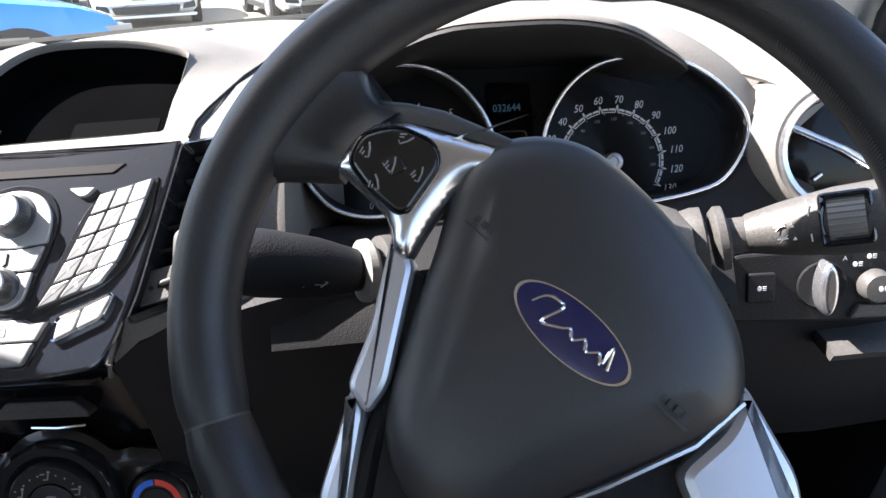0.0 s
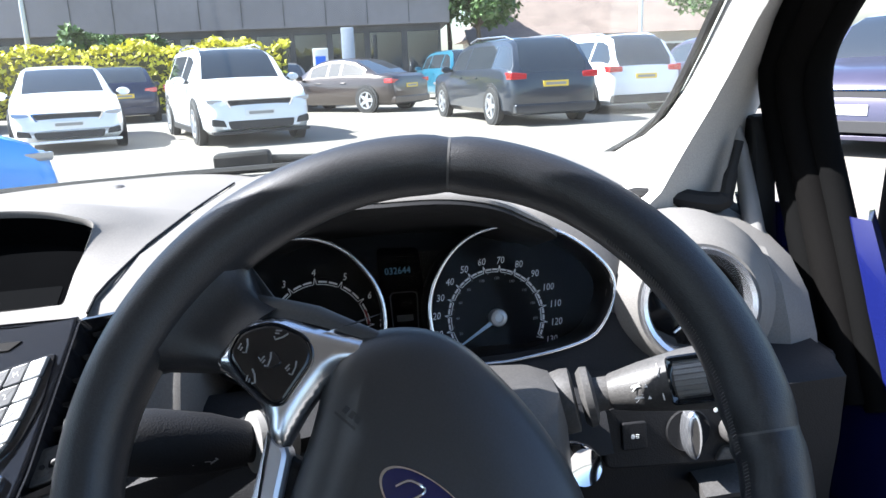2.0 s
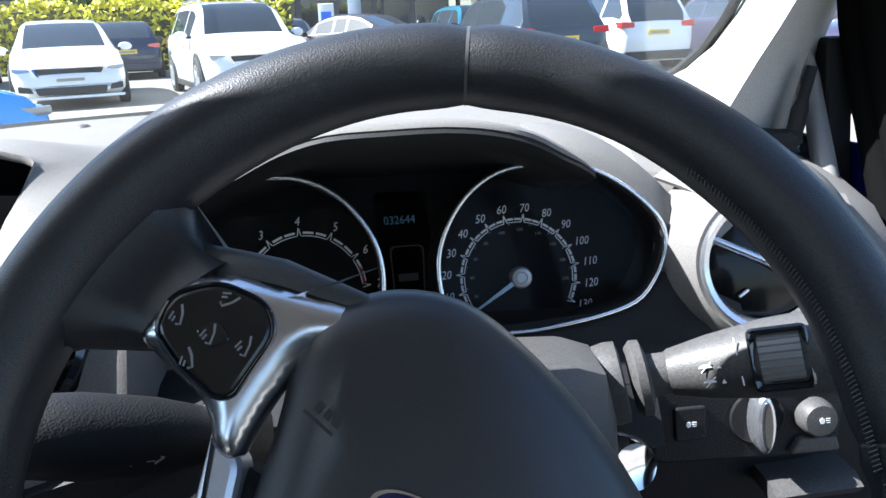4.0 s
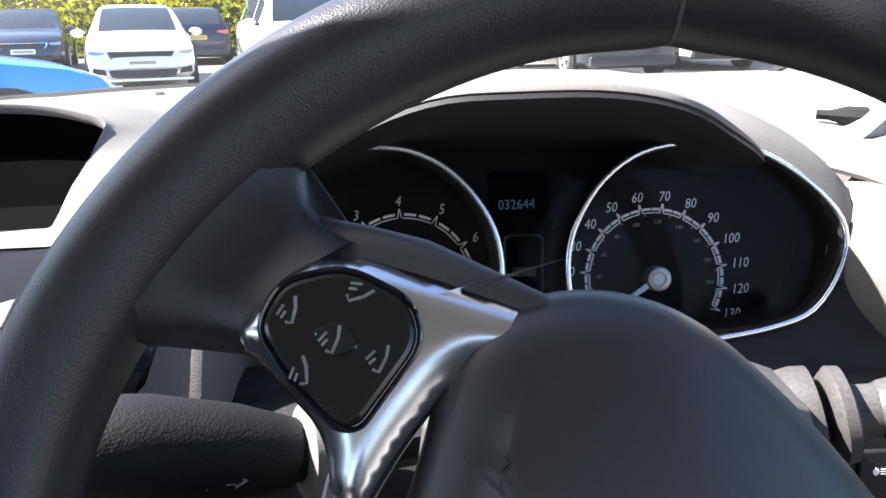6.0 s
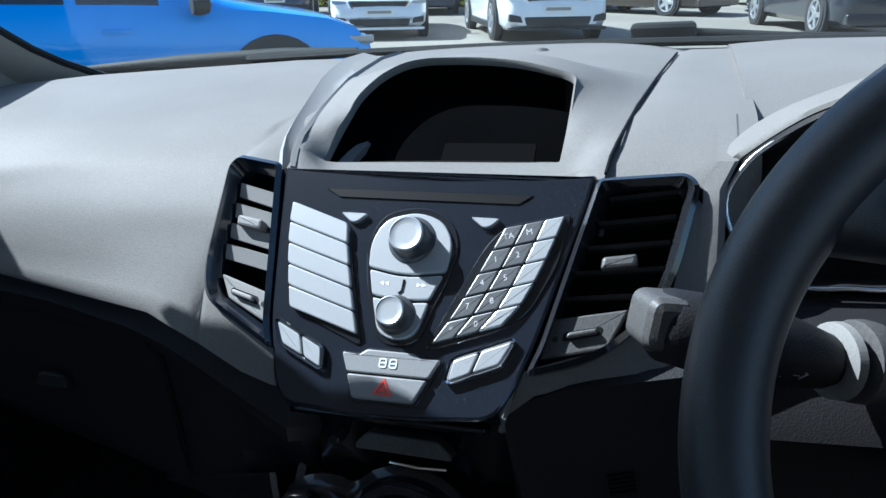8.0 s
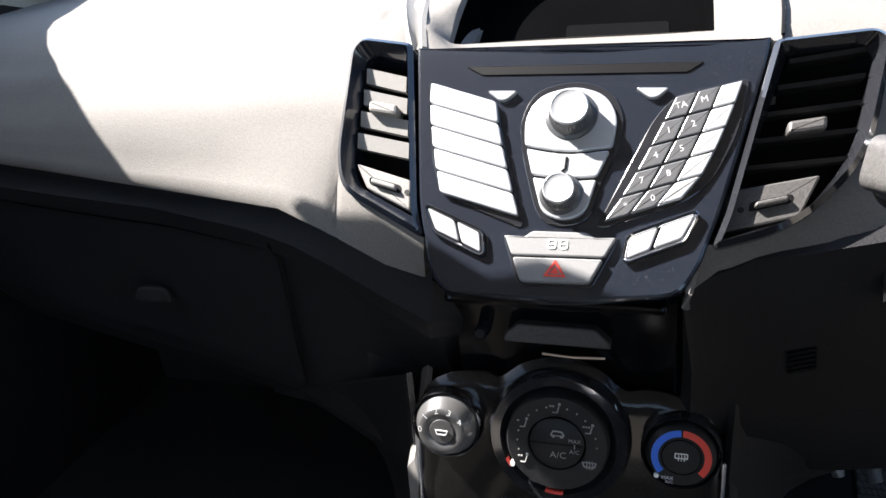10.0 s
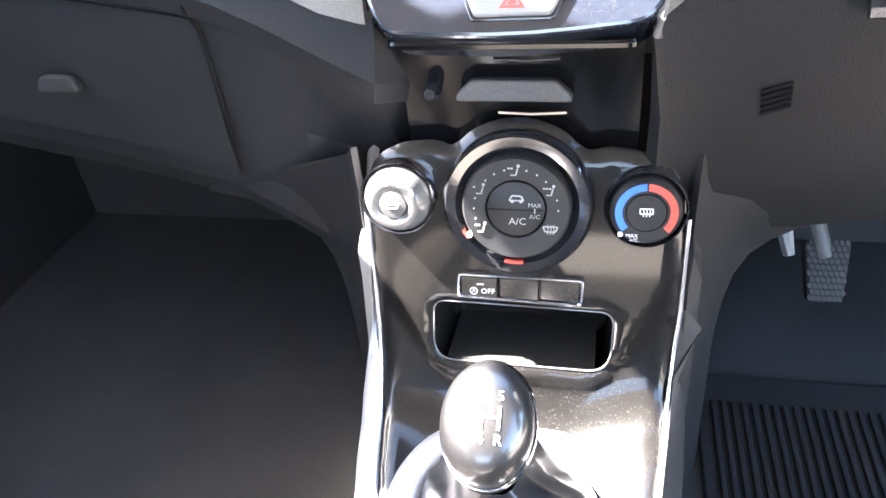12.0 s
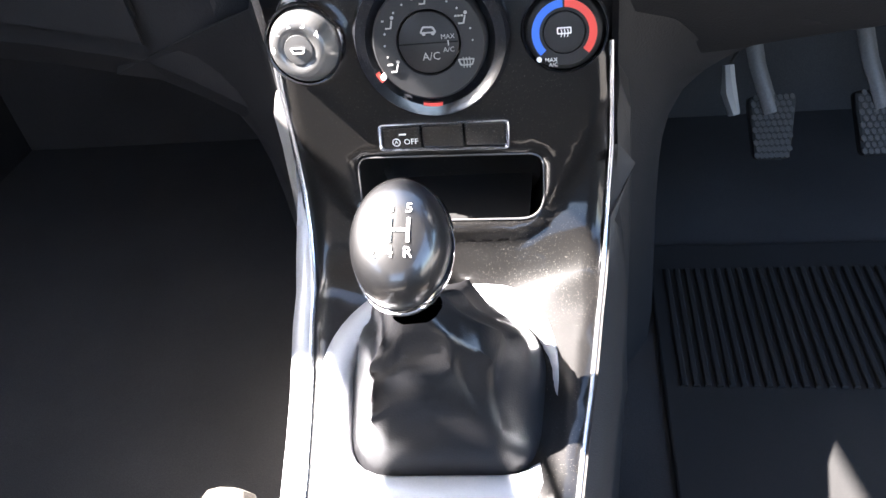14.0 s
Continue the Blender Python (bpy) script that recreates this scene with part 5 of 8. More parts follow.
band(bm, RD, T(1.0), T(0.66), 0.0036, 0.0045)
prism(bm, RD, T(0.40), 0.0036, 0.0044)
part("triangle", bm, RED, hk, "red warning triangle")


def vent(side):
    """A stack vent: gloss frame, slats with a slider, and a plate with its thumb wheel below."""
    s = side
    if s < 0:
        out = [(0.0945, 0.0865), (0.1270, 0.0920), (0.1335, 0.0840), (0.1332, 0.0170), (0.1270, -0.0045), (0.0735, -0.0316), (0.0800, -0.0150)]
        inn = [(0.0985, 0.0785), (0.1215, 0.0835), (0.1260, 0.0780), (0.1252, 0.0180), (0.1195, 0.0000), (0.0820, -0.0185), (0.0850, -0.0020)]
        plate = [(0.0850, -0.0150), (0.1130, -0.0020), (0.1215, 0.0130), (0.0868, 0.0030)]
        first, step, ua, ub, lift = 0.0215, 0.0138, lambda v: 0.0875 + 0.16 * v, lambda v: 0.1235, 0.0065
    else:
        out = [(0.1020, 0.0805), (0.1490, 0.0850), (0.1560, 0.0780), (0.1440, 0.0160), (0.1120, -0.0195), (0.0735, -0.0320), (0.0800, -0.0140)]
        inn = [(0.1085, 0.0745), (0.1425, 0.0780), (0.1478, 0.0720), (0.1370, 0.0180), (0.1140, -0.0125), (0.0795, -0.0235), (0.0850, -0.0050)]
        plate = [(0.0800, -0.0215), (0.1140, -0.0125), (0.1235, 0.0090), (0.0850, 0.0005)]
        first, step, ua, ub, lift = 0.0125, 0.0145, lambda v: 0.0850 + 0.34 * v, lambda v: 0.1350 + 0.16 * v, 0.0060
    outer = rounded([(s * u, v) for u, v in out], [0.004, 0.008, 0.012, 0.03, 0.02, 0.006, 0.006], 5)
    inner = rounded([(s * u, v) for u, v in inn], [0.003, 0.004, 0.008, 0.02, 0.012, 0.004, 0.004], 5)
    if s < 0:
        outer, inner = outer[::-1], inner[::-1]
    v = thing("air_vent", RD.at(s * 0.115, 0.03, -0.02), "slatted air vent in a glossy dark frame beside the radio", "air vent", "vents beside the radio")
    part("frame", band(fresh(), RD, outer, inner, -0.028, 0.0030, -0.006, 0.0028), NAVY if s < 0 else PIANO, v, "glossy frame")
    part("well", prism(fresh(), RD, shrunk(inner, -0.001), -0.030, -0.024), DIAL, v)
    tall = 0.0035 if s < 0 else 0.0
    for k in range(5 if s > 0 else 4):
        v0 = first + step * k
        secs = []
        for u, dv in ((ua(v0), 0.0), (ub(v0), lift)):
            secs.append([RD.at(s * u, v0 + dv + a, h) for a, h in ((0.0008 + tall, -0.004), (0.0022 + tall, -0.009), (0.0040 + tall, -0.020), (0.0022, -0.0205), (-0.0004 - tall, -0.012), (-0.0010 - tall, -0.006))])
        # left slats, slider, plate and wheel are paler: light on that vent is painted
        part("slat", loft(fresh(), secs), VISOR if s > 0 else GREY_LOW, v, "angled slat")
    mu, mv = (0.108, 0.0460) if s < 0 else (0.1165, 0.0335)
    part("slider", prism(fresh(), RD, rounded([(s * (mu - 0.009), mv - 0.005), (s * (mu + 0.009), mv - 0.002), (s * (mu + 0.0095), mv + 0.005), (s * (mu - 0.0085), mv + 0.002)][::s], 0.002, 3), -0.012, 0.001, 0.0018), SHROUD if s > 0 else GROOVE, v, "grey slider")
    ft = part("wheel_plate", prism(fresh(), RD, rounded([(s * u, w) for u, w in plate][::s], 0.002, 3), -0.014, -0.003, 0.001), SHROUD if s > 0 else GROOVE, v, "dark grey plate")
    cu, cv = sum(u for u, w in plate) / 4, sum(w for u, w in plate) / 4
    part("slot", prism(fresh(), RD, rounded([(s * (cu - 0.010), cv - 0.0050), (s * (cu + 0.010), cv + 0.0005), (s * (cu + 0.0105), cv + 0.0050), (s * (cu - 0.0095), cv)][::s], 0.002, 3), -0.004, -0.0027), DIAL, ft)
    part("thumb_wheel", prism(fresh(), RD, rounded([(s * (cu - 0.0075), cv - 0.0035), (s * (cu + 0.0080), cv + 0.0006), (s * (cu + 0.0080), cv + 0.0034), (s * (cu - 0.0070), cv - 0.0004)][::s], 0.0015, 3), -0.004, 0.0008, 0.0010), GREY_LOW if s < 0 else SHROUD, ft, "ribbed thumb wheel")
    part("wheel_mark", prism(fresh(), RD, oval(s * (cu - 0.0135), cv - 0.0040, 0.0016, n=12), -0.004, -0.0026), RUBBER, ft)
    return v


vent(-1), vent(1)

# ---- heater panel and centre console ----
HV = Plane((0, 0, 0.80), (1, 0, 0), (0, 0.2, 0.98))
console = thing("centre_console", (0, -0.05, 0.55), "glossy black centre console with a dusty surface and bright edges", "centre console")
# neck between radio and heater panel
part("neck", loft(fresh(), [[(-0.064, y, z), (0.064, y, z), (0.062, y + 0.12, z), (-0.062, y + 0.12, z)] for y, z in ((-0.018, 0.918), (-0.004, 0.906), (0.014, 0.900), (0.020, 0.880), (0.022, 0.850), (0.022, 0.82))]), NECK, console, "gloss black neck")
part("ledge", prism(fresh(), Plane((0, -0.020, 0.9085), (1, 0, 0), (0, 1, 0)), rounded([(-0.060, 0.003), (0.060, 0.003), (0.058, 0.03), (-0.058, 0.03)], 0.006), -0.004, 0.0, 0.002), NECK, console)
usb = part("socket_cover", prism(fresh(), HV, rounded([(-0.033, 0.0660), (0.029, 0.0655), (0.0285, 0.0690), (0.0200, 0.0770), (-0.0245, 0.0775), (-0.0325, 0.0700)], 0.002, 3), -0.01, 0.0035, 0.0012), SHROUD, console, "grey socket cover")
bm = fresh()
for u, w in ((-0.011, 0.007), (0.004, 0.010)):
    prism(bm, HV, [(u - w / 2, 0.0705), (u + w / 2, 0.0705), (u + w / 2, 0.0720), (u - w / 2, 0.0720)], 0.003, 0.0038)
part("marks", bm, PRINT_DARK, usb)
for v, a, b in ((0.0885, -0.012, 0.022), (0.0600, -0.010, 0.026), (0.0945, -0.020, 0.006)):
    part("chrome_line", tube(fresh(), [HV.at(a, v, 0.003), HV.at((a + b) / 2, v - 0.0006, 0.004), HV.at(b, v, 0.003)], 0.0010, 6), CHROME, console)
part("fixing", lathe(fresh(), HV, -0.047, 0.070, [(0.0045, -0.01), (0.0045, 0.003), (0.003, 0.005), (0, 0.005)], 14), PIANO, console)

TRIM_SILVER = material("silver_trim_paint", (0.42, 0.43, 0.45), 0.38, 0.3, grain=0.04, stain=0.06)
# for the console's right side, with its shadow put into the colour
SHADED_SIDE = material("shade_toned_plastic", (0.024, 0.022, 0.021), 0.55, spec=0.3, grain=0.15, stain=0.1, bump=0.4)
# the panel: one skin from the heater dials down to the gear lever, with the pocket cut in
fall = [(y, z) for y, z, _ in spline([(y, z, 0) for y, z in [(0.012, 0.8588), (0.0, 0.80), (-0.0112, 0.7451), (-0.018, 0.720), (-0.026, 0.702), (-0.034, 0.687), (-0.044, 0.675), (-0.060, 0.667), (-0.080, 0.662), (-0.105, 0.657), (-0.14, 0.652), (-0.18, 0.647), (-0.22, 0.643), (-0.29, 0.637), (-0.40, 0.634)]], 6, closed=False)]
runs = [0.0]
for (y0, z0), (y1, z1) in zip(fall, fall[1:]):
    runs.append(runs[-1] + math.hypot(y1 - y0, z1 - z0))
datum = min(range(len(fall)), key=lambda i: math.hypot(fall[i][0], fall[i][1] - 0.80))
runs = [r - runs[datum] for r in runs]


def between(table, x):
    """The value at x of a table of (x, value), in straight pieces."""
    if x <= table[0][0]:
        return table[0][1]
    for (a, p), (b, q) in zip(table, table[1:]):
        if x <= b:
            return lerp(p, q, (x - a) / (b - a))
    return table[-1][1]


fall_y, fall_z = [(r, p[0]) for r, p in zip(runs, fall)], [(r, p[1]) for r, p in zip(runs, fall)]
LEFT_EDGE = [(0.02, -0.0900), (0.056, -0.0905), (0.118, -0.0890), (0.165, -0.0825), (0.206, -0.0748), (0.26, -0.0655), (0.312, -0.0585), (0.49, -0.050)]
RIGHT_EDGE = [(0.02, 0.0925), (0.056, 0.0930), (0.118, 0.0885), (0.150, 0.0850), (0.210, 0.0785), (0.245, 0.0735), (0.312, 0.066), (0.49, 0.058)]


def ease(f):
    f = min(1, max(0, f))
    return f * f * (3 - 2 * f)


def on_console(x, run, h=0.0):
    """A point of the console's skin: x across, run down along it from the heater dials, h above it."""
    y, z = between(fall_y, run), between(fall_z, run)
    ty, tz = between(fall_y, run + 0.003) - between(fall_y, run - 0.003), between(fall_z, run + 0.003) - between(fall_z, run - 0.003)
    k = math.hypot(ty, tz)
    w = abs(x) / (between(RIGHT_EDGE, run) if x > 0 else -between(LEFT_EDGE, run))
    h += (0.020 if x > 0 else 0.009) * ease((run - 0.10) / 0.06) * max(0, (w - 0.32) / 0.68) ** 1.4
    crease = 0.105 - 0.050 * max(0, (abs(x) - 0.040) / 0.040) ** 1.5
    h -= 0.0035 * ease((run - crease) / 0.007)
    return (x, y + h * tz / k, z - h * ty / k)


crest = spline([(u, -v, 0) for u, v in ((-0.0900, -0.02), (-0.0888, 0.013), (-0.0835, 0.0300), (-0.0680, 0.0400), (-0.0480, 0.0425), (-0.0370, 0.0400), (-0.0220, 0.0505), (0.0, 0.0560), (0.0220, 0.0500), (0.0370, 0.0385), (0.0500, 0.0400), (0.0700, 0.0365), (0.0840, 0.0270), (0.0905, 0.0100), (0.0925, -0.02))], 5, closed=False)
skin_rim = [Vector((p[0], p[1])) for p in crest]
stops = [0.026 + 0.006 * i for i in range(77)]
skin_rim += [Vector((between(RIGHT_EDGE, r), r)) for r in stops] + [Vector((between(LEFT_EDGE, r), r)) for r in stops[::-1]]
pocket = rounded([(-0.0525, 0.0580), (0.0560, 0.0600), (0.0550, 0.0985), (-0.0535, 0.0975)], [0.008, 0.009, 0.014, 0.014], 6)
pocket = [Vector(p) for p in pocket]


def inside_of(p, loop):
    hit = False
    for a, b in zip(loop, loop[1:] + loop[:1]):
        if (a.y > p.y) != (b.y > p.y) and p.x < a.x + (p.y - a.y) / (b.y - a.y) * (b.x - a.x):
            hit = not hit
    return hit


def gap_to(p, loop):
    best = 1.0
    for a, b in zip(loop, loop[1:] + loop[:1]):
        d = b - a
        f = min(1, max(0, (p - a).dot(d) / max(d.length_squared, 1e-12)))
        best = min(best, (p - a - d * f).length)
    return best


spots = []
for i in range(-19, 20):
    for j in range(-12, 70):
        p = Vector((0.005 * i, 0.005 * (j + 0.5 * (i % 2))))
        if inside_of(p, skin_rim) and not inside_of(p, pocket) and gap_to(p, skin_rim) > 0.002 and gap_to(p, pocket) > 0.002:
            spots.append(p)
    spots += [Vector((0.005 * i, 0.352 + 0.02 * j)) for j in range(7) if abs(0.005 * i) < 0.046]
n, m = len(skin_rim), len(pocket)
co, _, faces, *_ = geometry.delaunay_2d_cdt(skin_rim + pocket + spots, [(i, (i + 1) % n) for i in range(n)] + [(n + i, n + (i + 1) % m) for i in range(m)], [], 1, 1e-7)
bm = fresh()
top = []
for p in co:
    d, dp = gap_to(p, skin_rim), gap_to(p, pocket)
    top.append(bm.verts.new(on_console(p.x, p.y, -0.0045 * max(0, 1 - d / 0.008) ** 2 - 0.0020 * max(0, 1 - dp / 0.004) ** 2)))
for f in faces:
    if not inside_of(sum((co[i] for i in f), Vector((0, 0))) / len(f), pocket):
        bm.faces.new([top[i] for i in f])
low = [bm.verts.new(Vector(on_console(p.x, p.y, -0.0045)) + Vector((0, 0.02, -0.012))) for p in skin_rim]
for i in range(n):
    bm.faces.new((top[i - 1], top[i], low[i], low[i - 1]))
part("heater_fascia", bm, PIANO_FLAT, console, "dusty gloss black panel from the heater dials to the gear lever", 50)
bm = fresh()
loops = [[bm.verts.new(on_console(p.x, p.y, -0.0020)) for p in pocket]]
for f, y, z0, k in ((0.3, 0.005, 0.698, 1.0), (1, 0.030, 0.694, 0.95), (1, 0.034, 0.700, 0.88)):
    loops.append([bm.verts.new((p.x * k, lerp(on_console(p.x, p.y)[1], y, f) if f < 1 else y, z0 + (0.094 - p.y) / 0.034 * (0.050 if k > 0.9 else 0.036))) for p in pocket])
for a, b in zip(loops, loops[1:]):
    for i in range(m):
        bm.faces.new((a[i - 1], a[i], b[i], b[i - 1]))
bm.faces.new(loops[-1])
part("pocket", bm, PIANO_FLAT, console, "deep pocket below the switches", 40)
part("pocket_rim", tube(fresh(), [on_console(p.x, p.y, -0.0012) for p in pocket] + [on_console(pocket[0].x, pocket[0].y, -0.0012)], 0.0006, 6), FAN_GREY, console, "thin grey rim of the pocket")
part("pocket_mat", shell(fresh(), [[(x, y, z) for x in (-0.046, -0.02, 0.02, 0.046)] for y, z in ((-0.020, 0.7030), (0.0, 0.6995), (0.040, 0.6975))], 0.002), RUBBER, console, "black rubber pocket mat")
for s in (-1, 1):
    table = LEFT_EDGE if s < 0 else RIGHT_EDGE
    edge = [(between(table, r) + s * 0.0008, *on_console(between(table, r), r, -0.0035)[1:]) for r in [0.0, 0.02, 0.04, 0.06, 0.08, 0.10, 0.12, 0.14, 0.165, 0.19, 0.21, 0.24, 0.27, 0.312, 0.40, 0.48]]
    part("edge_strip", tube(fresh(), edge, 0.0022 if s < 0 else 0.0014, 8), SATIN, console, "bright edge strip")
    trim = []
    for (x, y, z), wide in zip(edge[3:], (0.001, 0.003, 0.008, 0.011, 0.012, 0.0125, 0.0125, 0.012, 0.012, 0.012, 0.012, 0.012, 0.012)):
        # the right trim also falls away from the sun to look shaded
        drop = 0.0 if s < 0 else wide
        trim.append([(x + s * 0.001, y, z), (x + s * wide * 0.4, y, z + 0.0012 - 0.5 * drop), (x + s * wide * 0.85, y + 0.001, z - 0.0015 - 1.1 * drop), (x + s * wide, y + 0.002, z - 0.007 - 1.4 * drop), (x + s * wide, y + 0.004, z - 0.03 - drop)])
    part("side_trim", shell(fresh(), trim, -0.002), TRIM_SILVER if s < 0 else SHADED_SIDE, console, "silver-grey side trim" if s < 0 else "side trim darkened as if in shadow")
    side = []
    for x, y, z in [(s * 0.092, 0.06, 0.84), (s * 0.092, 0.03, 0.80)] + edge[1:]:
        side.append([(x + s * 0.001, y + 0.004, z - 0.004), (x + s * 0.007, y + 0.006, z - (0.014 if s < 0 else 0.022)), (x + s * 0.0085, y + 0.01, z - 0.06), (x + s * 0.0095, y + 0.012, 0.56), (x + s * 0.0115, y + 0.012, 0.512)])
    part("side_panel", shell(fresh(), side, -0.004), GREY_LOW if s < 0 else SHADED_SIDE, console, "plastic side of the console")
    # dashboard flank above the footwell
    flank = []
    for z, xf in ((0.518, 0.124), (0.58, 0.123), (0.63, 0.122), (0.67, 0.1225), (0.70, 0.1245), (0.722, 0.1285), (0.740, 0.136), (0.753, 0.148), (0.763, 0.163), (0.772, 0.185), (0.778, 0.215)):
        xf += 0.012 if s < 0 else 0.0
        lift = max(0, (z - 0.70) / 0.078)
        flank.append([(s * x, y, zz) for x, y, zz in ((0.094, 0.012, z + 0.058 * lift), (0.104, 0.026, z + 0.046 * lift), (lerp(0.104, xf, 0.55), 0.042, z + 0.022 * lift), (xf, 0.060, z), (xf + 0.005, 0.085, z + 0.002), (xf + 0.008, 0.30, z + 0.01))])
    part("flank", shell(fresh(), flank, 0.004), BLACK, console, "black flank beside the heater panel")

# heater dials
DIALFACE = material("dial_face_plastic", (0.012, 0.0125, 0.0135), 0.5, spec=0.35, grain=0.08, stain=0.08)
big = part("air_dial", lathe(fresh(), HV, 0, 0.0085, [(0.0425, -0.004), (0.0420, 0.006), (0.0398, 0.0095), (0.0345, 0.0088), (0.0312, 0.0035), (0.0300, 0.0030)], 56), PIANO, console, "gloss black ring of the air dial")
part("outer_face", lathe(fresh(), HV, 0, 0.0085, [(0.0305, 0.0), (0.0300, 0.0108), (0.0288, 0.0125), (0.0172, 0.0120), (0.0166, 0.0110)], 56), DIALFACE, big, "dark grey turning face")
part("inner_face", lathe(fresh(), HV, 0, 0.0085, [(0.0160, 0.006), (0.0158, 0.0118), (0.0148, 0.0126), (0, 0.0128)], 40), DIALFACE, big, "dark grey push keys")
bm = fresh()
prism(bm, HV, [(-0.0158, 0.0082), (0.0158, 0.0082), (0.0158, 0.0088), (-0.0158, 0.0088)], 0.0120, 0.01295)
part("key_gap", bm, DIAL, big)
bm = fresh()
letters(bm, HV, "A/C", 0.001, 0.0015, 0.0058, 0.0129)
letters(bm, HV, "MAX", 0.0105, 0.0112, 0.0034, 0.0129)
letters(bm, HV, "A/C", 0.0105, 0.0045, 0.0036, 0.0129)
prism(bm, HV, [(0.0102, 0.0066), (0.0108, 0.0066), (0.0108, 0.0094), (0.0102, 0.0094)], 0.0128, 0.0130)
band(bm, HV, rounded([(-0.0040, 0.0135), (0.0050, 0.0135), (0.0036, 0.0168), (-0.0022, 0.0172)], 0.001, 2), rounded([(-0.0030, 0.0142), (0.0038, 0.0142), (0.0028, 0.0160), (-0.0016, 0.0163)], 0.0006, 2), 0.0126, 0.0130)
for u in (-0.0018, 0.0030):
    prism(bm, HV, oval(u, 0.0134, 0.0010, n=10), 0.0126, 0.0130)
def seat_mark(u, v, k):
    q = HV.moved(u, v, 0.0126)
    tube(bm, [q.at(-0.0026, -0.0022), q.at(0.0002, -0.0022), q.at(0.0012, 0.0016)], 0.0005, 4)
    prism(bm, q, oval(0.0015, 0.0030, 0.0009, n=8), -0.0003, 0.0004)
    for j in range(k):
        prism(bm, q, [(-0.0042 + 0.0016 * j, 0.0012), (-0.0030 + 0.0016 * j, 0.0012), (-0.0030 + 0.0016 * j, 0.0020), (-0.0042 + 0.0016 * j, 0.0020)], -0.0003, 0.0004)
for a, k in ((90, 2), (150, 1), (212, 2), (30, 3)):
    seat_mark(0.0220 * math.cos(radians(a)), 0.0085 + 0.0220 * math.sin(radians(a)), k)
for a in (75, 105, 120, 135, 60, 45, 15, 0, 165, 180, 195):
    prism(bm, HV.moved(0.0232 * math.cos(radians(a)), 0.0085 + 0.0232 * math.sin(radians(a))), oval(0, 0, 0.00055, n=6), 0.0122, 0.0129)
q = HV.moved(0.0220 * math.cos(radians(-30)), 0.0085 + 0.0220 * math.sin(radians(-30)), 0.0126)
band(bm, q, rounded([(-0.0032, -0.0018), (0.0032, -0.0018), (0.0045, 0.0018), (-0.0045, 0.0018)], 0.0008, 2), rounded([(-0.0026, -0.0012), (0.0026, -0.0012), (0.0036, 0.0012), (-0.0036, 0.0012)], 0.0006, 2), -0.0002, 0.0004)
for j in (-1, 0, 1):
    tube(bm, [q.at(j * 0.0016, -0.0030), q.at(j * 0.0016 + 0.0004, 0.0), q.at(j * 0.0016, 0.0026)], 0.0003, 4)
part("symbol", bm, PRINT_SOFT, big, "white air flow symbols", kind="stuff")
part("pointer", prism(fresh(), HV, oval(-0.0262, -0.0080, 0.0015, n=10), 0.0090, 0.0126), PRINT, big, "white pointer dot")
# red arcs that stand for reflections in the gloss ring
for a0, a1 in ((206, 216), (258, 276)):
    part("red_reflection", prism(fresh(), HV, oval(0, 0.0085, 0.0350, n=10, a0=a0, a1=a1) + oval(0, 0.0085, 0.0330, n=10, a0=a0, a1=a1)[::-1], 0.0050, 0.0090, 0.0003), RED, big, "red reflection painted on the ring")
fan = part("fan_dial", lathe(fresh(), HV, -0.0682, 0.0110, [(0.0205, -0.004), (0.0202, 0.006), (0.0190, 0.0095), (0.0186, 0.0100), (0.0150, 0.0180), (0.0140, 0.0188), (0.0085, 0.0182), (0.0080, 0.0176), (0.0075, 0.0186), (0, 0.0190)], 40), FAN_GREY, console, "grey fan dial")
part("fan_ring", lathe(fresh(), HV, -0.0682, 0.0110, [(0.0222, -0.004), (0.0222, 0.0085), (0.0212, 0.0100), (0.0205, 0.0085)], 40), CHROME, fan, "chrome ring")
bm = fresh()
for w, a in (("0", 178), ("1", 138), ("2", 103), ("3", 68), ("4", 33)):
    letters(bm, HV, w, -0.0682 + 0.0135 * math.cos(radians(a)), 0.0110 + 0.0135 * math.sin(radians(a)), 0.0056, 0.0192, turn=a - 90 if w in "123" else 0)
q = HV.moved(-0.0682, 0.0105, 0.0190)
band(bm, q, rounded([(-0.0030, -0.0014), (0.0030, -0.0014), (0.0042, 0.0018), (-0.0042, 0.0018)], 0.0008, 2), rounded([(-0.0024, -0.0008), (0.0024, -0.0008), (0.0033, 0.0012), (-0.0033, 0.0012)], 0.0006, 2), 0, 0.0004)
part("numbers", bm, PRINT, fan, "white numbers")
temp = part("temperature_dial", lathe(fresh(), HV, 0.0694, 0.0090, [(0.0205, -0.004), (0.0200, 0.006), (0.0190, 0.0085), (0.0186, 0.0100), (0.0165, 0.0125), (0.0110, 0.0125), (0.0105, 0.0118), (0.0100, 0.0128), (0, 0.0130)], 40), DIALFACE, console, "dark temperature dial")
part("temperature_ring", lathe(fresh(), HV, 0.0694, 0.0090, [(0.0222, -0.004), (0.0222, 0.0080), (0.0212, 0.0095), (0.0205, 0.0080)], 40), PIANO, temp)
for nm, a0, a1, mt in (("cold_arc", 92, 222, BLUE), ("hot_arc", -42, 88, RED)):
    part(nm, prism(fresh(), HV, oval(0.0694, 0.0090, 0.0162, n=24, a0=a0, a1=a1) + oval(0.0694, 0.0090, 0.0124, n=24, a0=a0, a1=a1)[::-1], 0.0120, 0.0130), mt, temp, "blue arc for cold" if mt is BLUE else "red arc for hot")
bm = fresh()
q = HV.moved(0.0694, 0.0095, 0.0130)
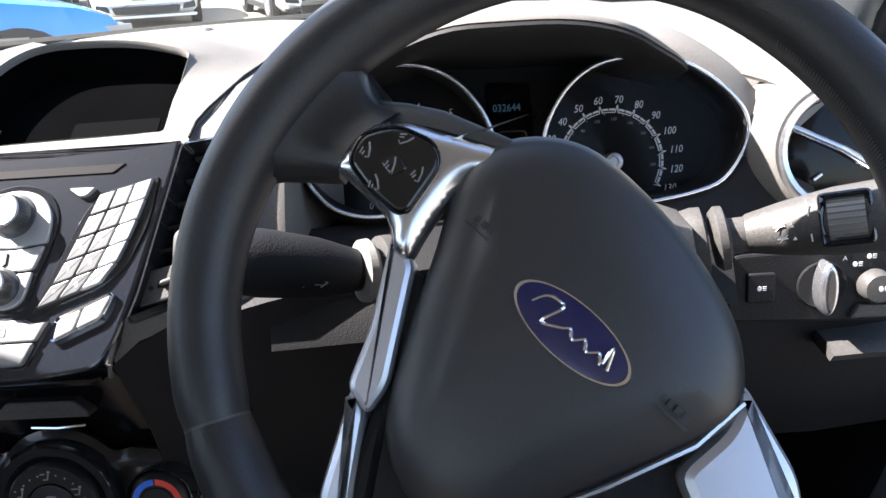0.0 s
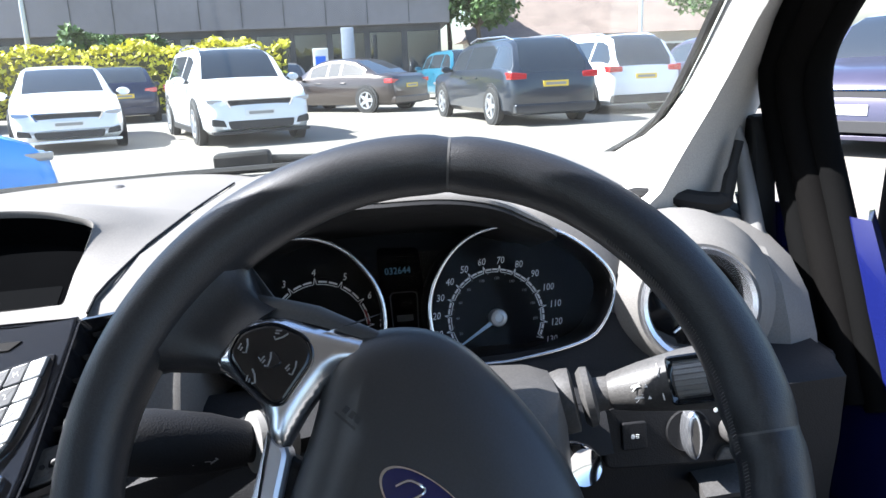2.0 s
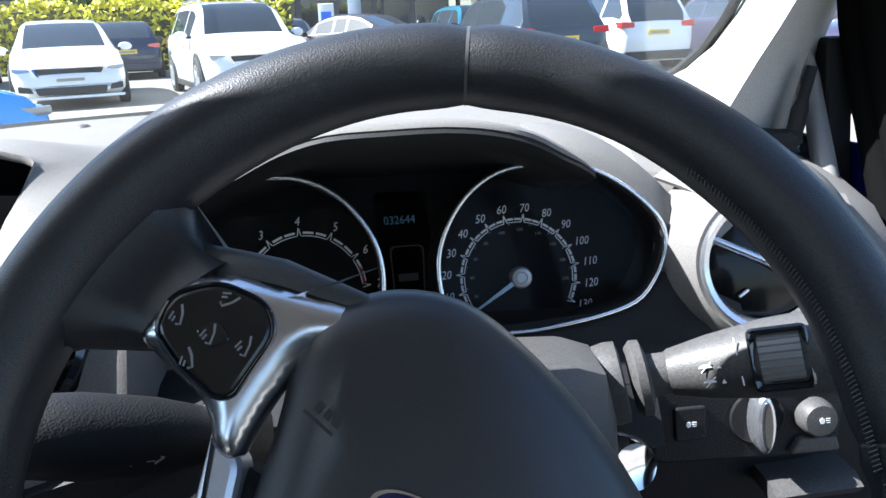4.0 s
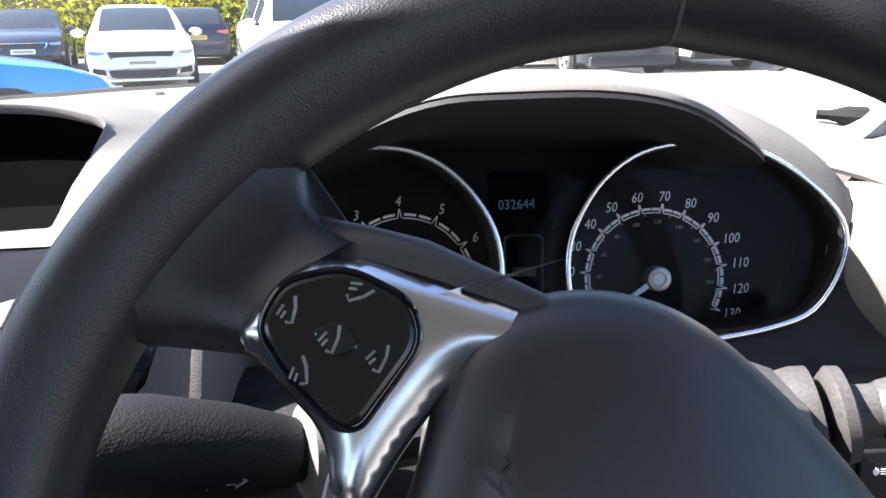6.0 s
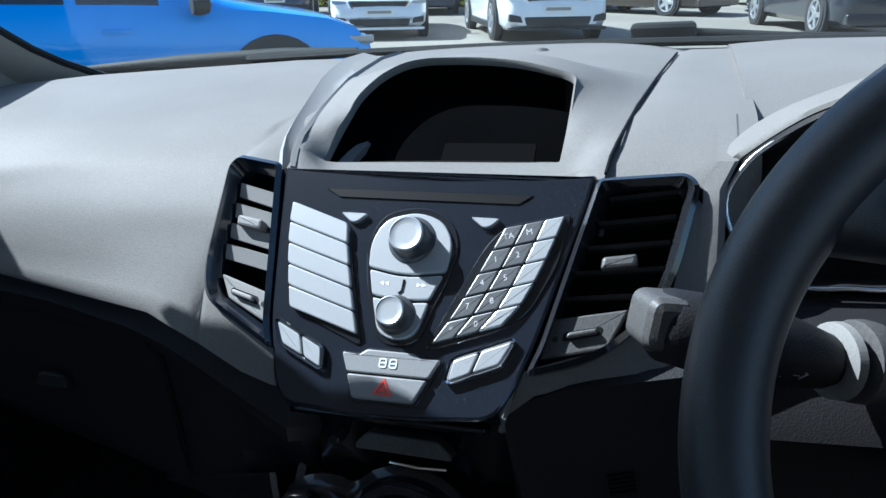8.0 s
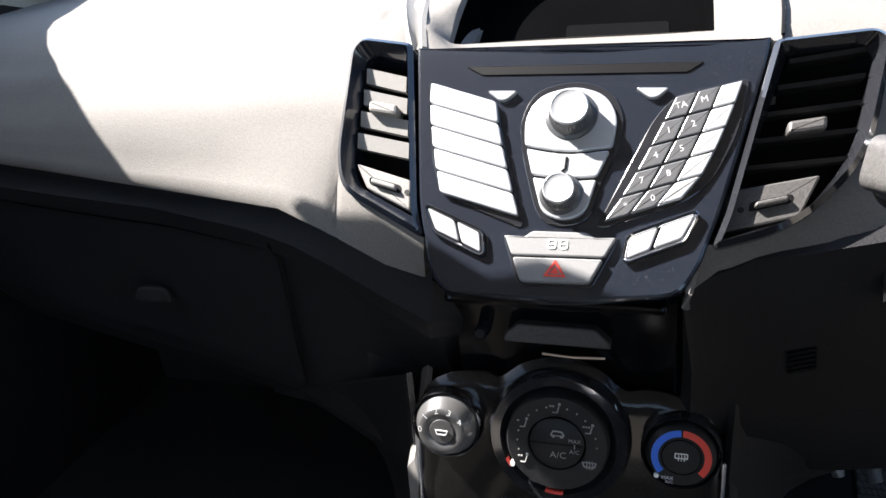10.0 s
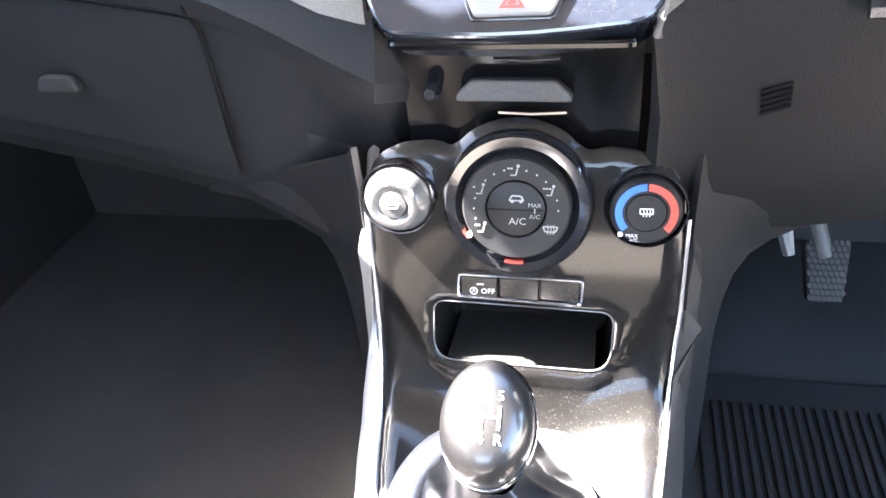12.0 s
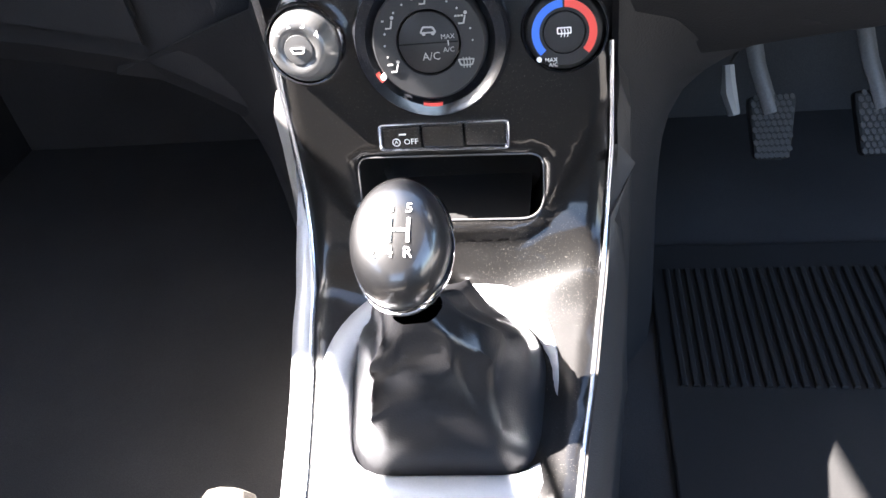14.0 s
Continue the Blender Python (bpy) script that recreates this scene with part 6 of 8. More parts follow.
band(bm, q, rounded([(-0.0036, -0.0012), (0.0036, -0.0012), (0.0036, 0.0022), (-0.0036, 0.0022)], 0.0006, 2), rounded([(-0.0030, -0.0006), (0.0030, -0.0006), (0.0030, 0.0016), (-0.0030, 0.0016)], 0.0004, 2), 0, 0.0004)
for j in (-1, 0, 1):
    tube(bm, [q.at(j * 0.0016, -0.0026), q.at(j * 0.0016 + 0.0004, 0.0), q.at(j * 0.0016, 0.0012)], 0.0003, 4)
letters(bm, HV, "MAX", 0.0625, -0.0045, 0.0030, 0.0126)
letters(bm, HV, "A/C", 0.0635, -0.0070, 0.0028, 0.0126)
prism(bm, HV, oval(0.0565, -0.0040, 0.0014, n=8), 0.0105, 0.0126)
part("symbol", bm, PRINT, temp, kind="stuff")
# row of three switches
SWITCH_BLACK = material("switch_black", (0.008, 0.008, 0.008), 0.22, dust=0.2)
sw = part("switch_strip", band(fresh(), HV, rounded([(-0.0362, -0.0372), (0.0382, -0.0378), (0.0374, -0.0552), (-0.0370, -0.0530)][::-1], 0.003, 3), rounded([(-0.0345, -0.0388), (0.0362, -0.0394), (0.0356, -0.0537), (-0.0353, -0.0516)][::-1], 0.002, 3), -0.002, 0.0040, 0.0025, 0.0006), SATIN, console, "bright frame round three switches")
for a, b in ((-0.0343, -0.0122), (-0.0114, 0.0122), (0.0130, 0.0358)):
    part("switch", prism(fresh(), HV, rounded([(a, -0.0520), (b, -0.0528), (b, -0.0392), (a, -0.0390)], 0.0012, 2), -0.002, 0.0030, 0.0008), SWITCH_BLACK, sw, "black switch")
bm = fresh()
letters(bm, HV, "OFF", -0.0180, -0.0482, 0.0048, 0.0031)
band(bm, HV, oval(-0.0265, -0.0482, 0.0024, n=14), oval(-0.0265, -0.0482, 0.0019, n=14), 0.0028, 0.0033)
letters(bm, HV, "A", -0.0265, -0.0482, 0.0032, 0.0031)
prism(bm, HV, [(-0.0245, -0.0440), (-0.0205, -0.0440), (-0.0205, -0.0432), (-0.0245, -0.0432)], 0.0028, 0.0033)
part("marks", bm, PRINT, sw)

# slots of the small grille in the knee panel
grille = thing("knee_grille", (0.127, 0.0, 0.86), "small slotted grille in the black knee panel", "grille")
for k in range(5):
    part("slot", tube(fresh(), [(0.1195 + 0.0004 * k, 0.0062 + 0.0008 * k, 0.8725 - 0.0033 * k), (0.1335 + 0.0004 * k, 0.0078 + 0.0008 * k, 0.8765 - 0.0033 * k)], 0.0011, 6), DIAL, grille, "dark slot")

# ---- gear lever ----
gear = thing("gear_lever", (0, -0.115, 0.655), "gear lever with a dark chrome-edged knob and black leather gaiter", "gear lever")
GR = Plane((0, -0.105, 0.6585), (1, 0, 0), (0, 0.99, 0.15))
radii = [0.022, 0.020, 0.03, 0.026, 0.026, 0.03]
ring_o = rounded([(-0.060, -0.082), (0.064, -0.078), (0.068, 0.020), (0.044, 0.064), (-0.046, 0.064), (-0.074, 0.022)], radii, 5)
ring_i = rounded([(-0.042, -0.060), (0.055, -0.056), (0.0585, 0.016), (0.032, 0.051), (-0.032, 0.051), (-0.055, 0.018)], radii, 5)
ring_m = [((a[0] + b[0]) / 2, (a[1] + b[1]) / 2) for a, b in zip(ring_o, ring_i)]
bm = fresh()
loops = [[bm.verts.new(GR.at(u, v, h)) for u, v in loop] for loop, h in ((ring_o, -0.012), (ring_o, 0.002), (shrunk(ring_o, 0.002), 0.0045), (ring_m, 0.0070), (shrunk(ring_i, -0.002), 0.0055), (ring_i, 0.0035), (ring_i, -0.008))]
for a, b in zip(loops, loops[1:]):
    for i in range(len(a)):
        bm.faces.new((a[i - 1], a[i], b[i], b[i - 1]))
part("gaiter_ring", bm, TRIM_SILVER, gear, "broad silver surround of the gaiter", 50)
top = Vector((0.0015, -0.1340, 0.742))
bm = fresh()
rows = []
n = len(ring_i)
for k in range(19):
    f = k / 18
    row = []
    for i, (u, v) in enumerate(ring_i):
        a = 2 * math.pi * i / n
        p = GR.at(u, v, 0.0)
        tip = top + Vector((0.012 * math.cos(math.atan2(v, u)), 0.012 * math.sin(math.atan2(v, u)), 0))
        sag = math.sin(math.pi * f) * 0.003
        fold = math.sin(math.pi * f) * (0.0055 * (1 - 2 * abs(math.sin(2 * a + 2.2 * f + 0.9))) + 0.0022 * (1 - 2 * abs(math.sin(3.5 * a - 6 * f))))
        q = p.lerp(tip, f ** 0.85)
        out = Vector((q.x - top.x, q.y - top.y, 0))
        out = out.normalized() if out.length > 1e-6 else Vector((1, 0, 0))
        row.append(bm.verts.new(q + out * (sag + fold) + Vector((0, 0, 0.004 * math.sin(math.pi * f)))))
    rows.append(row)
for a, b in zip(rows, rows[1:]):
    for i in range(n):
        bm.faces.new((a[i - 1], a[i], b[i], b[i - 1]))
part("gaiter", bm, GAITER, gear, "folded black leather gaiter", 60)
KN = Plane((0.0010, -0.1290, 0.7700), (1, 0, 0), (0, 0.84, 0.54))
part("collar", lathe(fresh(), KN, 0, -0.002, [(0.0135, -0.022), (0.0150, -0.014), (0.0185, -0.006), (0.0190, -0.002)], 28), PIANO, gear)
kb = part("knob", lathe(fresh(), KN, 0, 0, [(0.0150, -0.012), (0.0215, -0.004), (0.0245, 0.006), (0.0243, 0.014), (0.0226, 0.0205), (0.0192, 0.0250), (0.0140, 0.0278), (0.008, 0.0294), (0, 0.0300)], 48, 0.86, 1.14), KNOB_BLACK, gear, "glossy black gear knob")
part("knob_band", lathe(fresh(), KN, 0, 0, [(0.0240, -0.001), (0.0256, 0.003), (0.0259, 0.006), (0.0248, 0.009), (0.0235, 0.008)], 40, 0.86, 1.14), CHROME, gear, "chrome band round the knob")
def dome(u, v):
    r = math.hypot(u / 0.86, v / 1.14)
    return 0.0300 - 10.0 * r * r - 8000 * r ** 4
bm = fresh()
for u, wt, wb in ((-0.0072, "1", "2"), (0.0, "3", "4"), (0.0072, "5", "R")):
    letters(bm, KN, wt, u, 0.0092, 0.0062, 0.0303)
    letters(bm, KN, wb, u, -0.0092, 0.0062, 0.0303)
    for k in range(4):
        prism(bm, KN, [(u - 0.0006, -0.0050 + 0.0025 * k), (u + 0.0006, -0.0050 + 0.0025 * k), (u + 0.0006, -0.0025 + 0.0025 * k), (u - 0.0006, -0.0025 + 0.0025 * k)], 0.03, 0.0303)
for k in range(6):
    prism(bm, KN, [(-0.0072 + 0.0024 * k, -0.0006), (-0.0048 + 0.0024 * k, -0.0006), (-0.0048 + 0.0024 * k, 0.0006), (-0.0072 + 0.0024 * k, 0.0006)], 0.03, 0.0303)
# laid onto the knob's dome
for p in bm.verts:
    q = p.co - KN.o
    u, v, h = q.dot(KN.u), q.dot(KN.v), q.dot(KN.n)
    p.co = KN.at(u, v, dome(u, v) + (0.0005 if h > 0.03015 else -0.0004))
part("shift_pattern", bm, PRINT, kb, "white shift pattern")

# ---- footwells ----
TREAD = material("worn_tread_rubber", (0.035, 0.034, 0.033), 0.65, spec=0.3, grain=0.2, stain=0.2)
def pedal(x, label, w=0.020):
    p = thing("pedal", (x, 0.2, 0.59), label, "pedal", "foot pedals")
    PP = Plane((x, 0.206, 0.6175), (1, 0, 0), (0, 0.6, 0.8))
    pad = part("pad", prism(fresh(), PP, rounded([(-w, 0.026), (-w * 0.75, -0.028), (w * 0.70, -0.028), (w, 0.026)][::-1], 0.006, 3), -0.008, 0.0, 0.003), RUBBER, p, "worn rubber pedal pad")
    bm = fresh()
    for i in range(7):
        for j in range(10):
            u, v = (-0.80 + 0.25 * i + 0.125 * (j % 2)) * w * (0.80 + 0.018 * j), -0.0245 + 0.0054 * j
            prism(bm, PP, oval(u, v, 0.0021, 0.0028, 6, 30), -0.001, 0.0006, 0.0002)
    part("tread", bm, TREAD, pad, "raised tread cells", kind="stuff")
    part("arm", tube(fresh(), [(x, 0.215, 0.625), (x - 0.012, 0.235, 0.66), (x - 0.020, 0.26, 0.70), (x - 0.025, 0.31, 0.80)], 0.008, 8, 0.6), SHROUD, p, "dark steel arm")
    return p
pedal(0.238, "clutch pedal with a worn patterned rubber pad")
pedal(0.325, "brake pedal with a worn patterned rubber pad", 0.024)
solid("cable", tube(fresh(), spline([(0.205, 0.235, 0.665), (0.206, 0.20, 0.70), (0.212, 0.16, 0.745), (0.225, 0.10, 0.80), (0.24, 0.07, 0.86)], 4, closed=False), 0.0016, 6), RUBBER, "thin black cable hanging above the clutch pedal", "cable")
solid("cable_plug", tube(fresh(), [(0.203, 0.238, 0.66), (0.204, 0.228, 0.640), (0.209, 0.22, 0.622)], [0.005, 0.007, 0.005], 8), GREY_LOW, "small grey connector on a cable end", "connector")
mat_thing = thing("floor_mat", (0.25, 0.0, 0.515), "dark ribbed rubber floor mat in the driver's footwell", "floor mat")
part("base", block(fresh(), (0.135, -0.35, 0.5155), (0.50, 0.17, 0.5195), 0.002), RUBBER, mat_thing, "dark rubber sheet")
for i in range(22):
    x = 0.150 + 0.0085 * i
    part("rib", prism(fresh(), Plane((x, 0.06, 0.519), (1, 0, 0), (0, 1, 0)), [(-0.0022, -0.055), (0.0022, -0.055), (0.0022, 0.075), (-0.0022, 0.075)], 0, 0.003, 0.001), RUBBER, mat_thing)

# ---- front seats: the passenger's, with its inner front corner in view, and the driver's, unseen behind the camera, added to block light ----
SEAT = material("seat_cloth", (0.060, 0.053, 0.045), 0.9, grain=0.25, grain_size=700, bump=0.6, bump_size=900, stain=0.1)
def front_seat(x, side, label):
    """side: on which side of the seat the console lies."""
    seat = thing("front_seat", (x, -0.45, 0.515), label, "car seat", "front seats")
    def across(a, b):
        return tuple(sorted((x + side * a, x + side * b)))
    a, b = across(-0.20, 0.185)
    part("cushion", block(fresh(), (a, -0.66, 0.57), (b, -0.24, 0.655), 0.03), SEAT, seat, "padded seat cushion")
    a, b = across(0.180, 0.214)
    part("bolster", block(fresh(), (a, -0.62, 0.55), (b, -0.150, 0.625), 0.012), SEAT, seat, "side bolster")
    a, b = across(-0.16, 0.17)
    part("base", block(fresh(), (a, -0.62, 0.5155), (b, -0.28, 0.575), 0.01), RUBBER, seat, "black seat base")
    part("backrest", loft(fresh(), [[(x + w * math.cos(k * math.pi / 8), y + 0.055 * math.sin(k * math.pi / 8), z) for k in range(16)] for z, y, w in ((0.64, -0.66, 0.15), (0.72, -0.68, 0.19), (0.9, -0.72, 0.185), (1.05, -0.76, 0.16), (1.12, -0.78, 0.10))]), SEAT, seat, "upright backrest")
front_seat(-0.32, 1, "brown-grey cloth passenger seat beside the console")
front_seat(0.345, -1, "brown-grey cloth driver's seat, unseen, added to block light from the open door")


# ---- steering column, stalks, switches and side vent ----
column = thing("steering_column", (0.33, 0.02, 0.92), "dark grey grained plastic steering column shroud", "steering column")
secs = []
for y, w, zt, zb in ((-0.075, 0.050, 0.976, 0.885), (-0.06, 0.060, 0.982, 0.878), (-0.02, 0.070, 0.986, 0.872), (0.012, 0.070, 0.985, 0.872), (0.03, 0.069, 0.978, 0.876), (0.05, 0.068, 0.966, 0.878), (0.09, 0.066, 0.945, 0.89)):
    c = 0.330
    secs.append([(c - w, y, lerp(zt, zb, 0.55)), (c - w * 0.98, y, lerp(zt, zb, 0.25)), (c - w * 0.92, y, zt - 0.008), (c - w * 0.75, y, zt - 0.002), (c, y, zt + 0.002), (c + w * 0.75, y, zt - 0.002), (c + w * 0.92, y, zt - 0.007), (c + w * 0.98, y, lerp(zt, zb, 0.25)), (c + w, y, lerp(zt, zb, 0.55)), (c + w * 0.7, y, zb), (c, y, zb - 0.004), (c - w * 0.7, y, zb)])
part("shroud", loft(fresh(), secs), SHROUD, column, "dark grey shroud")
KEY = Plane((0.395, -0.006, 0.935), (0.95, 0.25, 0), (0, 0.3, 0.95))
part("ignition_barrel", lathe(fresh(), KEY, 0.012, -0.012, [(0.013, -0.02), (0.013, 0.004), (0.011, 0.007), (0.008, 0.006), (0, 0.005)], 24), CHROME, column, "bright ignition barrel ring")
part("lever_hole", prism(fresh(), KEY, oval(-0.008, 0.014, 0.006, 0.0035, 14, -35), -0.006, 0.004), DIAL, column)


def stalk(name, root, elbow, tip, label, symbols):
    t = thing(name, root, label, "stalk")
    r, e, p = Vector(root), Vector(elbow), Vector(tip)
    d = (e - r).normalized()
    part("collar", tube(fresh(), [r - d * 0.006, r, r + d * 0.005, r + d * 0.006], [0.0185, 0.0195, 0.0190, 0.015], 24, 1.0), SHROUD, t, "round collar")
    # the indicator's second collar is paler: the sun on it is painted
    part("collar_ring", tube(fresh(), [r + d * 0.009, r + d * 0.012, r + d * 0.016, r + d * 0.018], [0.015, 0.0180, 0.0175, 0.011], 24), GROOVE if symbols == "turn" else SHROUD, t, "second collar")
    f = (p - e)
    pts = [r + d * 0.014, r + d * 0.026, e, e + f * 0.25, e + f * 0.6, e + f * 0.95, p]
    part("arm", tube(fresh(), pts, [0.0110, 0.0100, 0.0112, 0.0150, 0.0185, 0.0190, 0.0150] if symbols == "wipe" else [0.012, 0.011, 0.0135, 0.0175, 0.0190, 0.0165, 0.0130], 20, 0.95), BLACK if symbols == "turn" else SHROUD, t, "tapered stalk arm")
    return t, e, f


wiper, e, f = stalk("wiper_stalk", (0.403, 0.004, 0.961), (0.430, 0.000, 0.966), (0.494, -0.027, 0.9835), "dark grey wiper stalk with a ribbed thumb wheel", "wipe")
WS = Plane((0.4665, -0.0300, 0.9835), (0.90, -0.38, 0.21), (0.10, 0.35, 0.93))
fr = part("wheel_frame", band(fresh(), WS, rounded([(-0.0125, -0.0135), (0.0115, -0.0135), (0.0115, 0.0135), (-0.0125, 0.0135)], 0.003, 3), rounded([(-0.0090, -0.0105), (0.0085, -0.0105), (0.0085, 0.0105), (-0.0090, 0.0105)], 0.001, 3), -0.006, 0.0035, 0.001, 0.001), PIANO, wiper, "black frame")
secs = []
for u in (-0.0085, 0.008):
    secs.append([WS.at(u, 0.0105 * math.sin(radians(a)), -0.0035 + 0.0105 * math.cos(radians(a))) for a in range(-90, 91, 10)])
part("thumb_wheel", shell(fresh(), secs, 0.001), GREY_LOW, fr, "pale thumb wheel")
for k in range(9):
    a = radians(-68 + 17 * k)
    part("rib", tube(fresh(), [WS.at(u, 0.0105 * math.sin(a), -0.0035 + 0.0105 * math.cos(a)) for u in (-0.0085, 0.008)], 0.0006, 6), GROOVE, fr)
bm = fresh()
for u, v, w in ((-0.031, -0.001, 0.0065), (-0.030, -0.0075, 0.0065)):
    q = WS.moved(u, v, 0.0006)
    prism(bm, q, oval(0, 0, w * 0.42, 0.0013, 12, a0=0, a1=180), 0, 0.0004)
    tube(bm, [q.at(-0.002, -0.002, 0.0002), q.at(0.0025, 0.0022, 0.0002)], 0.00025, 4)
    prism(bm, q, [(0.0048, -0.0008), (0.0068, -0.0008), (0.0058, 0.0010)], 0, 0.0004)
tube(bm, [WS.at(-0.0165, -0.010, 0.0008), WS.at(-0.0175, 0.0105, 0.0008)], 0.0004, 4)
for k in range(4):
    tube(bm, [WS.at(0.018 + 0.0022 * k, 0.004 - 0.0012 * k, 0.0015), WS.at(0.0195 + 0.0022 * k, 0.0085 - 0.0012 * k, 0.0015)], 0.0004, 4)
part("symbol", bm, PRINT, wiper, "white wiper symbols", kind="stuff")
turn, e, f = stalk("indicator_stalk", (0.232, 0.004, 0.957), (0.214, -0.006, 0.961), (0.142, -0.043, 0.991), "black indicator stalk on the steering column", "turn")
PD = Plane((0.146, -0.0425, 0.991), (0.88, 0.42, -0.25), (0.22, 0.25, 0.94))
part("end_cap", prism(fresh(), PD, rounded([(-0.0115, -0.0105), (0.0060, -0.0125), (0.0080, 0.0), (0.0060, 0.0125), (-0.0115, 0.0115)], [0.006, 0.003, 0.02, 0.003, 0.006], 5), -0.0105, 0.0105, 0.0045), SHROUD, turn, "dark flat end cap")
TS = Plane((0.190, -0.0365, 0.970), (0.88, 0.42, -0.25), (0.22, 0.25, 0.94))
bm = fresh()
for s in (-1, 1):
    a = [(s * 0.0012, -0.0012), (s * 0.0045, -0.0012), (s * 0.0045, -0.0026), (s * 0.0085, 0), (s * 0.0045, 0.0026), (s * 0.0045, 0.0012), (s * 0.0012, 0.0012)]
    a = a if s > 0 else a[::-1]
    band(bm, TS, [(u + 0.009, v) for u, v in a], [(lerp(s * 0.0042, u, 0.72) + 0.009, v * 0.62) for u, v in a], -0.001, 0.0006)
part("arrows", bm, PRINT_DIM, turn, "pale direction arrows")
bm = fresh()
letters(bm, Plane((0.158, -0.0545, 0.985), (0.88, 0.42, -0.25), (0.22, 0.25, 0.94)), "TRIP", 0.002, 0.002, 0.0050, 0.0015, squeeze=0.9)
part("trip_mark", bm, PRINT_DIM, turn)

# lighting switches
lights = thing("light_switch_panel", (0.485, 0.05, 0.89), "black lighting switch panel with a chrome-edged rotary switch", "light switch")
LS = Plane((0.485, 0.040, 0.9125), (1, 0.0, 0), (0, 0.12, 1))
part("panel", prism(fresh(), LS, rounded([(-0.052, -0.022), (0.050, -0.026), (0.056, 0.016), (0.050, 0.024), (-0.050, 0.022)], 0.008), -0.03, 0.0, 0.002), BLACK, lights, "black switch panel")
rot = part("rotary_switch", lathe(fresh(), LS, 0.006, 0.0, [(0.0150, -0.002), (0.0150, 0.0008), (0.0142, 0.0014), (0.0135, 0.0008), (0, 0.0008)], 32), BLACK, lights)
part("grip", prism(fresh(), LS, oval(0.006, 0.0, 0.0058, 0.0165, 24), 0.0, 0.0130, 0.003), SATIN, rot, "satin silver grip")
part("grip_core", prism(fresh(), LS, oval(0.006, 0.0, 0.0030, 0.0135, 20), 0.010, 0.0142, 0.001), PIANO, rot)
part("fog_key", prism(fresh(), LS, rounded([(-0.039, -0.009), (-0.022, -0.009), (-0.022, 0.010), (-0.039, 0.010)], 0.002), -0.002, 0.002, 0.001), BLACK, lights, "square fog lamp key")
part("dimmer", lathe(fresh(), LS, 0.037, -0.002, [(0.0105, -0.002), (0.010, 0.006), (0.0085, 0.009), (0, 0.0095)], 24), SHROUD, lights, "round dimmer knob")
part("lower_key", prism(fresh(), LS, rounded([(0.022, -0.022), (0.050, -0.022), (0.048, -0.014), (0.028, -0.013)], 0.002), -0.002, 0.004, 0.001), SHROUD, lights)
bm = fresh()
letters(bm, LS, "0", 0.006, 0.0205, 0.0040, 0.0004)
letters(bm, LS, "A", 0.019, 0.016, 0.0040, 0.0004)
for u, v in ((-0.031, 0.0005), (0.0165, 0.0205), (0.026, 0.012), (0.0375, -0.0015), (0.034, 0.0165)):
    h = 0.0021 if u in (-0.031,) else (0.0097 if u == 0.0375 else 0.0003)
    prism(bm, LS, oval(u - 0.0008, v, 0.0014, 0.0017, 8), h, h + 0.0003)
    for j in (-1, 0, 1):
        prism(bm, LS, [(u + 0.0012, v + 0.0011 * j - 0.0002), (u + 0.0034, v + 0.0011 * j - 0.0002), (u + 0.0034, v + 0.0011 * j + 0.0002), (u + 0.0012, v + 0.0011 * j + 0.0002)], h, h + 0.0003)
part("symbol", bm, PRINT, lights, "small white lamp symbols", kind="stuff")
solid("coin_tray_edge", loft(fresh(), [[(x, 0.030, z - 0.006), (x, 0.026, z), (x, 0.034, z + 0.004), (x, 0.09, z + 0.004), (x, 0.09, z - 0.006)] for x, z in ((0.497, 0.870), (0.515, 0.871), (0.545, 0.872))]), SHROUD, "dark grey ledge below the light switches", "dashboard ledge")

# round vent at the dashboard's end
SV = Plane((0.511, 0.072, 0.988), (0.985, -0.10, 0), (0.02, 0.25, 0.96))
sv = thing("round_air_vent", (0.511, 0.08, 0.95), "round black air vent with a satin ring at the dashboard's end", "air vent")
part("housing", lathe(fresh(), SV, 0, 0, [(0.0600, -0.050), (0.0580, -0.030), (0.0540, -0.016), (0.0490, -0.006), (0.0455, -0.001), (0.0415, 0.003), (0.0395, 0.002)], 48), GREY, sv, "grey moulded collar")
part("ring", lathe(fresh(), SV, 0, 0, [(0.0395, -0.010), (0.0395, 0.004), (0.0380, 0.0065), (0.0350, 0.0050), (0.0325, -0.004), (0.0320, -0.012)], 48), SATIN, sv, "satin silver ring")
part("well", lathe(fresh(), SV, 0, 0, [(0.0325, -0.006), (0.0320, -0.030), (0, -0.032)], 40), DIAL, sv)
core = part("core", tube(fresh(), [SV.at(-0.030, 0.0150, -0.006), SV.at(0.0, 0.0, -0.004), SV.at(0.028, -0.0190, -0.006)], 0.0026, 8), SATIN, sv, "bright vane edge")
flap = part("flap", lathe(fresh(), SV, 0, 0, [(0.0318, -0.014), (0.0312, -0.0105), (0.022, -0.0092), (0, -0.0088)], 40), PIANO_DUSTY, sv, "closed glossy black flap")
# pale segment laid on the flap in place of the duct's lit wall
part("lit_crescent", prism(fresh(), SV, oval(0, 0, 0.0315, n=14, a0=102, a1=162), -0.009, -0.0075), GREY_LOW, flap, "pale segment painted for light on the duct's inner wall")
for u, v in ((0.0140, 0.0120), (-0.0135, -0.0170)):
    part("tab", prism(fresh(), SV.moved(u, v, -0.009, 36), rounded([(-0.0035, -0.0010), (0.0035, -0.0010), (0.0035, 0.0010), (-0.0035, 0.0010)], 0.0008, 2), 0, 0.003, 0.0006), SATIN, flap, "small bright finger tab")
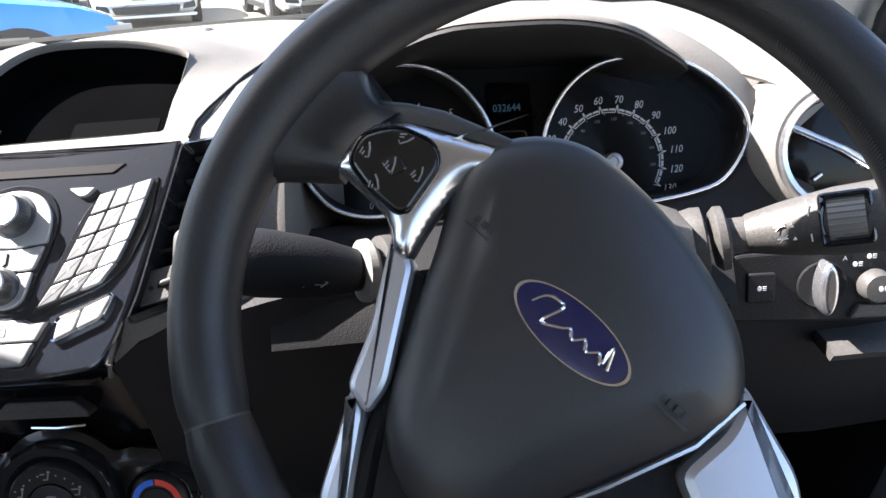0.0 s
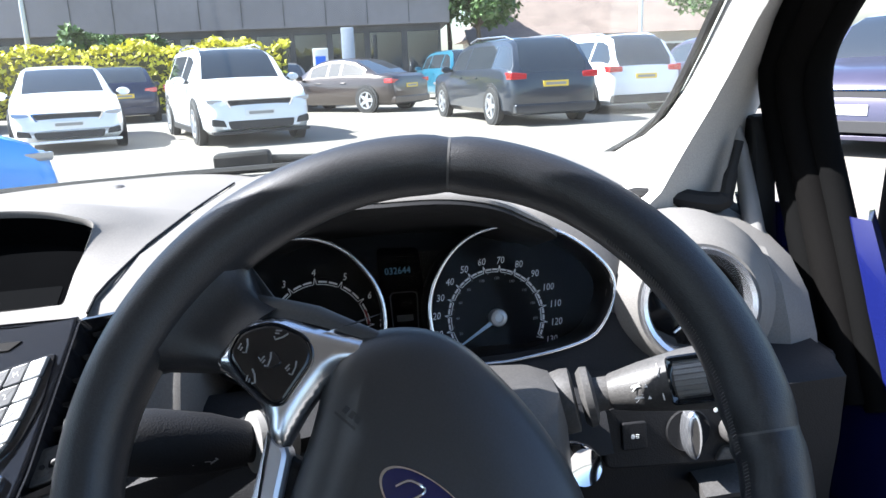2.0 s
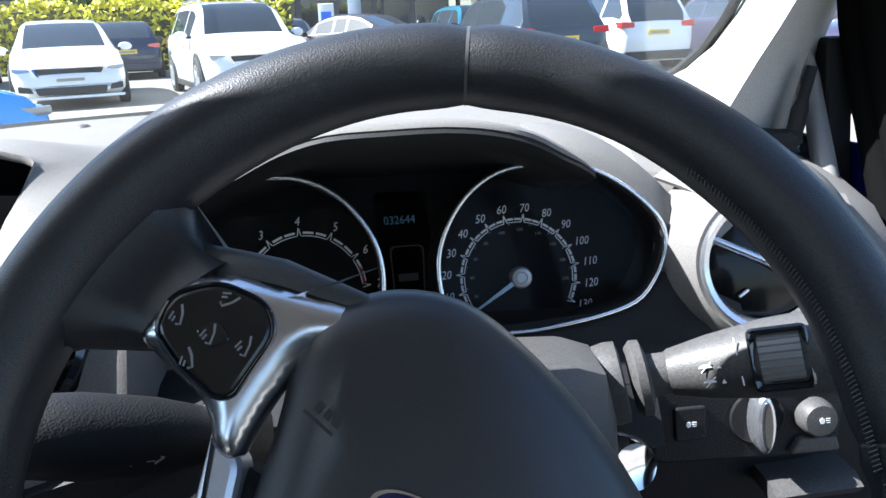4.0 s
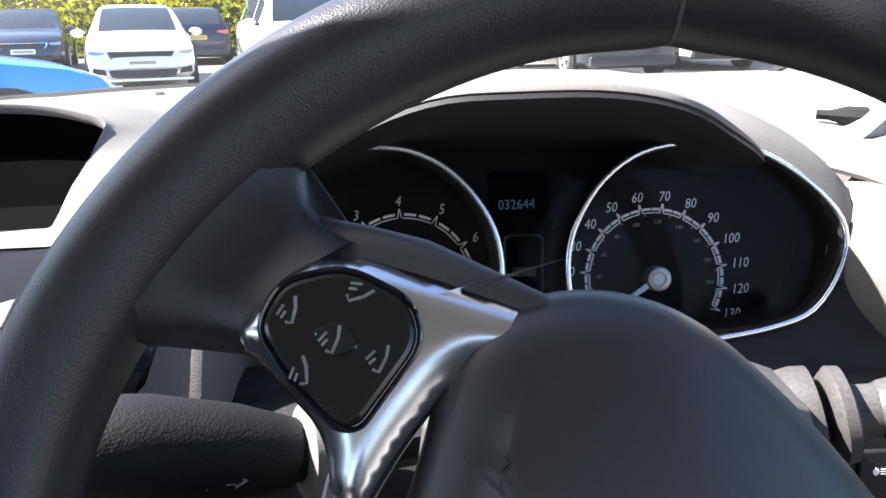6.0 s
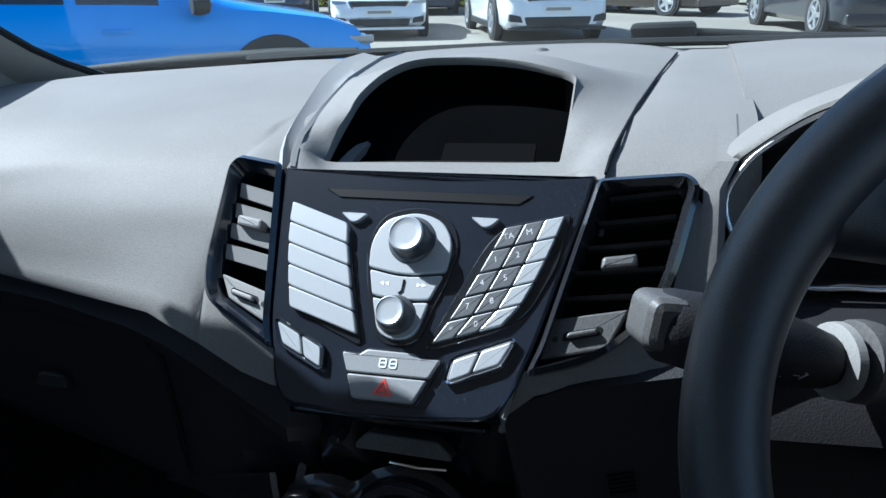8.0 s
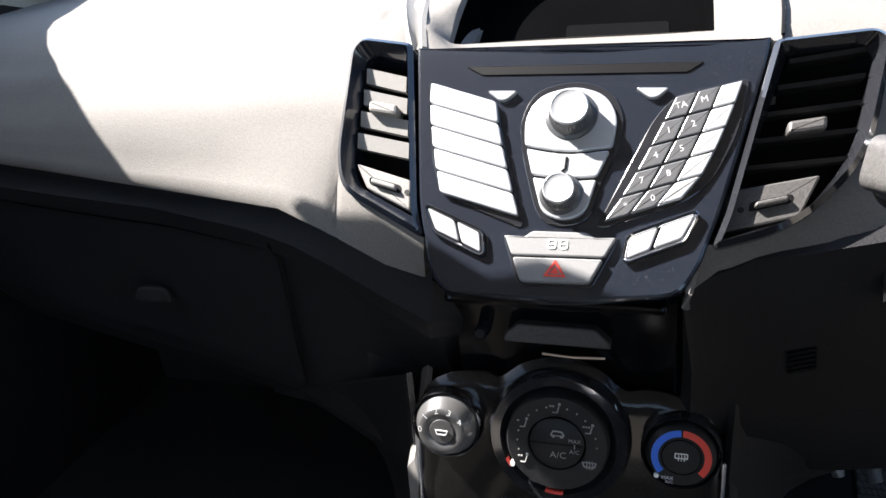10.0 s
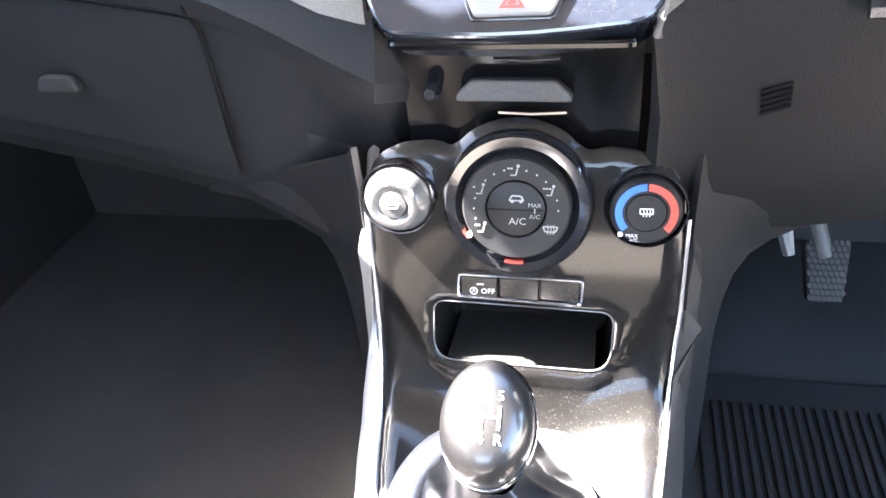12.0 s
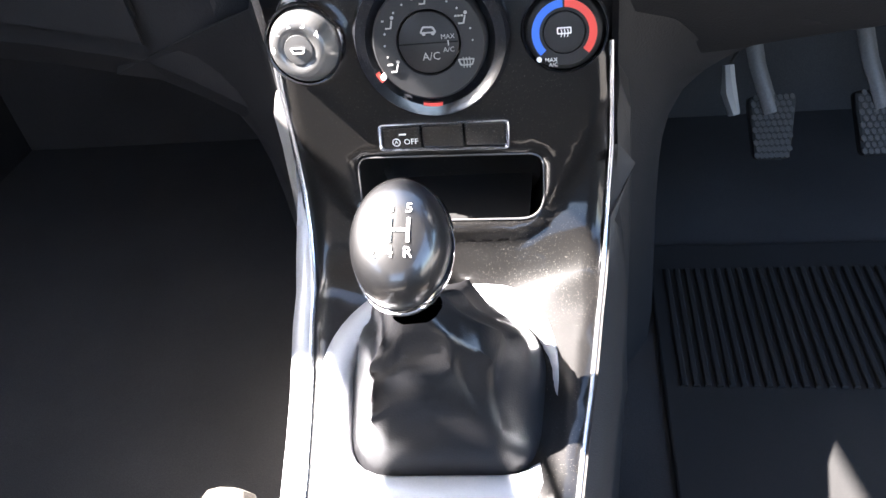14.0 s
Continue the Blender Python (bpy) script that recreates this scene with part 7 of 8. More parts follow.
part("pod", shell(fresh(), [[SV.at(0.052 * math.cos(a), 0.052 * math.sin(a), -0.012), SV.at(0.062 * math.cos(a), 0.060 * math.sin(a), -0.028), SV.at(0.075 * math.cos(a), 0.070 * math.sin(a), -0.06)] for a in [radians(x) for x in range(-60, 131, 10)]], 0.003), GREY, sv, "grey pod behind the vent")

# ---- driver's door side: quarter window, seals, open door ----
QW = Plane((0.625, 0.30, 1.02), (0, -1, 0), (0.02, 0, 1))
part_q = thing("quarter_window", (0.625, 0.27, 1.0), "small triangular quarter window with a black frame", "quarter window", kind="structure")
part("window_frame", band(fresh(), QW, rounded([(-0.14, -0.045), (0.09, -0.045), (0.075, 0.075), (0.04, 0.075)], [0.01, 0.006, 0.006, 0.01], 3), rounded([(-0.02, -0.012), (0.062, -0.016), (0.055, 0.055), (0.042, 0.050)], [0.006, 0.006, 0.004, 0.01], 3), -0.012, 0.006, 0.002, 0.002), RUBBER, part_q, "black frame")
qg = part("pane", prism(fresh(), QW, [(-0.02, -0.014), (0.064, -0.018), (0.056, 0.06), (0.04, 0.056)], -0.004, -0.001), GLASS, part_q, "clear pane")
qg.visible_shadow = False
# pale strip and rubber seals up the door opening, then back along the roof
SEAL = material("dark_seal_rubber", (0.005, 0.0047, 0.0045), 0.85, spec=0.03, grain=0.15, stain=0.15)
DARK_SEAL = material("black_seal_rubber", (0.004, 0.004, 0.004), 0.85, spec=0.03, grain=0.15)
edge_line = spline([(0.622, 0.118, 0.88), (0.622, 0.150, 0.955), (0.622, 0.185, 1.03), (0.618, 0.205, 1.09), (0.608, 0.195, 1.135), (0.595, 0.140, 1.18), (0.570, 0.0, 1.262), (0.548, -0.15, 1.345), (0.54, -0.3, 1.372)], 3, closed=False)
def shifted(line, dx, dy, dz=0.0):
    return [(x + dx, y + dy, z + dz) for x, y, z in line]
solid("trim", tube(fresh(), spline([(0.500, 0.226, 1.040), (0.535, 0.212, 1.037), (0.572, 0.204, 1.029), (0.586, 0.202, 1.032), (0.592, 0.204, 1.050), (0.601, 0.208, 1.078)], 4, closed=False), [0.003] * 2 + [0.006] * 4 + [0.009] * 7 + [0.006] * 4 + [0.004] * 4, 8, up=(0, 1, 0)), RUBBER, "black rubber lip under the foot of the pillar trim", "window seal", "structure")
jamb = thing("door_frame_trim", (0.62, 0.15, 0.88), "pale trim and black rubber seals round the open driver's door", "door frame", kind="structure")
part("pale_strip", tube(fresh(), [(0.606, 0.166, 0.965), (0.607, 0.186, 0.99), (0.612, 0.214, 1.03), (0.612, 0.230, 1.07), (0.608, 0.236, 1.095)], [0.008, 0.009, 0.008, 0.006, 0.004], 10, 1.0, up=(1, 0, 0)), GREY_LOW, jamb, "pale grey trim strip")
for dx, dy, r, m in ((0.022, 0.012, 0.013, DARK_SEAL), (0.028, -0.008, 0.014, SEAL), (0.038, -0.024, 0.011, DARK_SEAL)):
    part("seal", tube(fresh(), shifted(edge_line, dx, dy), r, 10, up=(1, 0, 0)), m, jamb, "rubber door seal")
part("pillar_post", shell(fresh(), [[(0.63, y + 0.10, z), (0.645, y + 0.02, z), (0.665, y - 0.055, z), (0.69, y - 0.02, z)] for y, z in ((0.10, 0.52), (0.105, 0.70), (0.11, 0.86), (0.145, 0.955), (0.18, 1.02))], 0.004), BODY_BLUE, jamb, "deep blue painted door pillar")
for z in (0.905, 0.948):
    part("bolt", lathe(fresh(), Plane((0.663, 0.065 if z < 0.93 else 0.085, z), (0.6, 0.8, 0), (0, 0, 1)), 0, 0, [(0.006, -0.002), (0.006, 0.004), (0.004, 0.006), (0, 0.006)], 8), CHROME, jamb, "bright hinge bolt")
door = thing("driver_door", (0.68, 0.10, 0.55), "open deep blue driver's door with black trim and glass", "car door")
D0, DU = Vector((0.690, 0.150, 0.0)), Vector((0.93, -0.37, 0)).normalized()
DP = Plane((D0.x, D0.y, 0.75), DU, (0, 0, 1))
part("inner_skin", prism(fresh(), DP, rounded([(0.0, -0.20), (0.80, -0.20), (0.86, 0.05), (0.86, 0.205), (0.0, 0.205)], [0.04, 0.06, 0.03, 0.02, 0.02], 4), -0.09, 0.0, 0.01), BODY_BLUE, door, "deep blue painted door shell")
part("trim_panel", prism(fresh(), DP, rounded([(0.10, -0.17), (0.78, -0.17), (0.82, 0.05), (0.82, 0.19), (0.13, 0.19), (0.09, 0.05)], 0.03, 4), 0.0, 0.03, 0.012), BLACK, door, "black door trim")
part("sill_cap", prism(fresh(), DP, rounded([(0.0, 0.185), (0.86, 0.185), (0.86, 0.212), (0.0, 0.212)], 0.008, 3), -0.09, 0.02, 0.006), RUBBER, door, "black window sill")
part("grommet", lathe(fresh(), DP, 0.065, 0.120, [(0.024, -0.002), (0.024, 0.010), (0.018, 0.013), (0.013, 0.008), (0.010, 0.012), (0, 0.012)], 24), RUBBER, door, "ribbed rubber cable grommet")
part("window_post", tube(fresh(), [DP.at(0.012, 0.20, -0.03), DP.at(0.02, 0.30, -0.03), DP.at(0.10, 0.42, -0.03), DP.at(0.25, 0.54, -0.03), DP.at(0.45, 0.60, -0.03), DP.at(0.80, 0.60, -0.03), DP.at(0.86, 0.20, -0.03)], 0.014, 8), RUBBER, door, "black window frame")
dg = part("pane", prism(fresh(), DP, [(0.012, 0.20), (0.86, 0.20), (0.80, 0.60), (0.45, 0.60), (0.25, 0.54), (0.10, 0.42), (0.02, 0.30)], -0.034, -0.030), GLASS, door, "clear window pane")
dg.visible_shadow = False
MR = Plane(DP.at(0.15, 0.27, -0.16), DU, (0, 0, 1))
part("mirror", lathe(fresh(), MR, 0, 0, [(0.0, -0.05), (0.5, -0.045), (0.85, -0.02), (1.0, 0.01), (0.98, 0.03), (0.9, 0.034), (0, 0.034)], 28, 0.095, 0.062), BODY_BLUE, door, "deep blue door mirror housing")
part("mirror_arm", tube(fresh(), [DP.at(0.07, 0.20, -0.06), DP.at(0.09, 0.22, -0.11), DP.at(0.11, 0.25, -0.15)], 0.016, 8), RUBBER, door, "black mirror arm")

# ---- bonnet edge, wipers and scuttle outside the glass ----
solid("scuttle_panel", shell(fresh(), [[(u * 0.70, y - 0.09 * u * u, z) for u in (-1, -0.7, -0.4, 0, 0.4, 0.7, 1)] for y, z in ((0.50, 1.022), (0.56, 1.012), (0.62, 1.014))], 0.006), BLACK, "black plastic scuttle below the windscreen", "scuttle", "structure")
wip = thing("windscreen_wiper", (0.1, 0.53, 1.05), "black windscreen wiper parked on the scuttle", "wiper")
part("arm", tube(fresh(), [(0.38, 0.555, 1.045), (0.25, 0.565, 1.052), (0.11, 0.555, 1.066)], [0.010, 0.008, 0.006], 8), RUBBER, wip, "black wiper arm")
part("joint", block(fresh(), (0.085, 0.535, 1.058), (0.155, 0.560, 1.076), 0.005), RUBBER, wip, "blade joint")
part("blade", tube(fresh(), [tuple(Vector(screen_point(u, 0.035)) + Vector((0, 0.010, -0.004))) for u in (-0.55, -0.3, -0.1, 0.1, 0.3, 0.5)], 0.005, 6), RUBBER, wip, "thin rubber blade")
wip2 = thing("windscreen_wiper", (-0.45, 0.5, 1.05), "black windscreen wiper lying along the glass foot", "wiper")
part("blade", tube(fresh(), [(x, y + 0.03, z - 0.004) for x, y, z in (screen_point(u, 0.035) for u in (-0.92, -0.7, -0.5, -0.35))], [0.006, 0.010, 0.010, 0.005], 8), RUBBER, wip2, "black blade")
part("arm", tube(fresh(), [(-0.62, 0.50, 1.030), (-0.45, 0.535, 1.040), (-0.32, 0.55, 1.046)], 0.007, 8), RUBBER, wip2, "black arm")
solid("sensor_stud", lathe(fresh(), Plane((0.008, 0.425, 1.058), (1, 0, 0), (0, 1, 0)), 0, 0, [(0.009, -0.003), (0.0085, 0.002), (0.005, 0.005), (0, 0.006)], 16), SHROUD, "small dark sensor stud on the dashboard top", "sensor")

# ---- the car park outside, which falls gently to the right ----
TILT = Matrix.Translation((0, 0, -0.02)) @ Matrix.Rotation(radians(2.75), 4, "Y")
ASPHALT = material("worn_asphalt", (0.205, 0.186, 0.155), 0.85, grain=0.25, grain_size=60, stain=0.18, stain_size=0.35, bump=0.6, bump_size=120)
bm = fresh()
xs = [-900, -300, -100, -40, -20, -10, -5, 0, 5, 10, 20, 40, 100, 300, 900]
vs = [[bm.verts.new(TILT @ Vector((x, y, 0))) for x in xs] for y in xs]
for a, b in zip(vs, vs[1:]):
    for i in range(1, len(a)):
        bm.faces.new((a[i - 1], a[i], b[i], b[i - 1]))
solid("ground", bm, ASPHALT, "worn pale asphalt of a car park", "car park", "structure", cabin=False)

TYRE = material("tyre_rubber", (0.02, 0.02, 0.02), 0.8, grain=0.2, stain=0.2)
RIM = material("alloy_rim", (0.55, 0.56, 0.58), 0.3, 0.8, stain=0.1)
PLASTIC = material("black_bumper_plastic", (0.02, 0.02, 0.021), 0.6, grain=0.1)
TINT = material("tinted_car_glass", (0.02, 0.025, 0.03), 0.04, spec=0.8, coat=0.5)
LAMP = material("headlamp_glass", (0.35, 0.37, 0.40), 0.08, 0.4, coat=1.0)
TAIL = material("red_lamp_glass", (0.5, 0.015, 0.015), 0.15, coat=1.0)
PLATE_W = material("white_plate", (0.75, 0.75, 0.72), 0.4)
PLATE_BAR = material("dim_plate_bar", (0.28, 0.27, 0.25), 0.5)
PLATE_Y = material("yellow_plate", (0.75, 0.52, 0.05), 0.4)


def paint(name, color, metal=0.0):
    return material(name, color, 0.3, metal, stain=0.05, stain_size=3, coat=1.0)


SHAPES = {
    # fraction from tail to nose: belt height, top height, both of the whole height, and half width of the whole
    "suv": [(0.0, 0.40, 0.44, 0.80), (0.012, 0.56, 0.60, 0.90), (0.03, 0.62, 0.70, 0.94), (0.085, 0.645, 0.93, 0.97), (0.14, 0.645, 0.985, 0.985), (0.20, 0.642, 0.998, 1), (0.37, 0.638, 1.0, 1), (0.50, 0.632, 0.995, 1),
            (0.60, 0.628, 0.965, 1), (0.665, 0.625, 0.90, 1), (0.735, 0.62, 0.66, 0.995), (0.80, 0.605, 0.625, 0.985), (0.90, 0.575, 0.595, 0.96), (0.955, 0.53, 0.55, 0.92), (0.985, 0.44, 0.46, 0.86), (1.0, 0.30, 0.33, 0.78)],
    "hatch": [(0.0, 0.42, 0.46, 0.80), (0.012, 0.60, 0.63, 0.90), (0.03, 0.66, 0.70, 0.94), (0.10, 0.675, 0.90, 0.97), (0.17, 0.67, 0.965, 0.985), (0.24, 0.665, 0.985, 1), (0.37, 0.66, 1.0, 1), (0.48, 0.65, 0.99, 1),
              (0.56, 0.645, 0.95, 1), (0.62, 0.64, 0.88, 1), (0.715, 0.63, 0.67, 0.995), (0.79, 0.61, 0.635, 0.985), (0.90, 0.565, 0.585, 0.96), (0.955, 0.51, 0.53, 0.92), (0.985, 0.42, 0.44, 0.86), (1.0, 0.30, 0.33, 0.78)],
    "saloon": [(0.0, 0.46, 0.50, 0.80), (0.012, 0.60, 0.63, 0.90), (0.04, 0.655, 0.69, 0.94), (0.13, 0.665, 0.70, 0.97), (0.20, 0.665, 0.82, 0.985), (0.29, 0.66, 0.95, 1), (0.38, 0.66, 0.995, 1), (0.48, 0.65, 0.995, 1),
               (0.56, 0.645, 0.95, 1), (0.62, 0.64, 0.88, 1), (0.715, 0.63, 0.66, 0.995), (0.79, 0.61, 0.635, 0.985), (0.90, 0.565, 0.585, 0.96), (0.955, 0.51, 0.53, 0.92), (0.985, 0.42, 0.44, 0.86), (1.0, 0.30, 0.33, 0.78)],
}


def make_car(at, heading, size, shape, coat, label, rails=False, plate=PLATE_Y, skirt=False, name="parked_car"):
    """A parked car from sections along its length; heading: the way its nose points."""
    L, W, H = size
    car = thing(name, (0, 0, 0), label, "car", cabin=False)
    rows = SHAPES[shape]
    secs, info = [], []
    for f, zb, zt, w in rows:
        y, hw = (f - 0.5) * L, W / 2 * w
        zb, zt = zb * H, zt * H
        zc = 0.20 + (0.10 if f < 0.03 or f > 0.97 else 0)
        cabin = zt - zb > 0.10
        wr = hw * (0.93 - 0.24 * min(1, (zt - zb) / (0.36 * H))) if cabin else hw * 0.86
        half = [(0, zc), (hw * 0.86, zc), (hw * 0.97, zc + 0.10), (hw, lerp(zc, zb, 0.5)), (hw * 0.985, zb - 0.10), (hw * 0.945, zb), (wr, zt - 0.05 if cabin else zt - 0.012), (wr * 0.86, zt), (wr * 0.45, zt + 0.012), (0, zt + 0.016)]
        secs.append([Vector((x, y, z)) for x, z in half])
        info.append(cabin)
    body, front_g, back_g = fresh(), fresh(), fresh()
    sides = []

    def quad(bm, pts):
        bm.faces.new([bm.verts.new(p) for p in pts])

    n = len(secs)
    tops = [z[2] - z[1] for z in rows]
    peak = tops.index(max(tops))
    for i in range(n - 1):
        for k in range(9):
            for s in (-1, 1):
                q = [Vector((s * p.x, p.y, p.z)) for p in (secs[i][k], secs[i + 1][k], secs[i + 1][k + 1], secs[i][k + 1])]
                steep = abs(rows[i + 1][2] - rows[i][2]) / (rows[i + 1][0] - rows[i][0]) > 0.75
                glassy = steep and (info[i] or info[i + 1])
                if k in (7, 8) and glassy:
                    quad(front_g if i >= peak else back_g, q)
                elif k == 5 and info[i] and info[i + 1]:
                    sides.append((i, s, q))
                else:
                    quad(body, q)
    for sec in (secs[0], secs[-1]):
        bm_pts = [Vector((p.x, p.y, p.z)) for p in sec] + [Vector((-p.x, p.y, p.z)) for p in sec[-2:0:-1]]
        quad(body, bm_pts)
    shell_ob = part("body", body, coat, car, sharp=40)
    part("windscreen", front_g, TINT, car, "dark windscreen")
    part("rear_window", back_g, TINT, car, "dark rear window")
    for s in (-1, 1):
        fr = fresh()
        run = [q for i, sd, q in sides if sd == s]
        m = len(run)
        y0, y1 = run[0][0].y, run[-1][1].y
        posts = {0, m}
        for share in (0.36, 0.68):
            posts.add(min(range(1, m), key=lambda j: abs(run[j][0].y - lerp(y0, y1, share))) if m > 1 else 0)
        g = fresh()
        for j, (a, b, c, d) in enumerate(run):
            long = max(0.05, (b - a).length)
            fa, fb = (0.035 / long if j in posts else 0.0), (0.035 / long if j + 1 in posts else 0.0)
            lo = lambda p, q: (p.lerp(q, 0.05), p.lerp(q, 0.86))
            (al, au), (bl, bu) = lo(a, d), lo(b, c)
            ins = [al.lerp(bl, fa), bl.lerp(al, fb), bu.lerp(au, fb), au.lerp(bu, fa)]
            quad(g, ins)
            full = [a, b, c, d]
            for e, f in ((0, 1), (1, 2), (2, 3), (3, 0)):
                if (e == 1 and not fb) or (e == 3 and not fa):
                    continue
                quad(fr, [full[e], full[f], ins[f], ins[e]])
            if j + 1 in posts:
                part("side_window", g, TINT, car, "dark side window")
                g = fresh()
        part("window_frame", fr, coat, car)
    # wheels, with black arches
    r = 0.335 if H < 1.55 else 0.37
    for fy in (0.185, 0.795):
        for s in (-1, 1):
            P = Plane((s * W / 2 * 0.99, (fy - 0.5) * L, r), (0, s, 0), (0, 0, 1))
            part("arch", lathe(fresh(), P, 0, 0.02, [(r * 1.16, -0.10), (r * 1.16, 0.004), (r * 1.06, 0.006), (0, -0.01)], 28), PLASTIC, car, "black wheel arch")
            wh = part("wheel", lathe(fresh(), P, 0, 0, [(r * 0.68, -0.16), (r, -0.15), (r, 0.0), (r * 0.95, 0.022), (r * 0.70, 0.026), (r * 0.68, 0.01)], 30), TYRE, car, "black tyre")
            bm = fresh()
            lathe(bm, P, 0, 0, [(r * 0.70, 0.0), (r * 0.69, 0.026), (r * 0.62, 0.024), (r * 0.58, -0.02)], 28)
            for k in range(5):
                Q = P.moved(0, 0, 0, 72 * k)
                prism(bm, Q, [(r * 0.10, -0.05), (r * 0.62, -0.035), (r * 0.62, 0.035), (r * 0.10, 0.05)], -0.02, 0.02, 0.005)
            lathe(bm, P, 0, 0, [(r * 0.16, -0.02), (r * 0.15, 0.024), (0, 0.024)], 16)
            part("rim", bm, RIM, wh, "alloy rim")
            part("disc", lathe(fresh(), P, 0, 0, [(r * 0.62, -0.03), (0, -0.03)], 20), PLASTIC, wh)
    # nose
    F = Plane((0, L / 2, 0), (-1, 0, 0), (0, 0, 1))
    hw = W / 2
    nose = lambda z: -L * (0.012 + 0.035 * max(0, (z / H - 0.40) / 0.15)) if z / H > 0.33 else -L * 0.004
    part("grille", prism(fresh(), F, rounded([(-hw * 0.50, H * 0.375), (hw * 0.50, H * 0.375), (hw * 0.58, H * 0.455), (-hw * 0.58, H * 0.455)], 0.04, 3), -L * 0.04, -L * 0.008, 0.008), PLASTIC, car, "black ribbed grille")
    part("grille_edge", band(fresh(), F, rounded([(-hw * 0.53, H * 0.365), (hw * 0.53, H * 0.365), (hw * 0.62, H * 0.465), (-hw * 0.62, H * 0.465)], 0.05, 3), rounded([(-hw * 0.50, H * 0.375), (hw * 0.50, H * 0.375), (hw * 0.58, H * 0.455), (-hw * 0.58, H * 0.455)], 0.04, 3), -L * 0.04, -L * 0.006), CHROME, car)
    for s in (-1, 1):
        o = [(s * hw * 0.60, H * 0.405), (s * hw * 0.90, H * 0.43), (s * hw * 0.92, H * 0.475), (s * hw * 0.64, H * 0.46)]
        part("headlamp", prism(fresh(), F, rounded(o if s > 0 else o[::-1], 0.02, 2), -L * 0.07, -L * 0.014, 0.01), LAMP, car, "clear headlamp")
        o = [(s * hw * 0.62, H * 0.20), (s * hw * 0.86, H * 0.215), (s * hw * 0.86, H * 0.285), (s * hw * 0.66, H * 0.265)]
        part("corner_intake", prism(fresh(), F, rounded(o if s > 0 else o[::-1], 0.02, 2), -L * 0.05, 0.004, 0.006), PLASTIC, car)
    part("lower_intake", prism(fresh(), F, rounded([(-hw * 0.56, H * 0.175), (hw * 0.56, H * 0.175), (hw * 0.60, H * 0.255), (-hw * 0.60, H * 0.255)], 0.03, 2), -L * 0.03, 0.006, 0.005), PLASTIC, car, "dark lower intake")
    part("splitter", prism(fresh(), F, rounded([(-hw * 0.86, H * 0.125), (hw * 0.86, H * 0.125), (hw * 0.88, H * 0.155), (-hw * 0.88, H * 0.155)], 0.02, 2), -L * 0.03, 0.008, 0.005), PLASTIC if skirt else coat, car)
    pl = part("number_plate", prism(fresh(), F, [(-0.26, H * 0.295), (0.26, H * 0.295), (0.26, H * 0.295 + 0.11), (-0.26, H * 0.295 + 0.11)], -0.05, 0.012), PLATE_W, car, "white plate")
    bm = fresh()
    prism(bm, F, [(-0.21, H * 0.295 + 0.03), (0.21, H * 0.295 + 0.03), (0.21, H * 0.295 + 0.08), (-0.21, H * 0.295 + 0.08)], 0.010, 0.014)
    part("bar", bm, PLATE_BAR, pl)
    # tail
    B = Plane((0, -L / 2, 0), (1, 0, 0), (0, 0, 1))
    for s in (-1, 1):
        o = [(s * hw * 0.60, H * 0.53), (s * hw * 0.94, H * 0.53), (s * hw * 0.93, H * 0.61), (s * hw * 0.60, H * 0.595)]
        part("tail_lamp", prism(fresh(), B, rounded(o if s > 0 else o[::-1], 0.02, 2), -L * 0.06, 0.006 - L * 0.008, 0.01), TAIL, car, "red tail lamp")
    part("rear_bumper", prism(fresh(), B, rounded([(-hw * 0.86, 0.24), (hw * 0.86, 0.24), (hw * 0.88, 0.42), (-hw * 0.88, 0.42)], 0.05, 3), -L * 0.04, 0.03, 0.02), PLASTIC if skirt else coat, car)
    pl = part("number_plate", prism(fresh(), B, [(-0.26, H * 0.44), (0.26, H * 0.44), (0.26, H * 0.44 + 0.11), (-0.26, H * 0.44 + 0.11)], -0.05, 0.012), plate, car, "yellow plate")
    bm = fresh()
    prism(bm, B, [(-0.21, H * 0.44 + 0.03), (0.21, H * 0.44 + 0.03), (0.21, H * 0.44 + 0.08), (-0.21, H * 0.44 + 0.08)], 0.010, 0.014)
    part("bar", bm, PLATE_BAR, pl)
    for s in (-1, 1):
        part("mirror", lathe(fresh(), Plane((s * (hw + 0.10), 0.17 * L, H * 0.655), (1, 0, 0), (0, 0, 1)), 0, 0, [(0, -0.09), (0.8, -0.06), (1.0, 0.0), (0.9, 0.05), (0, 0.06)], 14, 0.12, 0.075), PLASTIC if coat.name.startswith("bright_blue") else coat, car, "door mirror")
        part("mirror_foot", tube(fresh(), [(s * hw * 0.90, 0.18 * L, H * 0.635), (s * (hw + 0.06), 0.175 * L, H * 0.64)], 0.03, 6), PLASTIC, car)
        for fy in (0.52, 0.33):
            part("door_handle", block(fresh(), (s * hw * 1.0 - 0.012, (fy - 0.5) * L, H * 0.535), (s * hw * 1.0 + 0.012, (fy - 0.5) * L + 0.2, H * 0.555), 0.008), coat, car)
        if rails:
            part("roof_rail", tube(fresh(), [(s * hw * 0.60, -0.38 * L, H * 0.965), (s * hw * 0.62, -0.30 * L, H * 1.02), (s * hw * 0.62, 0.0, H * 1.03), (s * hw * 0.60, 0.10 * L, H * 0.985)], 0.018, 6), SATIN, car, "satin roof rail")
        if skirt:
            part("side_skirt", block(fresh(), (s * hw * 0.95 - 0.03, -0.22 * L, 0.19), (s * hw * 0.95 + 0.04, 0.22 * L, 0.30), 0.02), PLASTIC, car, "black sill")
    h = Vector((*heading, 0)).normalized()
    turn = math.atan2(-h.x, h.y)
    slope = TILT @ Vector((at[0], at[1], 0))
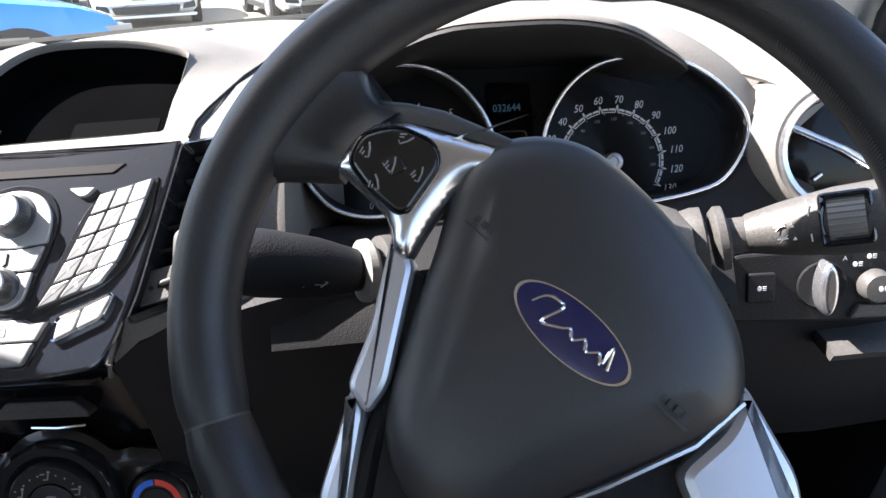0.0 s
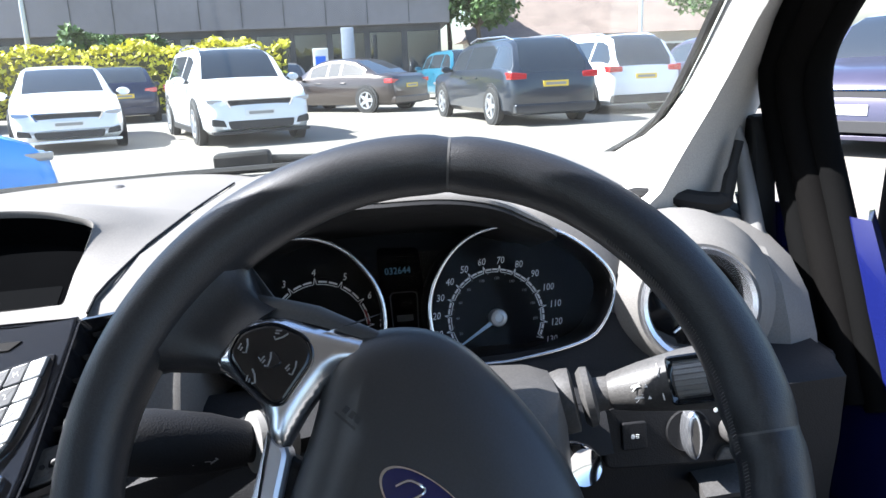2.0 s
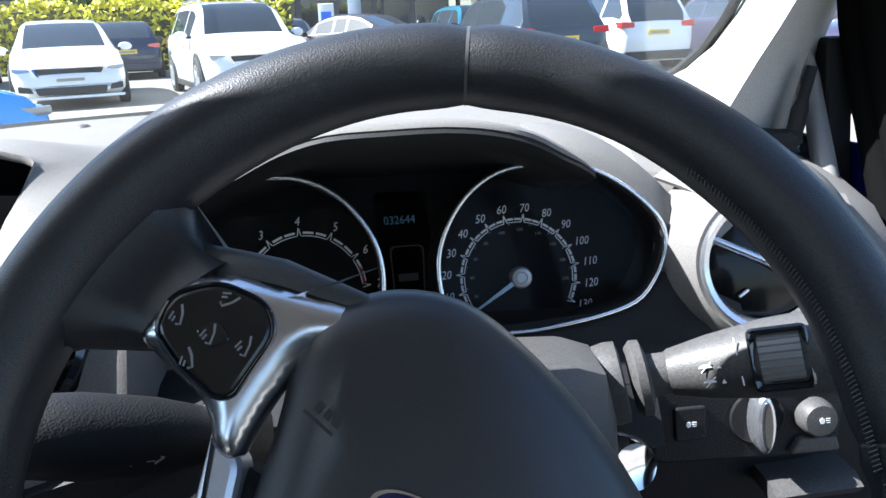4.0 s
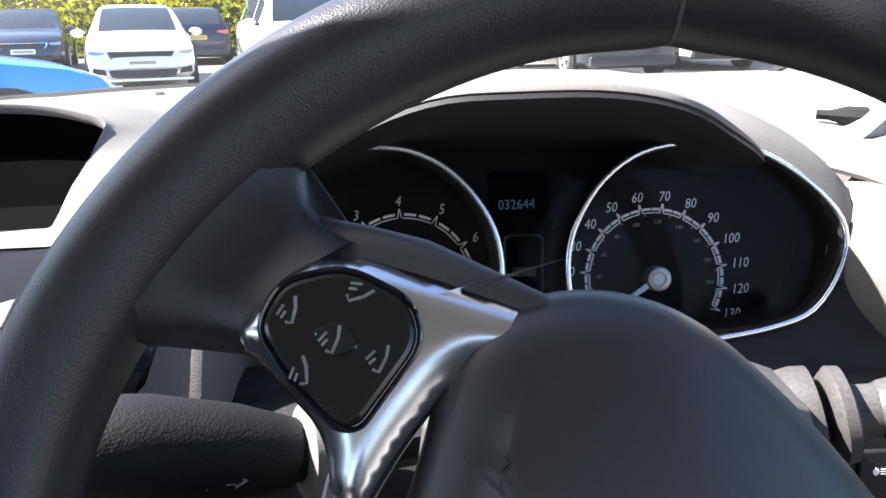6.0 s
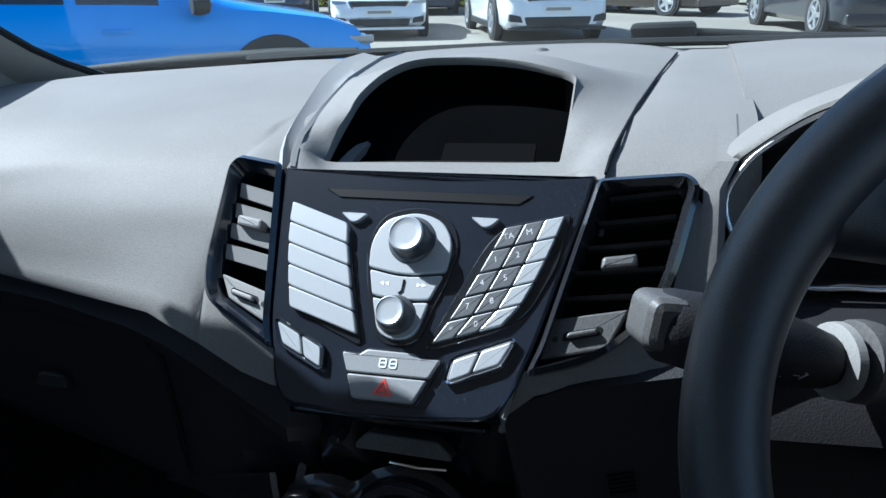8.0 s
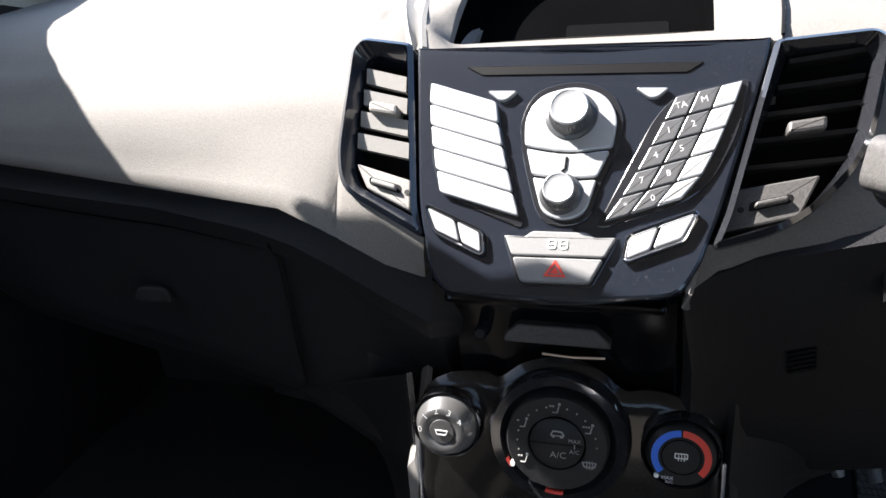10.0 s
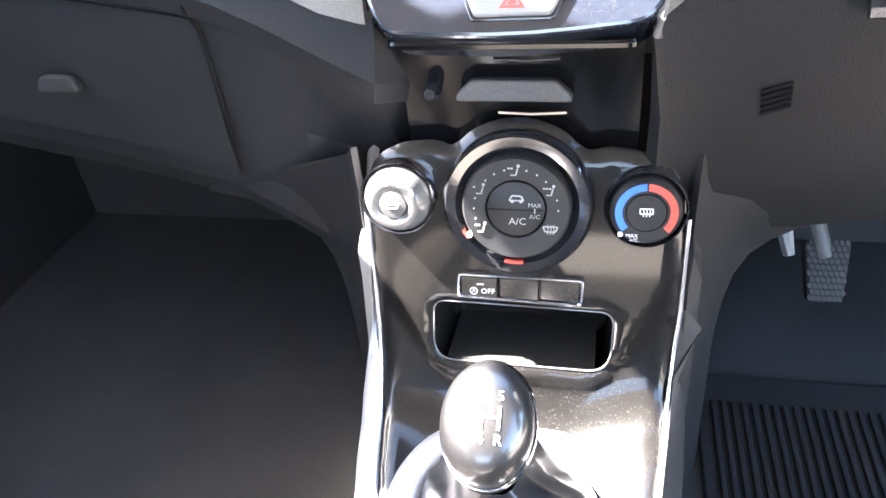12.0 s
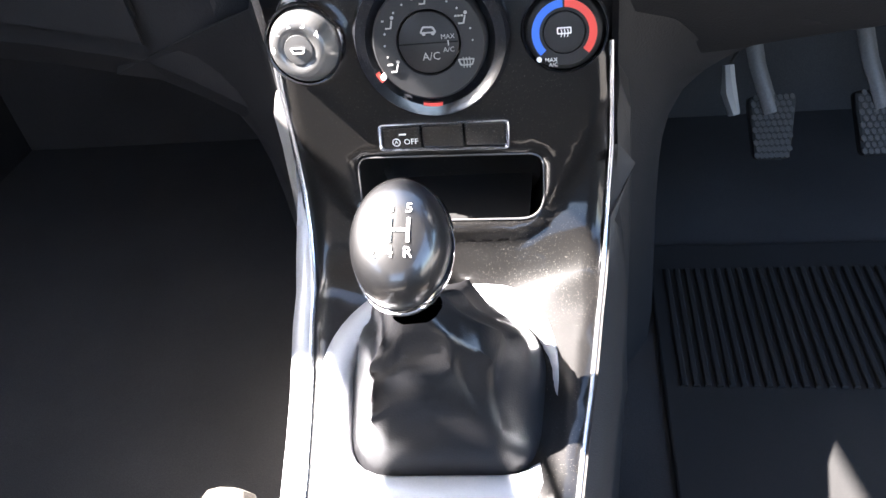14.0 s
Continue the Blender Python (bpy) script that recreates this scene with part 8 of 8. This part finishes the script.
    car.matrix_world = Matrix.Translation(slope) @ Matrix.Rotation(radians(2.75), 4, "Y") @ Matrix.Rotation(turn, 4, "Z")
    return car


WHITE = paint("white_car_paint", (0.78, 0.79, 0.80))
ANTHRACITE = paint("blue_black_car_paint", (0.018, 0.024, 0.035), 0.2)
BROWN = paint("brown_metallic_paint", (0.055, 0.042, 0.038), 0.4)
TEAL = paint("teal_car_paint", (0.02, 0.14, 0.22), 0.3)
PURPLE = paint("dark_plum_paint", (0.05, 0.045, 0.075), 0.3)
BRIGHT = paint("bright_blue_car_paint", (0.018, 0.30, 0.88), 0.1)
SILVERC = paint("silver_car_paint", (0.45, 0.46, 0.48), 0.5)
NAVYC = paint("navy_car_paint", (0.015, 0.02, 0.05), 0.2)

make_car((-6.10, 14.6), (0.40, -0.916), (4.69, 1.83, 1.46), "hatch", WHITE, "white hatchback parked facing the cabin")
make_car((-2.95, 14.6), (0.41, -0.91), (4.70, 1.90, 1.68), "suv", WHITE, "white sport utility car with roof rails and black sills", True, skirt=True)
make_car((2.70, 16.3), (-0.25, 0.97), (5.05, 1.95, 1.66), "suv", ANTHRACITE, "dark blue-black sport utility car seen from behind", True)
make_car((5.15, 18.2), (-0.25, 0.97), (4.8, 1.90, 1.70), "suv", WHITE, "white tall estate car beside the dark one", True, skirt=True)
make_car((8.2, 18.0), (-0.25, 0.97), (4.6, 1.85, 1.62), "suv", PURPLE, "dark plum car at the row's end")
make_car((-1.2, 22.0), (-0.8, 0.6), (4.85, 1.86, 1.47), "saloon", BROWN, "brown metallic saloon parked across the row")
make_car((2.3, 26.5), (-0.25, 0.97), (4.5, 1.85, 1.66), "suv", TEAL, "teal sport utility car behind the row")
make_car((-7.6, 22.0), (-0.35, 0.94), (4.3, 1.80, 1.50), "hatch", NAVYC, "navy hatchback with red tail lamps")
make_car((-11.0, 19.5), (0.40, -0.916), (4.4, 1.80, 1.50), "hatch", NAVYC, "navy hatchback at the row's far end")
make_car((-3.6, 26.0), (0.3, -0.95), (4.2, 1.75, 1.46), "hatch", SILVERC, "silver hatchback behind the white one")
make_car((7.2, 9.2), (-0.8, -0.6), (4.7, 1.88, 1.65), "suv", PURPLE, "dark plum sport utility car beyond the open door")
make_car((-4.30, 4.45), (0.73, 0.68), (4.2, 1.78, 1.48), "hatch", BRIGHT, "bright blue hatchback close by with a black mirror")

# ---- buildings, hedge and trees behind ----
CLAD = material("grey_cladding", (0.20, 0.19, 0.20), 0.6, grain=0.05, grain_size=4, stain=0.12, stain_size=0.4)
DARKWALL = material("dark_shopfront", (0.05, 0.05, 0.055), 0.4, stain=0.3, stain_size=0.8)
TILE = material("brown_roof_tiles", (0.16, 0.12, 0.10), 0.8, grain=0.2, grain_size=12, stain=0.2, stain_size=0.7, bump=0.5, bump_size=8)
BRICK = material("pale_render", (0.45, 0.40, 0.34), 0.8, stain=0.12, stain_size=0.6)


def outdoors(bm):
    for v in bm.verts:
        v.co = TILT @ v.co
    return bm


hall = thing("showroom", (0, 0, 0), "grey clad showroom with a dark glazed ground floor", "building", cabin=False)
part("ground_floor", outdoors(block(fresh(), (-26, 34, -0.3), (2.4, 46, 3.0))), DARKWALL, hall, "dark ground floor wall")
part("cladding", outdoors(block(fresh(), (-26.5, 33.6, 3.0), (2.8, 46.5, 8.0), 0.05)), CLAD, hall, "grey cladding")
for i in range(17):
    x = -25.5 + 1.65 * i
    w = part("window", outdoors(block(fresh(), (x, 33.93, 0.5), (x + 1.4, 34.05, 2.7), 0.02)), TINT, hall, "dark shop window")
for i in range(16):
    x = -26 + 1.8 * i
    part("panel_joint", outdoors(block(fresh(), (x, 33.57, 3.05), (x + 0.03, 33.62, 7.9))), DARKWALL, hall)
part("upper_window", outdoors(block(fresh(), (0.4, 33.5, 4.0), (1.6, 33.62, 5.6), 0.02)), material("pale_blue_window", (0.25, 0.42, 0.6), 0.15, coat=0.5), hall, "pale blue upper window")
part("swoosh", outdoors(prism(fresh(), Plane((-5.5, 33.58, 4.4), (1, 0, 0), (0, 0, 1)), spline([(0, 0), (0.35, 0.5), (0.5, 1.1), (0.9, 1.5), (0.6, 1.0), (0.55, 0.4)], 4), 0, 0.03)), material("orange_sign", (0.75, 0.15, 0.03), 0.5), hall, "orange sign shape")
sign = thing("sign_board", (0, 0, 0), "white sign board on a post by the building", "sign", cabin=False)
part("board", outdoors(block(fresh(), (-2.9, 30, 1.0), (-2.3, 30.06, 2.0), 0.02)), PLATE_W, sign, "white board")
part("post", outdoors(block(fresh(), (-2.63, 30.06, 0), (-2.57, 30.12, 2.0))), SATIN, sign)
part("bars", outdoors(block(fresh(), (-2.8, 29.985, 1.3), (-2.4, 29.999, 1.7))), BLUE, sign)
totem = solid("totem_sign", outdoors(block(fresh(), (-1.75, 30, 0), (-1.25, 30.25, 2.75), 0.03)), material("grey_totem", (0.3, 0.33, 0.38), 0.4, stain=0.1), "tall grey totem sign", "sign", cabin=False)
house = thing("house", (0, 0, 0), "brown tiled house beyond the car park", "house", cabin=False)
part("wall", outdoors(block(fresh(), (5.0, 42, -1), (24, 52, 2.6))), BRICK, house, "pale rendered wall")
part("roof", outdoors(loft(fresh(), [[(x0, y, z) for x0, y, z in ((a, 41.3, 2.5), (b, 46.5, 5.6), (b, 47.5, 5.6), (a, 52.5, 2.5))] for a, b in ((4.4, 7.0), (24.6, 22.0))])), TILE, house, "brown tiled hipped roof")
part("lean_to_roof", outdoors(loft(fresh(), [[(x, 38.5, 1.9), (x, 41.9, 3.0), (x, 41.9, 2.85), (x, 38.5, 1.75)] for x in (4.2, 11.0)])), TILE, house, "low tiled roof")
part("lean_to", outdoors(block(fresh(), (4.5, 39, -1), (10.7, 42, 1.8))), BRICK, house)
for x in (12.2, 15.0, 18.0):
    w = part("window", outdoors(block(fresh(), (x, 41.9, 0.6), (x + 1.5, 42.04, 1.9), 0.02)), TINT, house, "dark window")
    part("frame", outdoors(band(fresh(), Plane((x + 0.75, 41.9, 1.25), (1, 0, 0), (0, 0, 1)), [(-0.82, -0.72), (0.82, -0.72), (0.82, 0.72), (-0.82, 0.72)], [(-0.72, -0.62), (0.72, -0.62), (0.72, 0.62), (-0.72, 0.62)], 0, 0.05)), PLATE_W, w)


def lamp_post(x, y, h):
    p = thing("lamp_post", (0, 0, 0), "slim grey lamp post", "lamp post", "lamp posts", cabin=False)
    part("post", outdoors(tube(fresh(), [(x, y, 0), (x, y, h * 0.5), (x, y, h)], [0.09, 0.075, 0.06], 10)), SILVERC, p, "grey tapering post")
    part("head", outdoors(block(fresh(), (x - 0.5, y - 0.12, h), (x + 0.5, y + 0.12, h + 0.12), 0.04)), SILVERC, p)


lamp_post(9.2, 27.0, 7.0)
lamp_post(-11.6, 25.5, 7.0)


def leaves(name, n, place, size, mat, label, category, seed):
    """Many small leaf blades over a shape given by place(rng)."""
    rng = random.Random(seed)
    verts, faces = [], []
    for i in range(n):
        c = TILT @ Vector(place(rng))
        a = Vector((rng.uniform(-1, 1), rng.uniform(-1, 1), rng.uniform(-0.6, 1))).normalized()
        b = a.cross(Vector((rng.uniform(-1, 1), rng.uniform(-1, 1), rng.uniform(-1, 1)))).normalized()
        s = size * rng.uniform(0.6, 1.3)
        k = len(verts)
        verts += [c - a * s, c + b * s * 0.5, c + a * s, c - b * s * 0.5]
        faces.append((k, k + 1, k + 2, k + 3))
    me = bpy.data.meshes.new(name)
    me.from_pydata(verts, [], faces)
    me.materials.append(mat)
    return me


HEDGE = material("yellow_green_leaves", (0.60, 0.56, 0.04), 0.6, island=0.45)
LEAF = material("green_leaves", (0.07, 0.13, 0.03), 0.6, island=0.5)
def hedge_at(r):
    x = r.uniform(-22, -3.2)
    top = 2.05 + 0.12 * math.sin(x * 2.1) + 0.08 * math.sin(x * 5.3)
    side = r.random()
    if side < 0.45:
        return (x, 24.6 + r.uniform(-0.15, 0.15), r.uniform(0.1, top))
    return (x, r.uniform(24.6, 26.0), top + r.gauss(0, 0.06))
tagged(new("hedge", leaves("hedge", 9000, hedge_at, 0.11, HEDGE, "", "", 3)), "clipped yellow-green hedge along the car park", "hedge", kind="stuff")
# dark filling whose colour stands for the shade among the leaves
solid("hedge_core", outdoors(block(fresh(), (-22, 24.75, 0), (-3.3, 25.9, 1.95), 0.1)), material("hedge_shade", (0.05, 0.05, 0.015), 0.9, grain=0.4, grain_size=15), "dark block inside the hedge, coloured for shade between the leaves", "hedge", cabin=False)


def tree(x, y, h, r, seed, label):
    t = thing("tree", (0, 0, 0), label, "tree", cabin=False)
    rng = random.Random(seed)
    part("trunk", outdoors(tube(fresh(), [(x, y, 0), (x + 0.1, y, h * 0.3), (x, y + 0.1, h * 0.6)], [0.16, 0.12, 0.07], 10)), material("bark", (0.09, 0.07, 0.05), 0.9, grain=0.3, grain_size=20), t, "grey-brown trunk")
    clumps = []
    for i in range(14):
        a, e, q = rng.uniform(0, 6.28), rng.uniform(-0.4, 1.2), rng.uniform(0.4, 1.0)
        clumps.append((x + r * q * math.cos(a) * math.cos(e), y + r * q * math.sin(a) * math.cos(e), h * 0.62 + r * 0.9 * q * math.sin(e), r * rng.uniform(0.28, 0.5)))
    bm = fresh()
    for c in clumps:
        tube(bm, [(x, y, h * 0.45), (lerp(x, c[0], 0.6), lerp(y, c[1], 0.6), lerp(h * 0.5, c[2], 0.7)), c[:3]], [0.05, 0.03, 0.012], 5)
    part("limbs", outdoors(bm), material("limb_bark", (0.09, 0.07, 0.05), 0.9, grain=0.3, grain_size=20), t)
    def place(rg):
        c = rg.choice(clumps)
        v = Vector((rg.gauss(0, 1), rg.gauss(0, 1), rg.gauss(0, 1))).normalized() * c[3] * rg.uniform(0.55, 1.05)
        return (c[0] + v.x, c[1] + v.y, c[2] + v.z * 0.85)
    me = leaves("crown", 4200, place, 0.16, LEAF, "", "", seed)
    ob = tagged(new("crown", me), "green leafy crown", kind="stuff")
    ob.parent = t


tree(4.1, 34.5, 6.0, 2.0, 5, "leafy green tree beside the showroom")
tree(3.0, 38.0, 7.5, 2.4, 6, "leafy green tree behind the showroom's corner")
tree(-10.6, 27.4, 3.2, 1.1, 7, "small bushy tree above the hedge")
tree(-8.7, 27.2, 2.9, 0.9, 8, "small bushy tree above the hedge")
tree(14.5, 33.0, 7.0, 2.6, 9, "leafy green tree beyond the parked cars")
